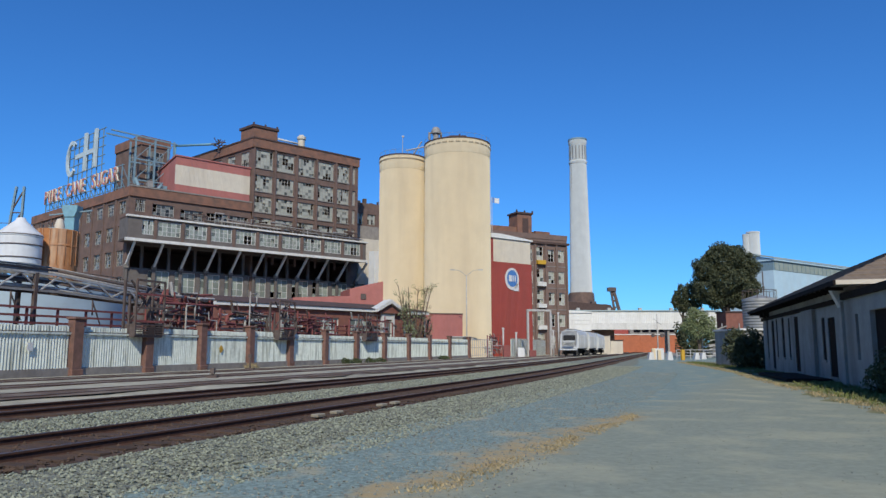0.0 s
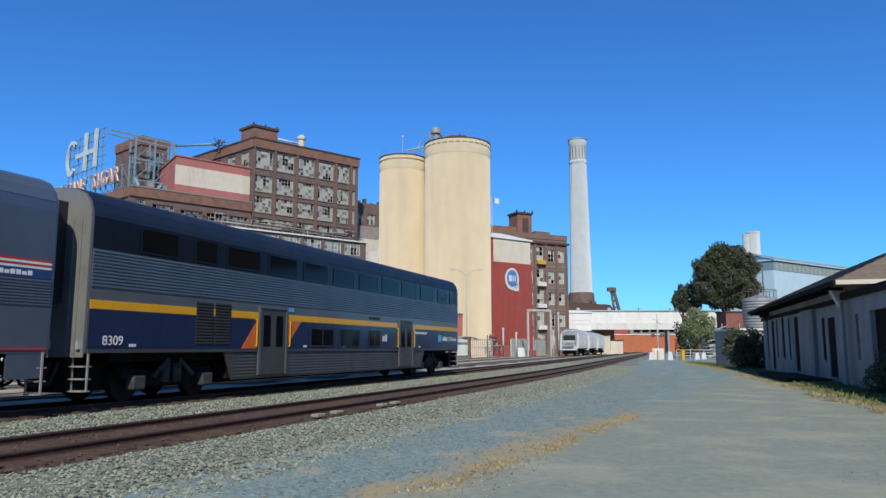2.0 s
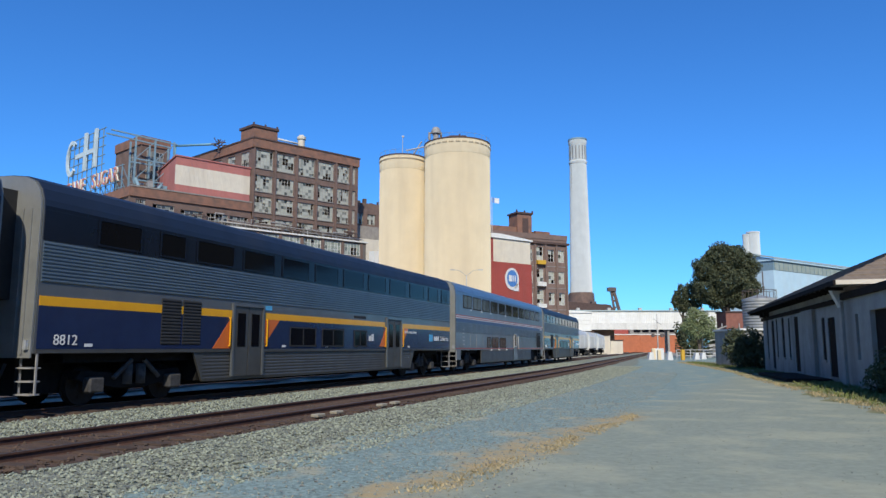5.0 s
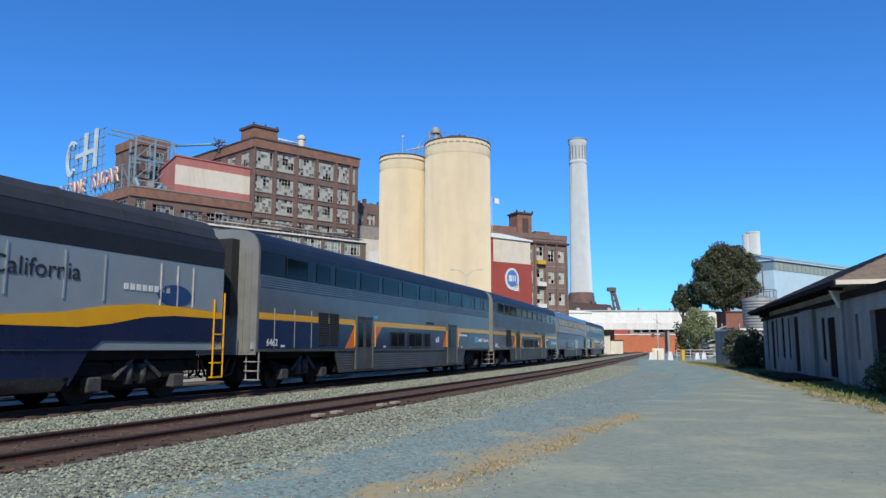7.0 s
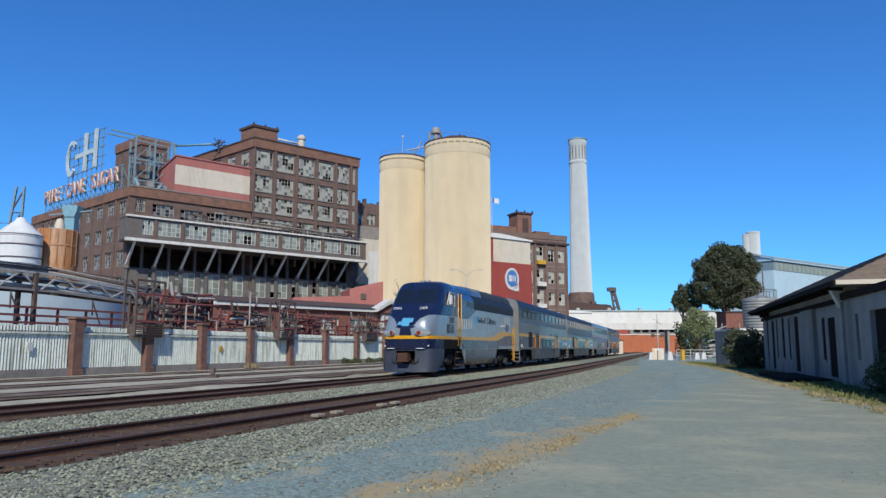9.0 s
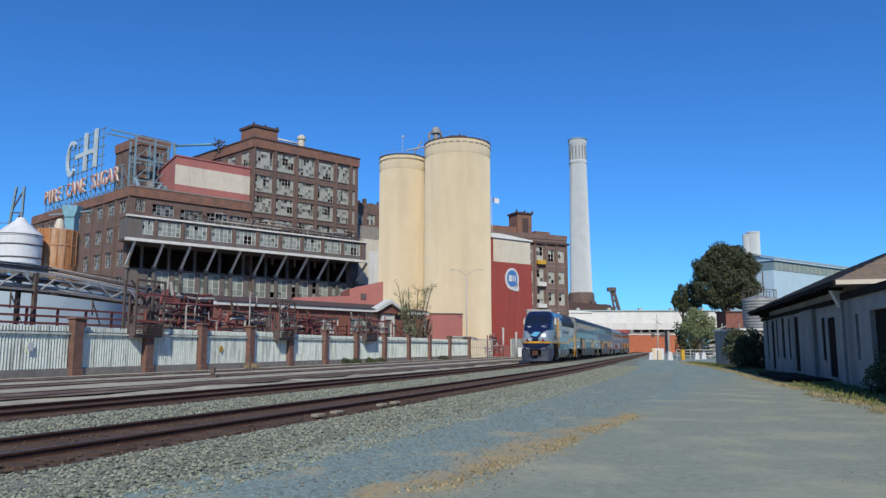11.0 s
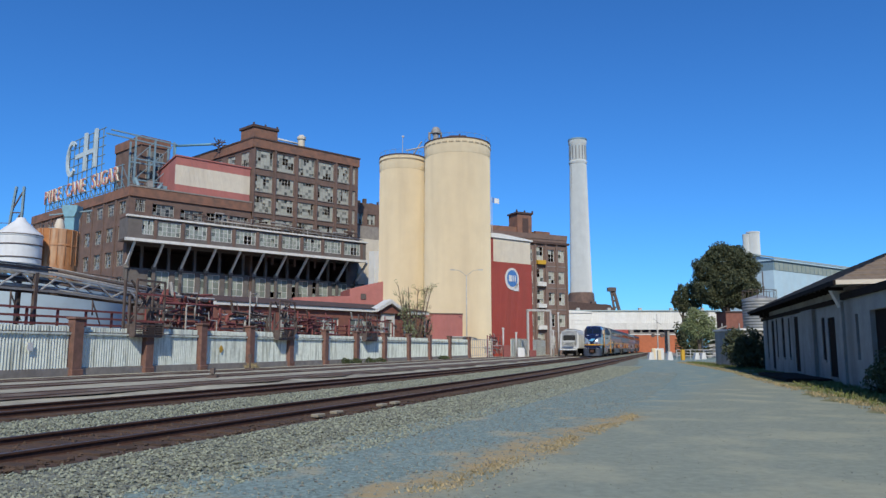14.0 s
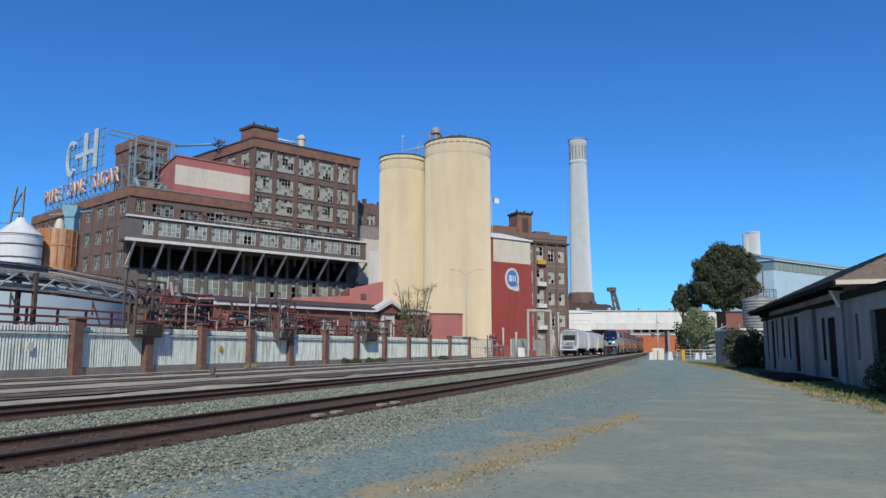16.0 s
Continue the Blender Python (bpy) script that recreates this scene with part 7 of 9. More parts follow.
def locomotive():
    """Nose towards the rear of the train; y = 9.4 - metres behind the train's coupling."""
    t = thing("locomotive", "streamlined navy and silver diesel locomotive with a yellow stripe", "locomotive")
    Y = lambda d: 9.4 - d

    def slab(name, d0, d1, z0, z1, x0, x1, material, label=""):
        for sx in (1, -1):
            bm = bmesh.new()
            a, b = sorted((sx * x0, sx * x1))
            quad_box(bm, a, Y(d1), z0, b, Y(d0), z1)
            part(name, bm, material, t, label)
    # long hood
    bm = bmesh.new()
    prof = [(1.46, 1.28), (1.46, 4.05), (1.40, 4.2), (1.18, 4.52), (0.9, 4.66), (0, 4.72)]
    prof = prof + [(-x, z) for x, z in prof[-2::-1]]
    prism(bm, prof, "y", Y(13.3), Y(0.65))
    part("hood", bm, M["loco_silver"], t, "silver-grey engine hood")
    bm = bmesh.new()
    prof2 = [(1.475, 3.62), (1.475, 4.07), (1.41, 4.22), (1.19, 4.54), (0.9, 4.68), (0, 4.74)]
    prof2 = prof2 + [(-x, z) for x, z in prof2[-2::-1]]
    inner = [(x * 0.97, z - 0.03) for x, z in prof2]
    prism(bm, prof2 + inner[::-1], "y", Y(10.6), Y(0.67))
    part("grille_band", bm, M["loco_black"], t, "black grille band")
    bm = bmesh.new()
    prism(bm, prof2 + inner[::-1], "y", Y(13.35), Y(10.6))
    part("front_band", bm, M["loco_navy"], t, "navy upper band")
    bm = bmesh.new()
    prism(bm, [(1.27, 4.45), (1.17, 4.72), (0.93, 4.90), (0.4, 4.97), (-0.4, 4.97), (-0.93, 4.90), (-1.17, 4.72), (-1.27, 4.45)], "y", Y(13.3), Y(10.25))
    part("front_roof", bm, M["loco_navy"], t, "navy roof behind the cab")
    for sx in (1, -1):
        bm = bmesh.new()
        a, b = sorted((sx * 1.462, sx * 1.474))
        prism(bm, [(Y(13.3), 3.03), (Y(12.5), 2.99), (Y(11.9), 3.02), (Y(11.3), 3.14), (Y(10.8), 3.34), (Y(10.3), 3.52), (Y(9.8), 3.61), (Y(9.8), 3.64), (Y(13.3), 3.64)], "x", a, b)
        part("navy_sweep", bm, M["loco_navy"], t, "navy sweep behind the cab")
    bm = bmesh.new()
    prism(bm, [(1.26, 4.46), (1.16, 4.74), (0.92, 4.96), (0.4, 5.07), (-0.4, 5.07), (-0.92, 4.96), (-1.16, 4.74), (-1.26, 4.46)], "y", Y(10.2), Y(0.8))
    part("roof_hood", bm, M["loco_roof"], t, "sooty grey roof")
    for d in (2.4, 4.2, 5.9, 7.8):
        bm = bmesh.new()
        prism(bm, [(1.28, 4.45), (1.18, 4.75), (0.94, 4.98), (0.4, 5.09), (-0.4, 5.09), (-0.94, 4.98), (-1.18, 4.75), (-1.28, 4.45)], "y", Y(d + 0.10), Y(d))
        part("roof_rib", bm, M["loco_roof"], t)
    bm = bmesh.new()
    prism(bm, [(1.27, 4.46), (1.17, 4.75), (0.93, 4.97), (0.4, 5.08), (-0.4, 5.08), (-0.93, 4.97), (-1.17, 4.75), (-1.27, 4.46)], "y", Y(10.25), Y(8.2))
    part("roof_panel", bm, M["body_grey"], t, "silver roof panel")
    # vertical battens, lettering and marks
    for d in (1.9, 2.5, 3.1, 4.9, 6.0, 7.4, 8.7, 10.2, 11.0, 11.5, 12.0, 12.45, 12.8):
        slab("batten", d, d + 0.04, 2.42, 3.5 if d < 10.5 else 2.98, 1.465, 1.49, M["pale_steel"] if d > 10.9 or d < 3.2 else M["loco_silver"])
    slab("cyan_mark", 9.85, 10.45, 2.80, 3.24, 1.47, 1.486, M["logo_blue"], "cyan mark")
    for sx in (1, -1):
        bm = bmesh.new()
        a, b = sorted((sx * 1.47, sx * 1.482))
        for k in range(6):
            quad_box(bm, a, Y(9.5 - k * 0.27 + 0.13), 2.86, b, Y(9.5 - k * 0.27), 3.06 + (0.14 if k in (0, 2, 5) else 0))
        part("lettering_bars", bm, M["sign_black"], t, "black lettering bars")
        me = text_mesh("state_lettering", "California", 0.52, M["sign_black"], 0.004)
        part("state_lettering", me, None, t, "black painted lettering", pose(sx * 1.478, Y(6.7), 2.86, 90, 0, sx * 90) @ Matrix.Diagonal((1.08, 1.05, 1, 1)))
        bm = bmesh.new()
        prism(bm, [(Y(2.6) + 0.62 * math.cos(k * 0.3927), 2.70 + 0.28 * math.sin(k * 0.3927)) for k in range(16)], "x", a, b)
        part("blue_emblem", bm, M["am_blue"], t)
        bm = bmesh.new()
        for k in range(8):
            quad_box(bm, a, Y(4.2 - k * 0.2 + 0.13), 2.75, b, Y(4.2 - k * 0.2), 2.9)
        part("lettering_bars", bm, M["sign_white"], t)
    # yellow stripe that steps up over the rear truck
    for sx in (1, -1):
        bm = bmesh.new()
        a, b = sorted((sx * 1.47, sx * 1.50))
        prism(bm, [(Y(0.7), 2.32), (Y(2.6), 2.42), (Y(3.8), 2.42), (Y(4.8), 2.32), (Y(6.0), 2.12), (Y(7.4), 2.01), (Y(13.3), 1.965), (Y(13.3), 1.80), (Y(5.6), 1.80), (Y(4.7), 1.90), (Y(3.6), 2.10), (Y(2.6), 2.17), (Y(0.7), 2.16)], "x", a, b)
        part("yellow_stripe", bm, M["yellow"], t, "yellow stripe")
        bm = bmesh.new()
        a, b = sorted((sx * 1.468, sx * 1.49))
        prism(bm, [(Y(0.7), 2.155), (Y(2.6), 2.165), (Y(3.6), 2.095), (Y(4.7), 1.895), (Y(5.6), 1.795), (Y(13.3), 1.795), (Y(12.7), 1.3), (Y(5.2), 1.3), (Y(4.9), 1.5), (Y(0.7), 1.5)], "x", a, b)
        part("navy_sill", bm, M["loco_navy"], t)
    # fuel tank skirts
    bm = bmesh.new()
    prism(bm, [(1.44, 1.3), (1.44, 0.7), (1.2, 0.38), (-1.2, 0.38), (-1.44, 0.7), (-1.44, 1.3)], "y", Y(12.2), Y(5.7))
    part("fuel_tank", bm, M["loco_navy"], t, "navy fuel tank")
    for d0, d1 in ((5.2, 5.7), (12.2, 12.8)):
        for sx in (1, -1):
            bm = bmesh.new()
            a, b = sorted((sx * 1.38, sx * 1.44))
            lo, hi = (d1, d0) if d0 < 8 else (d0, d1)
            prism(bm, [(Y(lo), 1.3), (Y(lo), 0.5), (Y(hi), 1.3)], "x", a, b)
            part("skirt_corner", bm, M["loco_silver"] if d0 > 8 else M["loco_navy"], t)
    # cab and nose: cross-sections lofted along the length, then split by paint
    secs = np.array([(13.28, 1.47, 4.90, 0.20), (14.2, 1.48, 4.96, 0.22), (15.0, 1.48, 4.95, 0.25), (15.55, 1.47, 4.86, 0.29), (15.85, 1.455, 4.64, 0.32), (16.1, 1.44, 4.40, 0.34),
                     (16.6, 1.41, 3.82, 0.38), (16.95, 1.37, 3.42, 0.42), (17.25, 1.31, 3.14, 0.47), (17.5, 1.24, 2.90, 0.5), (17.64, 1.14, 2.70, 0.5), (17.70, 0.98, 2.55, 0.5)])
    ds = np.concatenate([np.linspace(13.28, 15.4, 26), np.linspace(15.44, 17.70, 44)])
    ang = np.linspace(0, math.pi, 8001)
    n = 150
    shell = bmesh.new()
    rings = []
    for d in ds:
        w, top, rnd_ = (float(np.interp(d, secs[:, 0], secs[:, c])) for c in (1, 2, 3))
        e = 2 / (2.0 + 3.6 * (1 - rnd_))
        c, sn = np.cos(ang), np.abs(np.sin(ang))
        x = w * np.sign(c) * np.abs(c) ** (e * 0.75)
        z = 1.28 + (top - 1.28) * sn ** (e * 0.9)
        run = np.concatenate([[0], np.cumsum(np.hypot(np.diff(x), np.diff(z)))])
        at = np.linspace(0, run[-1], n + 1)
        rings.append([shell.verts.new((px, Y(d), pz)) for px, pz in zip(np.interp(at, run, x), np.interp(at, run, z))])
    tip = []
    for sc_, dy in ((0.75, 0.045), (0.35, 0.07), (0.0, 0.078)):
        tip.append([shell.verts.new((v.co.x * sc_, Y(17.70) - dy, 1.28 + (v.co.z - 1.28) * (1 - (1 - sc_) * 0.22))) for v in rings[-1]])
    rings += tip
    for ra, rb_ in zip(rings, rings[1:]):
        for i in range(n):
            f = shell.faces.new((ra[i], ra[i + 1], rb_[i + 1], rb_[i]))
            f.smooth = True
    bmesh.ops.remove_doubles(shell, verts=shell.verts, dist=0.0004)
    for z in (1.80, 1.965, 3.04, 3.66, 4.46):
        bmesh.ops.bisect_plane(shell, geom=list(shell.verts) + list(shell.edges) + list(shell.faces), plane_co=(0, 0, z), plane_no=(0, 0, 1))
    for y in (Y(15.72),):
        bmesh.ops.bisect_plane(shell, geom=list(shell.verts) + list(shell.edges) + list(shell.faces), plane_co=(0, y, 0), plane_no=(0, 1, 0))
    bmesh.ops.recalc_face_normals(shell, faces=shell.faces)

    def paint(f):
        c = f.calc_center_median()
        d, ax = 9.4 - c.y, abs(c.x)
        # the shaded truck opening below the cab is painted black on the shell
        if c.z < 1.80:
            return "nose_skirt" if d > 15.95 else "cab_sill"
        if c.z < 1.965:
            return "nose_stripe"
        if c.z < 3.04:
            h = (c.z - 1.965) / 1.075
            return "nose_cheek" if ax > 0.34 + 0.98 * (1 - math.sqrt(max(0.0, 1 - h * h))) or d < 16.6 else "nose_wedge"
        if 3.66 < c.z < 4.46 and d > 15.72 and 0.05 < ax < 1.17 - 0.18 * (c.z - 3.66):
            return "windscreen"
        return "cab_shell"
    looks = {"nose_skirt": ("loco_navy", "navy nose skirt"), "cab_sill": ("bogie", "open truck bay, painted black"), "nose_stripe": ("yellow", "yellow nose stripe"),
             "nose_cheek": ("loco_silver", "silver nose cheek"), "nose_wedge": ("loco_navy", "navy nose wedge"), "windscreen": ("windscreen", "dark windscreen"), "cab_shell": ("loco_navy", "navy cab shell")}
    for nm, (mm, lb) in looks.items():
        piece = shell.copy()
        bmesh.ops.delete(piece, geom=[f for f in piece.faces if paint(f) != nm], context="FACES")
        me = bpy.data.meshes.new(nm)
        piece.to_mesh(me)
        piece.free()
        me.materials.append(M[mm])
        part(nm, me, None, t, lb)
    shell.free()
    # side windows, mirrors, number
    for sx in (1, -1):
        bm = bmesh.new()
        a, b = sorted((sx * 1.462, sx * 1.485))
        prism(bm, [(Y(15.55), 3.62), (Y(14.3), 3.58), (Y(14.3), 4.28), (Y(15.1), 4.32)], "x", a, b)
        w = part("cab_window", bm, M["glass"], t, "cab side window")
        bm = bmesh.new()
        c = sx * 1.492
        pts = [(c, Y(15.55), 3.62), (c, Y(14.3), 3.58), (c, Y(14.3), 4.28), (c, Y(15.1), 4.32)]
        for p0, p1 in zip(pts, pts[1:] + pts[:1]):
            beam(bm, p0, p1, 0.06)
        beam(bm, (c, Y(14.9), 3.6), (c, Y(14.9), 4.3), 0.05)
        part("window_frame", bm, M["pale_steel"], w)
        bm = bmesh.new()
        quad_box(bm, sx * 1.5 - 0.02 if sx > 0 else sx * 1.62, Y(15.2), 3.66, sx * 1.62 if sx > 0 else sx * 1.5 + 0.02, Y(14.98), 4.15)
        part("mirror", bm, M["sign_white"], t)
        bm = bmesh.new()
        for d in (13.28, 13.84):
            rod(bm, (sx * 1.56, Y(d), 1.45), (sx * 1.56, Y(d), 4.35), 0.028, n=8)
        part("handrail", bm, M["yellow"], t, "yellow handrail")
        for z in (0.4, 0.75, 1.1, 1.45, 1.9, 2.3):
            bm = bmesh.new()
            quad_box(bm, sx * 1.5 - 0.12, Y(13.82), z, sx * 1.5 + 0.04, Y(13.3), z + 0.04)
            part("step", bm, M["dark_steel"], t)
        bm = bmesh.new()
        quad_box(bm, sx * 1.36 - 0.02, Y(13.88), 0.38, sx * 1.36 + 0.02, Y(13.24), 1.27)
        part("step_plate", bm, M["bogie"], t)
        bm = bmesh.new()
        a, b = sorted((sx * 1.47, sx * 1.483))
        quad_box(bm, a, Y(13.3), 3.0, b, Y(13.25), 4.3)
        part("door_joint", bm, M["sign_black"], t)
        bm = bmesh.new()
        for d0 in (14.35, 15.02):
            for k in range(9):
                a, b = sorted((sx * 1.465, sx * 1.49))
                quad_box(bm, a, Y(d0 + 0.55), 2.12 + k * 0.055, b, Y(d0), 2.15 + k * 0.055)
        part("louvre", bm, M["bogie_pale"], t)
        bm = bmesh.new()
        a, b = sorted((sx * 1.473, sx * 1.485))
        quad_box(bm, a, Y(12.0), 3.70, b, Y(10.7), 4.02)
        part("engine_window", bm, M["glass"], t)
    me = text_mesh("fleet_number", "2005", 0.46, M["sign_black"], 0.004)
    part("fleet_number", me, None, t, "black fleet number", pose(1.487, Y(14.72), 2.68, 90, 0, 90))
    part("fleet_number", me, None, t, "black fleet number", pose(-1.487, Y(14.72), 2.68, 90, 0, -90))
    me = text_mesh("fleet_number", "2005", 0.23, M["sign_white"], 0.004)
    for sx in (-0.72, 0.72):
        part("fleet_number", me, None, t, "white fleet number", pose(sx, Y(17.10), 3.33, 52, 0, 0))
    bm = bmesh.new()
    prism(bm, [(-0.25, 0.0), (0.22, 0.0), (0.28, 0.17), (0.46, 0.17), (0.52, 0.36), (-0.18, 0.36), (-0.24, 0.2), (-0.44, 0.2), (-0.50, 0.06), (-0.23, 0.06)], "z", 0, 0.02)
    part("nose_mark", bm, M["logo_blue"], t, "cyan nose mark", pose(0, Y(17.79), 2.44, 78, 0, 0) @ Matrix.Diagonal((0.85, 1.15, 1, 1)))
    for sx in (1, -1):
        bm = bmesh.new()
        prism(bm, [(0.40 * math.cos(k * 0.2618), 0.17 * math.sin(k * 0.2618)) for k in range(24)], "y", -0.05, 0.10)
        pod = part("lamp_pod", bm, M["loco_silver"], t, "oval silver lamp surround", pose(sx * 0.92, Y(17.70), 2.10, 0, 0, sx * 26))
        for dx, mm, nm, lb in ((-0.22, "red_lens", "tail_light", "red tail light"), (0.02, "lamp_lens", "headlight", "clear headlight"), (0.24, "lamp_lens", "headlight", "clear headlight")):
            bm = bmesh.new()
            rod(bm, (sx * dx, 0.05, 0), (sx * dx, -0.075, 0), 0.105, n=18)
            part(nm, bm, M[mm], pod, lb)
        bm = bmesh.new()
        quad_box(bm, sx * 0.98 - 0.25, Y(17.62), 1.42, sx * 0.98 + 0.25, Y(17.58) + 0.0, 1.48)
        part("step_light", bm, M["sign_white"], t)
    # pilot: one plate that wraps round the corners, open for the coupler
    plan = [(-1.47, 15.95), (-1.47, 16.9), (-1.43, 17.25), (-1.30, 17.5), (-1.08, 17.64), (-0.52, 17.72), (0.52, 17.72), (1.08, 17.64), (1.30, 17.5), (1.43, 17.25), (1.47, 16.9), (1.47, 15.95)]
    levels = [0.14, 0.55, 1.2, 1.30]
    bm = bmesh.new()
    grid = [[bm.verts.new((x * (0.97 if z < 0.3 else 1.0), Y(d + (0.06 if z < 0.3 and abs(x) < 1.4 else 0.0)), max(z, 0.75) if d < 16.0 else z)) for z in levels] for x, d in plan]
    for a in range(len(plan) - 1):
        for b in range(len(levels) - 1):
            if a == 5 and b == 1:
                continue
            bm.faces.new((grid[a][b], grid[a + 1][b], grid[a + 1][b + 1], grid[a][b + 1]))
    bmesh.ops.recalc_face_normals(bm, faces=bm.faces)
    bmesh.ops.solidify(bm, geom=list(bm.faces), thickness=0.05)
    for f in bm.faces:
        f.smooth = True
    part("pilot", bm, M["pilot_navy"], t, "dusty navy pilot plate")
    for sx in (1, -1):
        bm = bmesh.new()
        quad_box(bm, sx * 0.8 - 0.2, Y(17.80), 1.30, sx * 0.8 + 0.2, Y(17.62), 1.335)
        part("front_step", bm, M["sign_white"], t, "white edged front step")
    bm = bmesh.new()
    quad_box(bm, -0.15, Y(18.1), 0.72, 0.15, Y(17.3), 1.05)
    quad_box(bm, -0.28, Y(18.15), 0.66, 0.28, Y(17.85), 1.1)
    part("coupler", bm, M["rust_rail"], t, "rusty coupler")
    bm = bmesh.new()
    for x in (-0.8, -0.6, 0.55, 0.75):
        rod(bm, (x, Y(17.56), 1.2), (x * 0.9, Y(17.72), 0.65), 0.035, n=6)
        rod(bm, (x * 0.9, Y(17.72), 0.65), (x * 0.6, Y(17.75), 0.55), 0.035, n=6)
    part("hose", bm, M["rubber"], t)
    bm = bmesh.new()
    for x in (-0.3, -0.1, 0.15):
        quad_box(bm, x, Y(15.0), 4.90, x + 0.06, Y(14.4), 5.03)
    part("horn", bm, M["pale_steel"], t)
    coupler(t, Y(0.65), 1)
    for sx in (1, -1):
        bm = bmesh.new()
        for d in (0.62, 1.05):
            rod(bm, (sx * 1.5, Y(d), 0.5), (sx * 1.5, Y(d), 2.9 if d < 0.8 else 2.7), 0.024, n=6)
        for z in (0.5, 0.9, 1.3, 1.7):
            quad_box(bm, sx * 1.5 - 0.12, Y(1.05), z, sx * 1.5 + 0.02, Y(0.62), z + 0.04)
        part("rear_step", bm, M["yellow"], t, "yellow rear handrails")
    # added dark block for the blackness beneath the locomotive
    bm = bmesh.new()
    quad_box(bm, -0.62, Y(17.2), 0.3, 0.62, Y(1.4), 1.27)
    part("centre_sill", bm, M["bogie"], t)
    bm = bmesh.new()
    quad_box(bm, -1.3, Y(16.3), 1.05, 1.3, Y(1.5), 1.275)
    part("frame_deck", bm, M["bogie"], t)
    wheels = []
    bogie(t, Y(3.5), wheels, 1.37, 0.51, True)
    bogie(t, Y(14.35), wheels, 1.37, 0.51, True)
    return t, wheels


cab_car, w0 = valley_car("cab_car", "grey and navy double-deck cab car with a yellow stripe", "8309", cab=True)
steel_car, w1 = stainless_car("stainless_car", "blue-grey stainless double-deck car with red and blue stripes")
coach, w2 = valley_car("coach", "grey and navy double-deck coach with orange chevrons", "8812", vents=True)
coach_b, w3 = valley_car("coach", "grey and navy double-deck coach with plain upper panels", "6462", plain=True)
loco, w4 = locomotive()
L_CAR = 26.01
train_parts = [(cab_car, HALF, 9.3, w0), (steel_car, L_CAR + HALF, 9.3, w1), (coach, 2 * L_CAR + HALF, 9.3, w2), (coach_b, 3 * L_CAR + HALF, 9.3, w3), (loco, 4 * L_CAR + 9.4, 5.4, w4)]


# ---- parked hopper cars ----
def hopper_car(s, off):
    x, y, h = track_at(s, off)
    t = thing("hopper_car", "pale grey covered hopper freight car", "freight car", pose(x, y, 0, 0, 0, -math.degrees(h)), group="parked hopper cars")
    bm = bmesh.new()
    prof = [(-1.5, 1.3), (-1.55, 2.0), (-1.55, 3.6), (-1.2, 4.2), (-0.5, 4.5), (0.5, 4.5), (1.2, 4.2), (1.55, 3.6), (1.55, 2.0), (1.5, 1.3)]
    prism(bm, prof, "y", -6.6, 6.6)
    part("body", bm, M["hopper"], t)
    for sgn in (-1, 1):
        bm = bmesh.new()
        prism(bm, [(sgn * 6.6, 4.2), (sgn * 6.6, 1.6), (sgn * 5.0, 1.3)], "x", -1.3, 1.3)
        quad_box(bm, -1.45, sgn * 8.0 - 0.1, 1.0, 1.45, sgn * 8.0 + 0.1, 1.25)
        for sx in (-1.35, 1.35):
            beam(bm, (sx, sgn * 8.0, 1.1), (sx, sgn * 6.6, 3.9), 0.12)
            beam(bm, (sx, sgn * 8.0, 1.1), (sx * 0.5, sgn * 8.0, 2.3), 0.1)
        quad_box(bm, -1.0, sgn * 7.9 - 0.12, 2.4, 1.0, sgn * 7.9 + 0.12, 2.6)
        part("end_frame", bm, M["hopper"], t)
    for sgn in (-1, 1):
        bm = bmesh.new()
        quad_box(bm, -1.0, sgn * 6.68 - 0.03, 2.6, 1.0, sgn * 6.68 + 0.03, 3.5)
        part("end_opening", bm, M["rubber"], t)
    for k in range(9):
        bm = bmesh.new()
        for sx in (-1, 1):
            a, b = sorted((sx * 1.55, sx * 1.62))
            quad_box(bm, a, -6.3 + k * 1.55, 1.4, b, -6.2 + k * 1.55, 3.6)
        part("side_rib", bm, M["hopper"], t)
    bm = bmesh.new()
    for k in (-4.2, -1.4, 1.4, 4.2):
        prism(bm, [(-1.2, 1.3), (1.2, 1.3), (0.4, 0.35), (-0.4, 0.35)], "y", k - 1.1, k + 1.1)
    part("chute", bm, M["bogie"], t)
    bm = bmesh.new()
    quad_box(bm, -0.5, -6.8, 4.55, 0.5, 6.8, 4.6)
    part("roof_walk", bm, M["pale_steel"], t)
    bm = bmesh.new()
    quad_box(bm, -0.2, -8.0, 0.8, 0.2, 8.0, 1.28)
    part("sill", bm, M["bogie"], t)
    ws = []
    for yb in (5.9, -5.9):
        bogie(t, yb, ws, 0.9, 0.42)
    for w, a, r in ws:
        w.matrix_basis = pose(0, a, r)
    return t


for k in range(3):
    hopper_car(128.5 + k * 16.8, -4.25)


# ---- tanks behind the fence ----
tw = thing("white_tank", "white cone-roofed tank on a steel stand", "tank", pose(-42.8, 72, -0.2))
bm = bmesh.new()
lathe(bm, [(2.08, 9.9), (2.08, 12.6), (2.15, 12.65), (2.15, 12.85), (0.55, 14.3), (0.4, 14.6), (0.1, 14.7)], 36)
part("drum", bm, M["tank_white"], tw)
for z in (10.4, 11.7, 12.7):
    bm = bmesh.new()
    lathe(bm, [(2.1, z), (2.17, z + 0.02), (2.17, z + 0.1), (2.1, z + 0.12)], 36)
    part("hoop", bm, M["dark_steel"], tw)
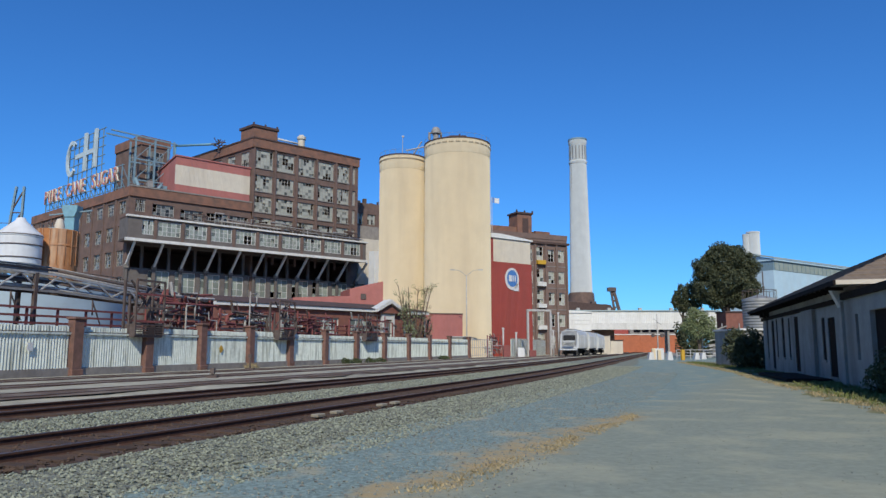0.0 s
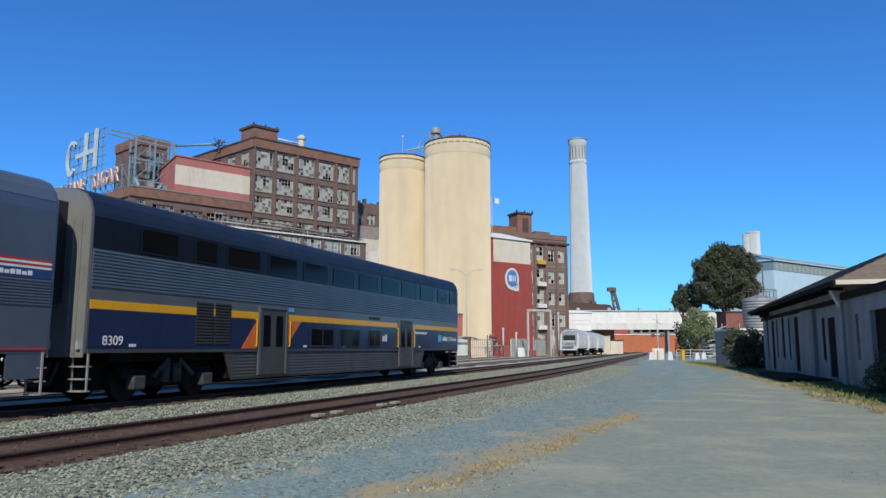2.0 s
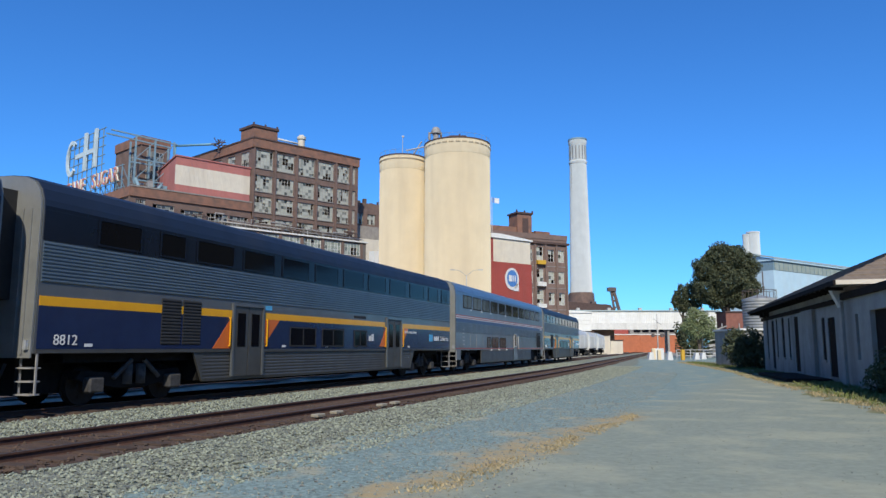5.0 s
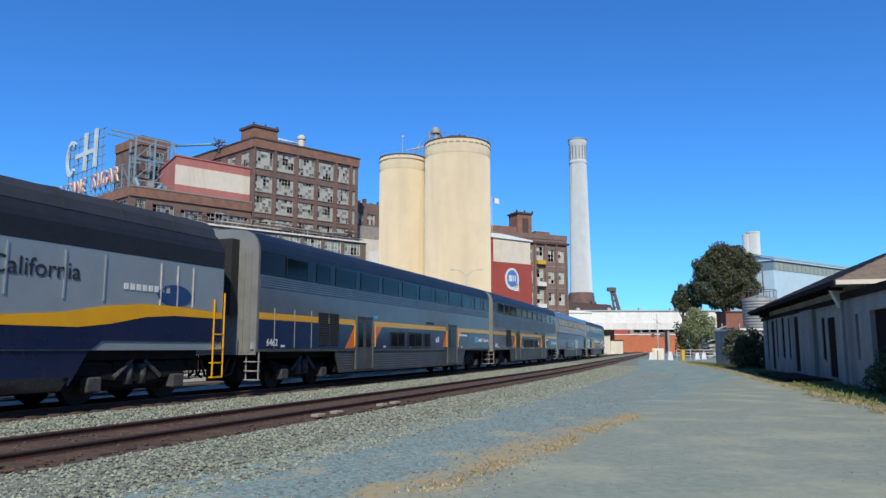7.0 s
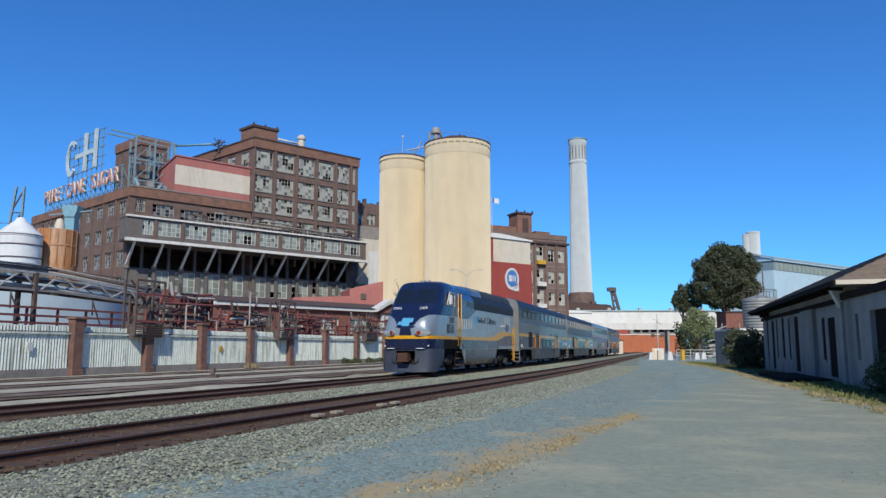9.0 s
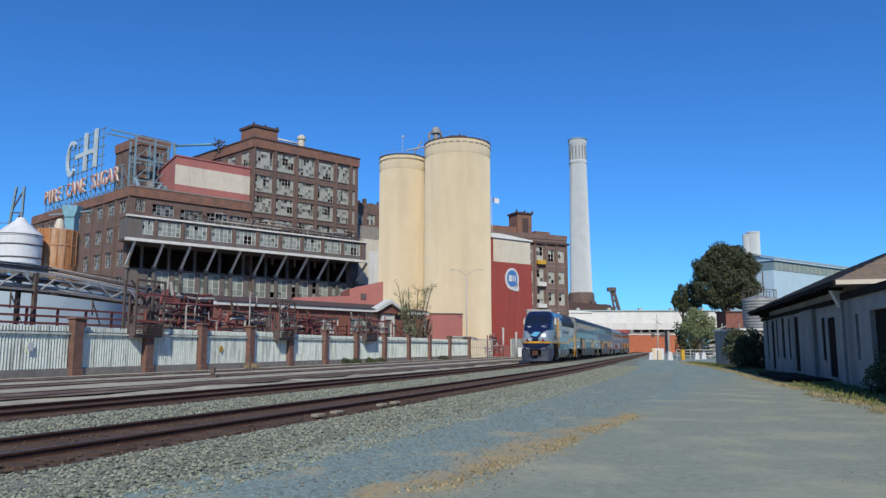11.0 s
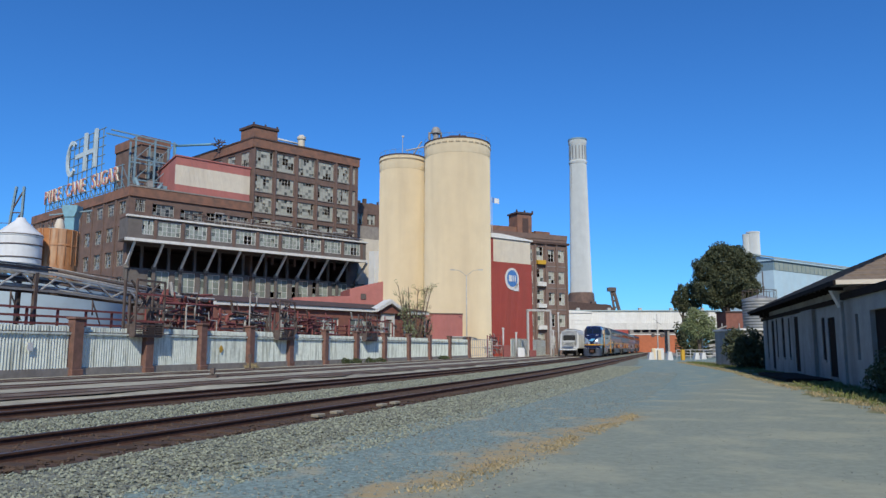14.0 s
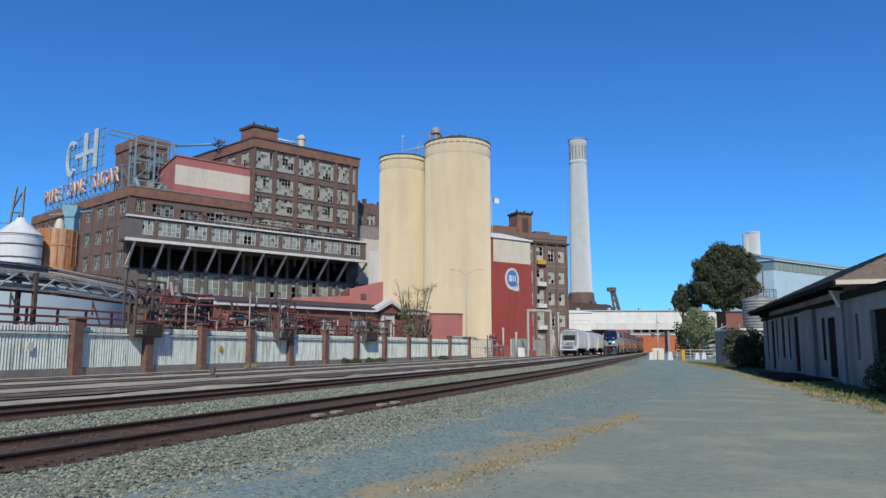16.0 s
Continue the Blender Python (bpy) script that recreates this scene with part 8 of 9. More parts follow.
for k in range(4):
    a = k * math.pi / 2 + 0.6
    bm = bmesh.new()
    beam(bm, (1.7 * math.cos(a), 1.7 * math.sin(a), 0), (1.7 * math.cos(a), 1.7 * math.sin(a), 9.9), 0.3)
    part("leg", bm, M["steel"], tw)
bm = bmesh.new()
rod(bm, (-3.0, 0, 9.3), (2.6, 0, 9.3), 0.12, n=6)
rod(bm, (0, 0, 7.5), (0, 0, 9.9), 0.6, n=16)
part("pipe", bm, M["tank_white"], tw)
tr = thing("rusty_tank", "orange rust-streaked open tank", "tank", pose(-41.2, 76, -0.2))
bm = bmesh.new()
lathe(bm, [(2.1, 0.5), (2.1, 12.1), (2.16, 12.15), (2.16, 12.3), (2.1, 12.35), (2.1, 13.9), (2.0, 13.95)], 36)
part("drum", bm, M["tank_rust"], tr)
for k in range(18):
    a = 2 * math.pi * k / 18
    bm = bmesh.new()
    quad_box(bm, -0.05, -0.06, 10.2, 0.05, 0, 13.9)
    part("stave", bm, M["tank_rust"], tr, m=pose(2.12 * math.cos(a), 2.12 * math.sin(a), 0, 0, 0, math.degrees(a) + 90))
bm = bmesh.new()
lathe(bm, [(0.5, 13.95), (0.5, 14.6), (0.3, 15.2), (0.05, 15.3)], 14, 0.2, 0)
part("cap", bm, M["beige_metal"], tr)
tbig = thing("blue_tank", "large pale blue-white storage tank", "tank", pose(-41.5, 66, -0.2))
bm = bmesh.new()
lathe(bm, [(11.6, 0), (11.6, 6.9), (11.7, 6.92), (11.7, 7.1), (2.0, 8.0)], 96)
part("shell", bm, M["tank_blue"], tbig)
bm = bmesh.new()
for k in range(40):
    a, b = 2 * math.pi * k / 40, 2 * math.pi * (k + 1) / 40
    rod(bm, (11.6 * math.cos(a), 11.6 * math.sin(a), 7.05), (11.6 * math.cos(a), 11.6 * math.sin(a), 7.9), 0.04, n=4)
    rod(bm, (11.6 * math.cos(a), 11.6 * math.sin(a), 7.9), (11.6 * math.cos(b), 11.6 * math.sin(b), 7.9), 0.04, n=4)
part("roof_rail", bm, M["dark_steel"], tbig)
sc = thing("steel_tower", "dark lattice steel tower behind the tanks", "tower", pose(-52.6, 88, -0.2))
for x in (-2, 1.2):
    bm = bmesh.new()
    beam(bm, (x - 1.0, 0, 0), (x * 0.3, 0, 21.5), 0.25)
    part("leg", bm, M["blue_steel"], sc)
for k in range(8):
    bm = bmesh.new()
    z = k * 2.6
    f = 1 - z / 21.5 * 0.75
    beam(bm, (-3.0 * f, 0, z), (0.6 * f, 0, z + 2.6), 0.15)
    beam(bm, (-3.0 * f, 0, z), (0.6 * f, 0, z), 0.15)
    part("brace", bm, M["dark_steel"], sc)
bm = bmesh.new()
quad_box(bm, -3.5, -1, 15.6, 4.6, 1, 15.9)
beam(bm, (-3.5, -1, 16.8), (4.6, -1, 16.5), 0.08)
part("walkway", bm, M["dark_steel"], sc)


# red pipework tangle above the fence
def pipework(name, label, u, w, z0, z1, n, mats, seed, out=-2.0):
    t = thing(name, label, "pipework", fence_matrix(u, out), group="pipework behind the fence")
    rnd = random.Random(seed)
    for x in (0, w * 0.5, w):
        bm = bmesh.new()
        beam(bm, (x, 0, -0.2), (x, 0, z1 - 0.2), 0.14)
        part("post", bm, M["red_steel"], t)
    for k in range(n):
        bm = bmesh.new()
        z = rnd.uniform(z0, z1)
        y = rnd.uniform(-0.6, 0.8)
        a, b = sorted((rnd.uniform(0, w), rnd.uniform(0, w)))
        b = max(b, a + 0.8)
        r = rnd.choice((0.035, 0.05, 0.07, 0.1))
        rod(bm, (a, y, z), (b, y, z + rnd.uniform(-0.2, 0.2)), r, n=6)
        if rnd.random() < 0.7:
            rod(bm, (b, y, z), (b, y, max(z - rnd.uniform(0.3, 1.5), 0.4)), r, n=6)
        if rnd.random() < 0.4:
            rod(bm, (a, y, z), (a + rnd.uniform(-0.5, 0.5), y, z + rnd.uniform(0.3, 0.9)), r, n=6)
        part("pipe", bm, M[mats[k % len(mats)]], t)
    return t


pipework("red_pipework", "tangle of dark red pipes above the fence", 11.5, 6.5, 2.6, 5.0, 44, ("red_steel", "red_steel", "dark_steel", "pale_steel"), 3)
pipework("grey_pipework", "pale and red pipes in front of the office", 19.0, 7.0, 2.6, 4.4, 34, ("red_steel", "pale_steel", "dark_steel"), 5)
pipework("brown_pipework", "brown pipes and rails above the fence", 27.0, 10.0, 2.6, 4.2, 40, ("red_steel", "dark_steel", "red_steel"), 7)
pipework("brown_pipework", "brown pipes and valves above the fence", 40.0, 11.0, 2.6, 4.4, 36, ("red_steel", "dark_steel", "steel"), 9)
for u, h in ((14.5, 4.3), (21.8, 5.6), (26.3, 4.6), (33.5, 3.9), (45.5, 4.0), (60.0, 5.0)):
    bm = bmesh.new()
    rod(bm, (0, 0, 0), (0, 0, h + 0.2), 0.06, n=8)
    rod(bm, (0, 0, h), (0.9, 0, h + 0.1), 0.055, n=8)
    rod(bm, (0.9, 0, h + 0.1), (0.9, 0, h - 0.9), 0.055, n=8)
    solid("pipe_bend", bm, M["steel"], "pale galvanised pipe bend above the fence", "pipe", fence_matrix(u, -1.4, -0.2), group="pipe bends above the fence")

# yellow diamond on the fence, small posts in the yard
bm = bmesh.new()
prism(bm, [(0, -0.28), (0.24, 0), (0, 0.28), (-0.24, 0)], "y", -0.02, 0.0)
solid("diamond_sign", bm, M["yellow_sign"], "small faded yellow diamond sign on the fence", "sign", fence_matrix(16.35, 0.12, 1.28))
bm = bmesh.new()
quad_box(bm, -0.16, -0.03, 0, 0.16, 0.0, 0.4)
solid("blank_sign", bm, M["sign_white"], "small white notice plate on the fence", "sign", fence_matrix(1.3, 0.16, 1.2))
for u, o_, h in ((15.2, 3.2, 0.9), (3.5, 9.0, 0.35)):
    x_, y_ = fence_pt(u, o_)
    bm = bmesh.new()
    rod(bm, (0, 0, 0), (0, 0, h), 0.05, n=8)
    quad_box(bm, -0.1, -0.1, h - 0.15, 0.1, 0.1, h + 0.1)
    quad_box(bm, -0.25, -0.2, 0, 0.25, 0.2, 0.12)
    solid("switch_stand", bm, M["dark_steel"], "short dark switch stand in the yard", "switch stand", pose(x_, y_, -0.05), group="switch stands")

# gate area at the end of the fence
gate = thing("chain_fence", "pale mesh gate and posts at the fence end", "gate", fence_matrix(73.9, 0))
for k in range(12):
    bm = bmesh.new()
    rod(bm, (0.8 + k * 1.1, -0.1, -0.2), (0.8 + k * 1.1, -0.1, 2.7), 0.06, n=6)
    part("post", bm, M["pale_steel"], gate)
for z in (0.3, 1.4, 2.6):
    bm = bmesh.new()
    rod(bm, (0.6, -0.1, z), (13.2, -0.1, z), 0.045, n=6)
    part("rail", bm, M["pale_steel"], gate)
kiosk = thing("gate_cabin", "small cream gate cabin with a dark window", "cabin", fence_matrix(76.5, -1.6))
bm = bmesh.new()
quad_box(bm, 0, 0, -0.2, 4.2, 2.0, 2.9)
part("wall", bm, M["beige_metal"], kiosk)
bm = bmesh.new()
quad_box(bm, 1.6, -0.06, 1.0, 3.4, -0.01, 2.2)
part("window", bm, M["glass"], kiosk)
bm = bmesh.new()
quad_box(bm, -0.2, -0.2, 2.9, 4.4, 2.2, 3.05)
part("roof", bm, M["pale_steel"], kiosk)
pipework("valve_stand", "dark valves and hoses beside the red tower", 88.0, 8.0, 0.3, 3.6, 34, ("dark_steel", "red_steel", "pale_steel", "steel"), 12, -1.0)
gf = thing("white_board_fence", "pale board fence beyond the gate", "fence", fence_matrix(98, 0.5))
for k in range(26):
    bm = bmesh.new()
    quad_box(bm, k * 1.2, 0, -0.2, k * 1.2 + 1.0, 0.1, 2.9)
    part("board", bm, M["fence_white"], gf)
    bm = bmesh.new()
    quad_box(bm, k * 1.2 + 1.01, -0.05, -0.2, k * 1.2 + 1.19, 0.15, 3.1)
    part("post", bm, M["concrete"], gf)
portal = thing("pipe_portal", "pale steel portal over the gate", "steel frame", pose(15.0, 128.0, -0.2, 0, 0, 20))
bm = bmesh.new()
beam(bm, (0, 0, 0), (0, 0, 8.2), 0.35)
part("post", bm, M["pale_steel"], portal)
bm = bmesh.new()
beam(bm, (-0.2, 0, 8.2), (4.6, 0, 8.2), 0.35)
part("beam", bm, M["pale_steel"], portal)
bm = bmesh.new()
beam(bm, (4.5, 0, 0), (4.5, 0, 8.2), 0.3)
part("post", bm, M["pale_steel"], portal)
for x_, y_, h_ in ((9.8, 118.0, 4.6), (12.0, 119.0, 3.9), (20.4, 128.0, 7.6), (18.7, 123.0, 4.4)):
    bm = bmesh.new()
    rod(bm, (0, 0, 0), (0, 0, h_), 0.14, n=8)
    quad_box(bm, -0.2, -0.12, h_, 0.2, 0.12, h_ + 0.25)
    solid("bollard_post", bm, M["pale_steel"], "pale steel post beside the gate", "post", pose(x_, y_, -0.2), group="posts by the gate")
for k, x_ in enumerate((10.2, 12.6, 14.6)):
    bm = bmesh.new()
    quad_box(bm, -0.55, -0.4, 0, 0.55, 0.4, 2.0 - 0.4 * k)
    bmesh.ops.bevel(bm, geom=list(bm.edges), offset=0.05, segments=1, affect="EDGES")
    solid("cabinet", bm, M["tank_white"] if k % 2 else M["red_steel"], "small weathered equipment cabinet by the gate", "cabinet", pose(x_, 116.5 + k, -0.2))

# double-armed street lamp before the silo
lamp = thing("street_lamp", "thin double-armed street lamp before the silo", "street lamp", pose(3.6, 110, -0.2))
bm = bmesh.new()
rod(bm, (0, 0, 0), (0, 0, 12.6), 0.12, 0.07, n=10)
part("pole", bm, M["pale_steel"], lamp)
for sx in (-1, 1):
    bm = bmesh.new()
    rod(bm, (0, 0, 12.5), (sx * 1.0, 0, 13.3), 0.045, n=6)
    rod(bm, (sx * 1.0, 0, 13.3), (sx * 1.9, 0, 13.45), 0.045, n=6)
    a = part("arm", bm, M["pale_steel"], lamp)
    bm = bmesh.new()
    quad_box(bm, min(sx * 1.8, sx * 2.5), -0.15, 13.38, max(sx * 1.8, sx * 2.5), 0.15, 13.52)
    part("lamp_head", bm, M["pale_steel"], a)

# far crane
crane = thing("far_crane", "dark dockside crane far behind the bridge", "crane", pose(70.0, 300, -0.2))
bm = bmesh.new()
beam(bm, (5.5, 0, 8), (1.0, 0, 26.0), 1.1)
beam(bm, (2.5, 0, 8), (0.0, 0, 26.0), 0.8)
for k in range(6):
    beam(bm, (2.4 - k * 0.4, 0, 9 + k * 2.8), (5.0 - k * 0.75, 0, 11 + k * 2.8), 0.45)
part("jib", bm, M["dark_steel"], crane)
bm = bmesh.new()
quad_box(bm, -1.4, -1, 25.0, 2.0, 1, 26.6)
part("head", bm, M["dark_steel"], crane)
bm = bmesh.new()
quad_box(bm, 0, -2, 0, 7, 2, 9)
part("base", bm, M["steel"], crane)


# flag on its mast beside the silo: stiff pieces hinged one to the next
mast = thing("flag_mast", "thin pale flag mast behind the silo", "flag mast", pose(10.35, 150, -0.2))
bm = bmesh.new()
rod(bm, (0, 0, 0), (0, 0, 33.4), 0.12, 0.06, n=8)
part("mast", bm, M["pale_steel"], mast)
flag_pieces = []
for k in range(3):
    bm = bmesh.new()
    quad_box(bm, 0, -0.02, -1.1, 0.5, 0.02, 0)
    fp = part("flag_piece", bm, M["sign_white"] if k else M["logo_ring"], mast, "", pose(0.08 + k * 0.49, 0, 33.2))
    flag_pieces.append((fp, k))


# ---- plants ----
def leaves(name, blobs, count, size, material, parent, seed, flat=0.0):
    rnd = np.random.RandomState(seed)
    w = np.array([b[3] * b[4] * b[5] for b in blobs]) ** 0.8
    pick = rnd.choice(len(blobs), count, p=w / w.sum())
    B = np.array(blobs)[pick]
    dirv = rnd.normal(size=(count, 3))
    dirv /= np.linalg.norm(dirv, axis=1)[:, None]
    rad = rnd.uniform(0.45, 1.06, count) ** 0.6
    # lumps: push the shell in and out
    lump = 1 + 0.22 * np.sin(dirv[:, 0] * 5.1 + B[:, 0]) * np.cos(dirv[:, 2] * 4.3 + B[:, 1]) + 0.1 * np.sin(dirv[:, 1] * 11 + B[:, 2])
    c = B[:, :3] + dirv * (rad * lump)[:, None] * B[:, 3:6]
    s = size * rnd.uniform(0.6, 1.4, count)
    u = rnd.normal(size=(count, 3))
    u /= np.linalg.norm(u, axis=1)[:, None]
    v = np.cross(u, rnd.normal(size=(count, 3)))
    v /= np.linalg.norm(v, axis=1)[:, None]
    a = c - u * s[:, None]
    b = c + v * (s * 0.45)[:, None]
    d = c + u * s[:, None]
    e = c - v * (s * 0.45)[:, None]
    verts = np.stack([a, b, d, e], 1).reshape(-1, 3)
    faces = np.arange(count * 4).reshape(-1, 4)
    me = bpy.data.meshes.new(name)
    me.from_pydata(verts.tolist(), [], faces.tolist())
    me.materials.append(material)
    ob = new(name, me)
    ob.parent = parent
    return ob


def tree(name, label, m, trunk_h, trunk_r, limbs, blobs, count, size, leaf, seed):
    t = thing(name, label, "tree", m)
    rnd = random.Random(seed)
    bm = bmesh.new()
    rod(bm, (0, 0, -0.3), (0.1, 0.05, trunk_h * 0.5), trunk_r * 1.25, trunk_r, n=10)
    rod(bm, (0.1, 0.05, trunk_h * 0.5), (0.0, 0.1, trunk_h), trunk_r, trunk_r * 0.6, n=10)
    trunk = part("trunk", bm, M["bark"], t)
    for b in blobs[:limbs]:
        bm = bmesh.new()
        mid = (b[0] * 0.45 + rnd.uniform(-0.3, 0.3), b[1] * 0.45, (trunk_h * 0.6 + b[2]) / 2)
        rod(bm, (0.05, 0.05, trunk_h * rnd.uniform(0.4, 0.9)), mid, trunk_r * 0.45, trunk_r * 0.3, n=7)
        rod(bm, mid, (b[0], b[1], b[2]), trunk_r * 0.3, trunk_r * 0.08, n=6)
        part("limb", bm, M["bark"], trunk)
    leaves("crown", blobs, count, size, leaf, t, seed)
    return t


tree("cypress", "large dark spreading cypress tree", pose(47.6, 121, -0.2), 12, 0.55, 10,
     [(0.2, 0, 16.4, 3.2, 3.0, 2.6), (-2.9, 0, 14.6, 2.6, 2.6, 2.4), (3.0, 0, 15.0, 2.5, 2.6, 2.3), (-3.2, 0.3, 11.4, 2.4, 2.5, 2.2), (3.4, 0, 11.6, 2.2, 2.4, 2.4), (0.2, -1, 12.6, 3.2, 2.8, 2.6), (-1.6, 0, 9.8, 2.6, 2.4, 1.6), (2.2, 0, 9.6, 2.3, 2.4, 1.6),
      (-1.2, 0.5, 17.4, 1.6, 1.6, 1.3), (1.8, 0.3, 17.6, 1.5, 1.5, 1.2)], 52000, 0.19, M["leaf_dark"], 2)
tree("cypress", "smaller dark tree beside the cypress", pose(41.2, 124, -0.2), 9, 0.3, 5,
     [(0, 0, 10.6, 0.9, 1.0, 1.8), (-1.0, 0, 9.6, 0.8, 0.9, 1.5), (1.3, 0, 11.2, 0.8, 0.9, 1.4), (0.6, 0, 8.8, 1.5, 1.3, 1.1), (2.4, 0, 9.8, 1.1, 1.0, 1.6)], 8000, 0.18, M["leaf_dark"], 3)
tree("low_shrub_row", "dark dense shrubs under the trees", pose(44.5, 122, -0.2), 2, 0.2, 3,
     [(0, 0, 2.6, 2.6, 1.8, 2.4), (3.0, 0, 2.4, 2.4, 1.8, 2.4), (-3.3, 0, 3.2, 2.3, 1.8, 3.2), (5.4, 0, 2.8, 2.0, 1.6, 2.6)], 12000, 0.2, M["leaf_dark"], 5)
tree("willow", "pale green leafy tree in front of the bridge", pose(37.0, 105, -0.2), 4.2, 0.2, 6,
     [(0, 0, 5.8, 1.6, 1.5, 1.4), (-1.3, 0, 4.6, 1.2, 1.2, 1.2), (1.3, 0, 4.8, 1.3, 1.3, 1.3), (0.1, 0, 4.0, 1.7, 1.5, 1.1), (-0.6, 0, 6.6, 0.8, 0.8, 0.8), (1.7, 0, 3.6, 0.8, 0.9, 0.8)], 9000, 0.13, M["leaf_light"], 7)
tree("bush", "dark round bush at the shed corner", pose(23.6, 57.6, -0.2), 1.2, 0.12, 3,
     [(0, 0, 1.4, 1.2, 1.1, 1.4), (-0.4, 0, 2.3, 0.8, 0.8, 0.8), (0.6, 0, 1.0, 0.9, 0.9, 1.0)], 3500, 0.13, M["leaf_dark"], 11)
tree("bush", "dark bush against the station wall", pose(22.3, 52.4, -0.2), 1.2, 0.12, 3,
     [(-0.6, 0.2, 1.2, 0.9, 0.8, 1.2), (0.2, 0, 1.6, 0.9, 0.8, 1.3), (0.3, -0.3, 0.8, 0.9, 0.8, 0.9)], 3500, 0.13, M["leaf_dark"], 12)
tree("bush", "green bush by the station wing", pose(14.1, 22.6, -0.2), 0.7, 0.08, 3,
     [(0, 0, 0.75, 0.75, 0.7, 0.7), (0.55, 0.2, 0.9, 0.6, 0.6, 0.65), (0.9, -0.6, 0.6, 0.6, 0.6, 0.6), (-0.4, 0.4, 0.5, 0.4, 0.4, 0.5)], 4500, 0.06, M["leaf_bush"], 13)


def sapling(name, label, m, h, seed, leafy):
    t = thing(name, label, "tree", m)
    rnd = random.Random(seed)
    bm = bmesh.new()
    tips = []
    for k in range(14):
        a = rnd.uniform(0, 6.28)
        lean = rnd.uniform(0.05, 0.32)
        z1 = h * rnd.uniform(0.55, 1.0)
        p0, p1 = (0.2 * math.cos(a), 0.2 * math.sin(a), -0.2), (lean * z1 * math.cos(a), lean * z1 * math.sin(a), z1)
        rod(bm, p0, p1, 0.09, 0.035, n=5)
        for j in range(12):
            f = rnd.uniform(0.35, 1)
            q = [p0[i] + (p1[i] - p0[i]) * f for i in range(3)]
            e = (q[0] + rnd.uniform(-0.6, 0.6), q[1] + rnd.uniform(-0.6, 0.6), q[2] + rnd.uniform(0.2, 0.9))
            rod(bm, q, e, 0.04, 0.018, n=4)
            tips.append(e)
    part("bare_wood", bm, M["twig"], t)
    leaves("leaves", [(e[0], e[1], e[2], 0.3, 0.3, 0.4) for e in tips], leafy, 0.09, M["leaf_light"], t, seed)
    return t


x_, y_ = fence_pt(57.5, -2.0)
sapling("sapling", "thin half-bare sapling behind the fence", pose(x_, y_, -0.2), 9.4, 3, 2600)
x_, y_ = fence_pt(60.5, -2.0)
sapling("sapling", "reddish bare shrub behind the fence", pose(x_, y_, -0.2), 5.2, 4, 900)
for k, (u, o_) in enumerate(((34.2, 0.5), (36.3, 0.5), (39.4, 0.5), (41.9, 0.5), (62.0, 0.6), (60.5, 0.6))):
    x_, y_ = fence_pt(u, o_)
    tree("weed", "low green weed at the foot of the fence", pose(x_, y_, -0.16), 0.3, 0.02, 2, [(0, 0, 0.3, 0.35, 0.25, 0.3), (0.35, 0.1, 0.22, 0.3, 0.25, 0.22)], 500, 0.07, M["leaf_bush"], 30 + k)


def blades(name, label, polys, count, h, material, seed, z=-0.14):
    """Tufts of grass inside quadrilaterals (four corners each)."""
    rnd = np.random.RandomState(seed)
    verts, faces = [], []
    area = [abs(0.5 * sum(p[i][0] * p[(i + 1) % 4][1] - p[(i + 1) % 4][0] * p[i][1] for i in range(4))) for p in polys]
    tot = sum(area)
    for p, ar in zip(polys, area):
        n = int(count * ar / tot)
        u, v = rnd.rand(n), np.clip(rnd.normal(0.5, 0.24, n), 0, 1)
        for i in range(n):
            x = (1 - u[i]) * ((1 - v[i]) * p[0][0] + v[i] * p[3][0]) + u[i] * ((1 - v[i]) * p[1][0] + v[i] * p[2][0])
            y = (1 - u[i]) * ((1 - v[i]) * p[0][1] + v[i] * p[3][1]) + u[i] * ((1 - v[i]) * p[1][1] + v[i] * p[2][1])
            if noise.noise((x * 0.9, y * 0.9, seed)) < -0.12:
                continue
            a = rnd.uniform(0, 6.28)
            hh = h * rnd.uniform(0.3, 1.0)
            w = 0.012 + 0.1 * h * rnd.rand()
            lx, ly = hh * rnd.uniform(-0.9, 0.9), hh * rnd.uniform(-0.9, 0.9)
            b = len(verts)
            verts += [(x - w * math.cos(a), y - w * math.sin(a), z), (x + w * math.cos(a), y + w * math.sin(a), z), (x + lx, y + ly, z + hh)]
            faces.append((b, b + 1, b + 2))
    me = bpy.data.meshes.new(name)
    me.from_pydata(verts, [], faces)
    me.materials.append(material)
    return tagged(new(name, me), label, "grass", kind="stuff")


blades("dry_grass", "strip of flattened straw-coloured grass along the road",
       [[(-1.0, 7.0), (0.55, 9.6), (0.9, 9.2), (-0.2, 7.0)], [(0.4, 9.5), (2.2, 12.8), (2.3, 11.8), (0.9, 9.1)], [(2.0, 12.5), (4.3, 16.9), (4.3, 15.9), (2.3, 11.9)]],
       2600, 0.035, M["dry_grass"], 5)
blades("green_grass", "patchy green and straw grass by the station",
       [[(11.2, 19.5), (14.6, 30), (16.2, 29.5), (14.9, 21)], [(14.6, 30), (19.4, 47), (20.8, 46), (17.0, 30)], [(19.6, 48), (25.5, 77), (27, 77), (22.0, 50)]],
       22000, 0.16, M["green_grass"], 6)
blades("verge_straw", "straw and brown weeds along the edge of the road",
       [[(9.2, 14.0), (13.2, 29.5), (13.9, 29.5), (10.3, 14.0)], [(13.2, 29.5), (18.0, 47), (18.9, 47), (13.9, 29.5)], [(18.0, 47), (24.5, 77), (25.6, 77), (18.9, 47)]], 6000, 0.10, M["dry_grass"], 18)
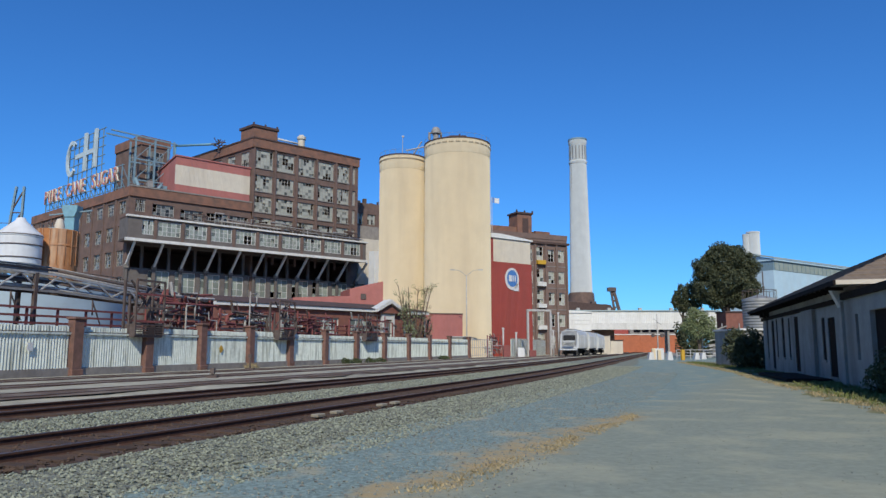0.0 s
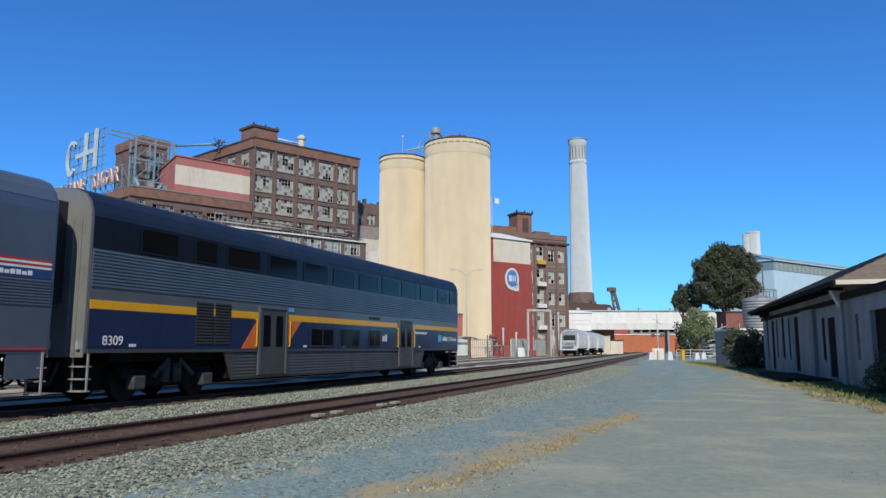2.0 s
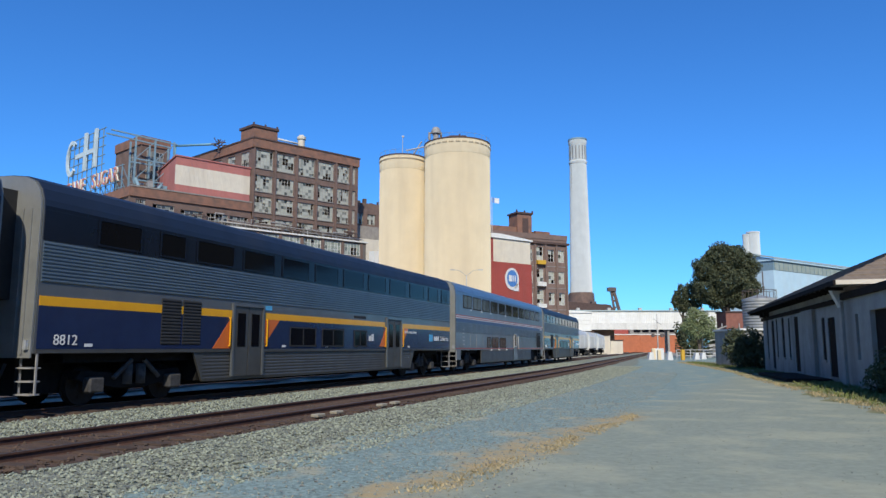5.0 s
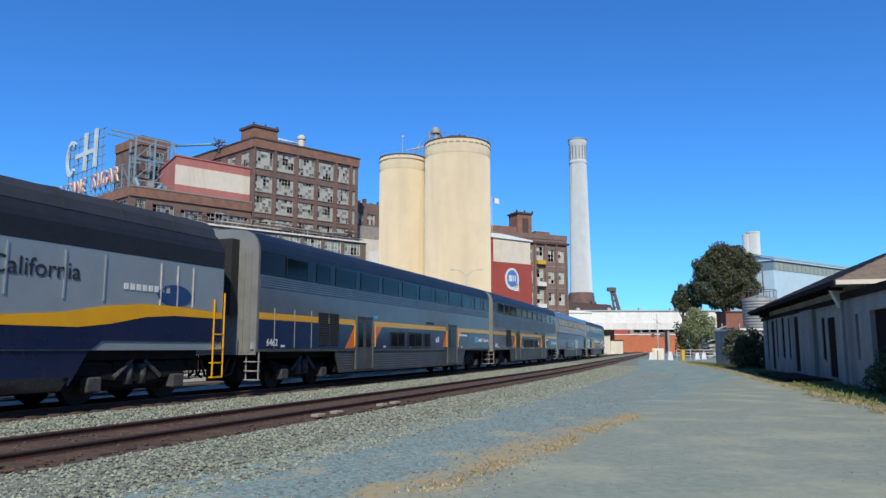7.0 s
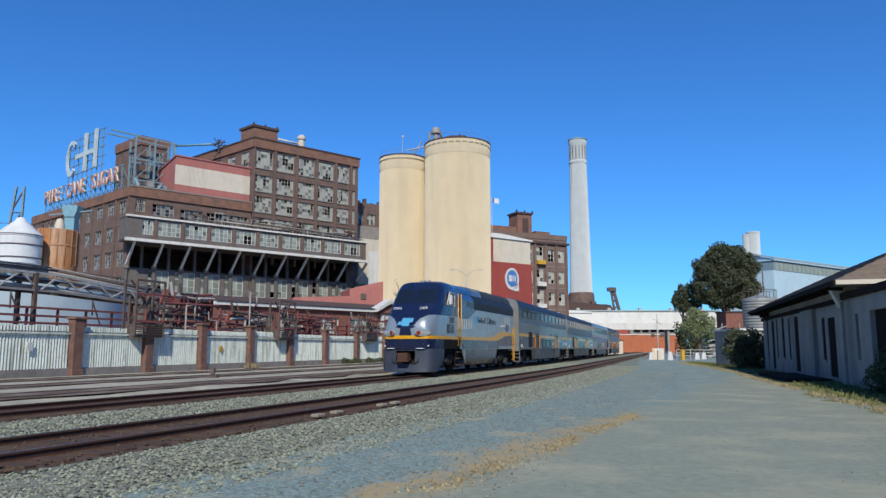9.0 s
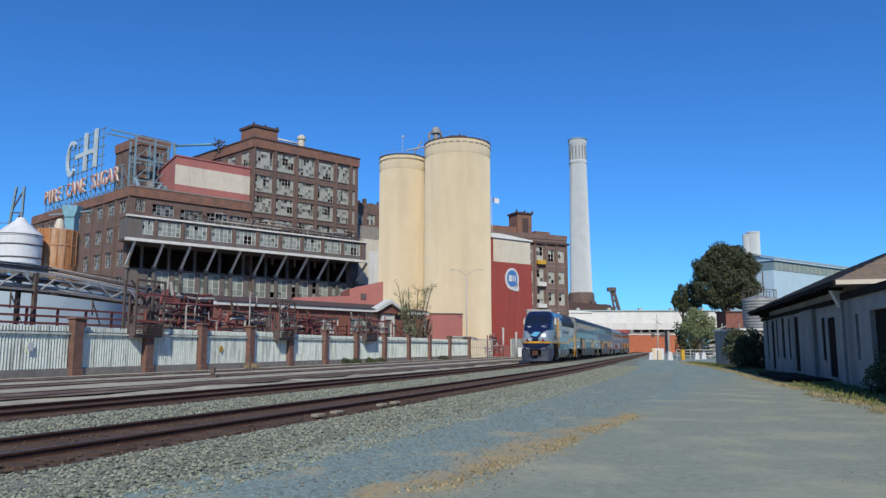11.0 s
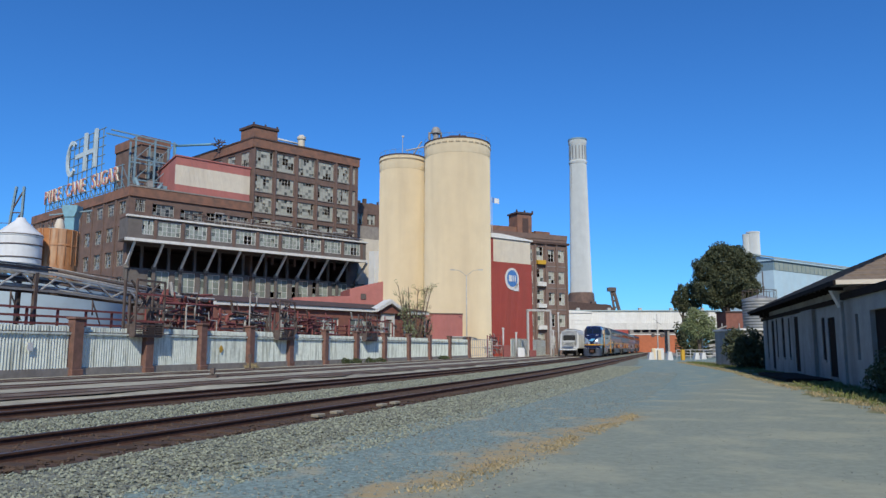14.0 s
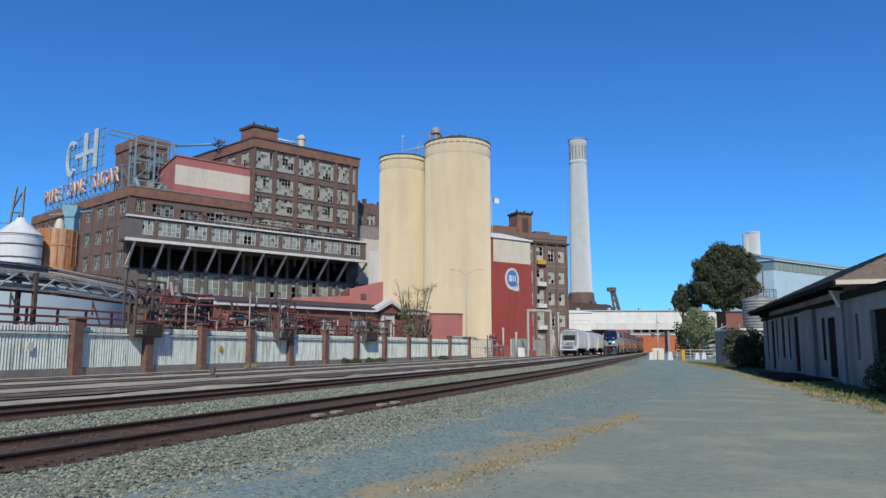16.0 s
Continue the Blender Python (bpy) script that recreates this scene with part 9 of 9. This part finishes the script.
blades("verge_grass", "dry grass edging the road",
       [[(9.4, 13.5), (13.4, 29), (14.6, 29), (11.4, 14.5)], [(13.4, 29), (18.3, 47), (19.2, 47), (14.6, 29)]], 3500, 0.07, M["green_grass"], 8)
x_, y_ = fence_pt(17.2, 1.2)
blades("yard_grass", "straw tuft in the yard", [[(x_ - 0.9, y_ - 1.6), (x_ + 0.4, y_ + 1.6), (x_ + 0.9, y_ + 1.5), (x_ - 0.2, y_ - 1.6)]], 500, 0.45, M["dry_grass"], 9, -0.04)

# ---- road furniture by the crossing ----
def barrier_block(x, y, w, h, material, label):
    bm = bmesh.new()
    prism(bm, [(-w, 0), (w, 0), (w * 0.9, h * 0.25), (w * 0.55, h), (-w * 0.55, h), (-w * 0.9, h * 0.25)], "y", -0.4, 0.4)
    return solid("barrier", bm, material, label, "barrier", pose(x, y, -0.19), group="barriers at the crossing")


barrier_block(26.8, 93.9, 0.4, 1.0, M["tank_white"], "white plastic road barrier")
barrier_block(28.3, 91.0, 0.35, 1.1, M["tank_white"], "white plastic road barrier")
barrier_block(33.4, 96.0, 0.35, 0.9, M["tank_white"], "white plastic road barrier")
barrier_block(35.0, 98.0, 0.35, 0.9, M["tank_white"], "white plastic road barrier")
for x_, y_, hh, mm, lb in ((29.8, 90.5, 1.35, "yellow_sign", "yellow crossing post"), (27.5, 92.6, 1.3, "cream", "cream crossing post"), (27.6, 95.4, 1.5, "cream", "cream crossing post"), (31.2, 80.5, 2.0, "tank_white", "white gate post")):
    bm = bmesh.new()
    w = 0.22 if mm != "tank_white" else 0.38
    quad_box(bm, -w, -w, 0, w, w, hh)
    bmesh.ops.bevel(bm, geom=list(bm.edges), offset=0.05, segments=1, affect="EDGES")
    solid("crossing_post", bm, M[mm], lb + " beside the road", "post", pose(x_, y_, -0.19), group="posts at the crossing")
bm = bmesh.new()
prism(bm, [(-0.9, 0), (0.9, 0), (0.7, 0.45), (0.2, 0.6), (-0.7, 0.4)], "y", -0.3, 0.3)
solid("orange_barrier", bm, M["safety_orange"], "fallen orange safety barrier by the gate post", "barrier", pose(32.6, 80.3, -0.19))
sig = thing("crossing_signal", "thin grey crossing signal mast", "railway signal", pose(28.4, 96.0, -0.2))
bm = bmesh.new()
rod(bm, (0, 0, 0), (0, 0, 6.0), 0.09, 0.07, n=8)
part("mast", bm, M["pale_steel"], sig)
bm = bmesh.new()
beam(bm, (-0.7, 0, 3.2), (0.7, 0, 3.2), 0.12)
for sx in (-0.6, 0.6):
    rod(bm, (sx, -0.12, 3.2), (sx, 0.1, 3.2), 0.26, n=14)
part("lamps", bm, M["dark_steel"], sig)
bm = bmesh.new()
beam(bm, (-0.5, -0.1, 4.6), (0.5, -0.1, 5.4), 0.16, 0.04)
beam(bm, (-0.5, -0.14, 5.4), (0.5, -0.14, 4.6), 0.16, 0.04)
part("crossbuck", bm, M["sign_white"], sig)
bm = bmesh.new()
quad_box(bm, -0.6, -0.5, 0, 0.6, 0.5, 1.5)
part("relay_box", bm, M["tank_white"], sig, "white relay box")
gt = thing("road_gate", "low grey pipe gate across the road", "gate", pose(31.8, 99, -0.2, 0, 0, 10))
for z in (0.5, 0.9, 1.3):
    bm = bmesh.new()
    rod(bm, (0, 0, z), (10, 0, z), 0.05, n=6)
    part("rail", bm, M["pale_steel"], gt)
for k in range(6):
    bm = bmesh.new()
    rod(bm, (k * 2, 0, 0), (k * 2, 0, 1.35), 0.06, n=6)
    part("post", bm, M["pale_steel"], gt)
trk_ = thing("stacked_scrap", "grey heap of stacked steel frames by the gate", "scrap", pose(41.0, 108, -0.2))
rnd = random.Random(8)
for k in range(16):
    bm = bmesh.new()
    beam(bm, (rnd.uniform(-2.6, 0), rnd.uniform(-1, 1), 0.2 + k * 0.25), (rnd.uniform(0.5, 3.4), rnd.uniform(-1, 1), 0.3 + k * 0.3), 0.16)
    part("frame_bar", bm, M["steel"] if k % 2 else M["pale_steel"], trk_)
for x_ in (-2.4, 0.6, 3.2):
    bm = bmesh.new()
    beam(bm, (x_, 0, 0), (x_, 0, 5.2), 0.14)
    part("upright", bm, M["steel"], trk_)


# ---- stones ----
def stones(name, label, pts, sizes, material, seed):
    rnd = np.random.RandomState(seed)
    n = len(pts)
    base = np.array([(1, 0, 0), (-1, 0, 0), (0, 1, 0), (0, -1, 0), (0, 0, 0.75), (0, 0, -0.75)], float)
    v = base[None] * rnd.uniform(0.65, 1.3, (n, 6, 1)) + rnd.uniform(-0.25, 0.25, (n, 6, 3))
    a = rnd.uniform(0, 6.28, n)
    ca, sa = np.cos(a)[:, None], np.sin(a)[:, None]
    x = v[:, :, 0] * ca - v[:, :, 1] * sa
    y = v[:, :, 0] * sa + v[:, :, 1] * ca
    v = np.stack([x, y, v[:, :, 2]], 2) * sizes[:, None, None] + pts[:, None, :]
    f = np.array([(0, 2, 4), (2, 1, 4), (1, 3, 4), (3, 0, 4), (2, 0, 5), (1, 2, 5), (3, 1, 5), (0, 3, 5)])
    faces = (f[None] + (np.arange(n) * 6)[:, None, None]).reshape(-1, 3)
    me = bpy.data.meshes.new(name)
    me.from_pydata(v.reshape(-1, 3).tolist(), [], faces.tolist())
    me.materials.append(material)
    return tagged(new(name, me), label, "gravel", kind="stuff")


def strew(off0, off1, s0, s1, n, seed, z, size, bias=1.6):
    rnd = np.random.RandomState(seed)
    s = s0 + (s1 - s0) * rnd.rand(n) ** bias
    o = rnd.uniform(off0, off1, n)
    out = []
    for a, b in zip(s, o):
        x, y, _ = track_at(a, b)
        out.append((x, y, z + rnd.uniform(-0.012, 0.015)))
    return np.array(out), size * rnd.uniform(0.55, 1.35, n)


p, sz = strew(7.15, 10.0, -16, 60, 62000, 1, -0.145, 0.025, 1.5)
stones("ballast_stones", "loose grey ballast stones beside the main track", p, sz, M["stone"], 1)
p, sz = strew(1.55, 4.1, -14, 70, 36000, 2, -0.135, 0.030, 1.3)
stones("ballast_stones", "loose grey ballast stones between the tracks", p, sz, M["stone"], 2)
p, sz = strew(4.2, 7.1, -14, 40, 7000, 6, -0.13, 0.035, 1.3)
stones("ballast_stones", "dark ballast stones between the rails", p, sz, M["bed_stone"], 6)
p, sz = strew(9.3, 12.8, -16, 45, 22000, 3, -0.146, 0.017, 1.5)
stones("gravel_stones", "fine blue-grey gravel beside the road", p, sz, M["pebble"], 3)
rg = np.random.RandomState(5)
px = rg.uniform(-3, 9, 6000)
py = 4 + 26 * rg.rand(6000) ** 1.3
stones("road_pebbles", "scattered pebbles on the gravel road", np.stack([px, py, np.full(6000, -0.139)], 1), 0.0065 * rg.uniform(0.4, 1.7, 6000), M["stone"], 4)

# near ties, each one its own piece
tie_me = tie_mesh("tie")
for owner, lst in ((track_main, ties_main), (track_second, ties_second)):
    for x_, y_, a_ in lst:
        part("tie", tie_me, None, owner, m=pose(x_, y_, 0, 0, 0, a_))


# ---- what moves ----
def train_front(t):
    return 3.111 + 16.982 * t - 0.0107 * t * t


def motions():
    for ob, behind, half, wheels in train_parts:
        rows = []
        for k in range(81):
            t = k * 0.2
            s = train_front(t) - behind
            x0, y0, _ = track_at(s - half)
            x1, y1, _ = track_at(s + half)
            rows.append((t, pose((x0 + x1) / 2, (y0 + y1) / 2, 0, 0, 0, -math.degrees(math.atan2(x1 - x0, y1 - y0)))))
        walk(ob, rows)
        for w, a, r in wheels:
            rows = []
            for k in range(481):
                t = k / 30
                rows.append((t, pose(0, a, r, -math.degrees((train_front(t) - train_front(0)) / r) % 360.0, 0, 0)))
            walk(w, rows)
    for fp, k in flag_pieces:
        rows = []
        for j in range(65):
            t = j * 0.25
            sway = [18 * math.sin(5.0 * t - 1.1 * i) for i in range(3)]
            x, y = 0.08, 0.0
            for i in range(k):
                x += 0.5 * math.cos(radians(sway[i]))
                y += 0.5 * math.sin(radians(sway[i]))
            rows.append((t, pose(x, y, 33.2 - 0.12 * k, 0, 0, sway[k])))
        walk(fp, rows)


motions()
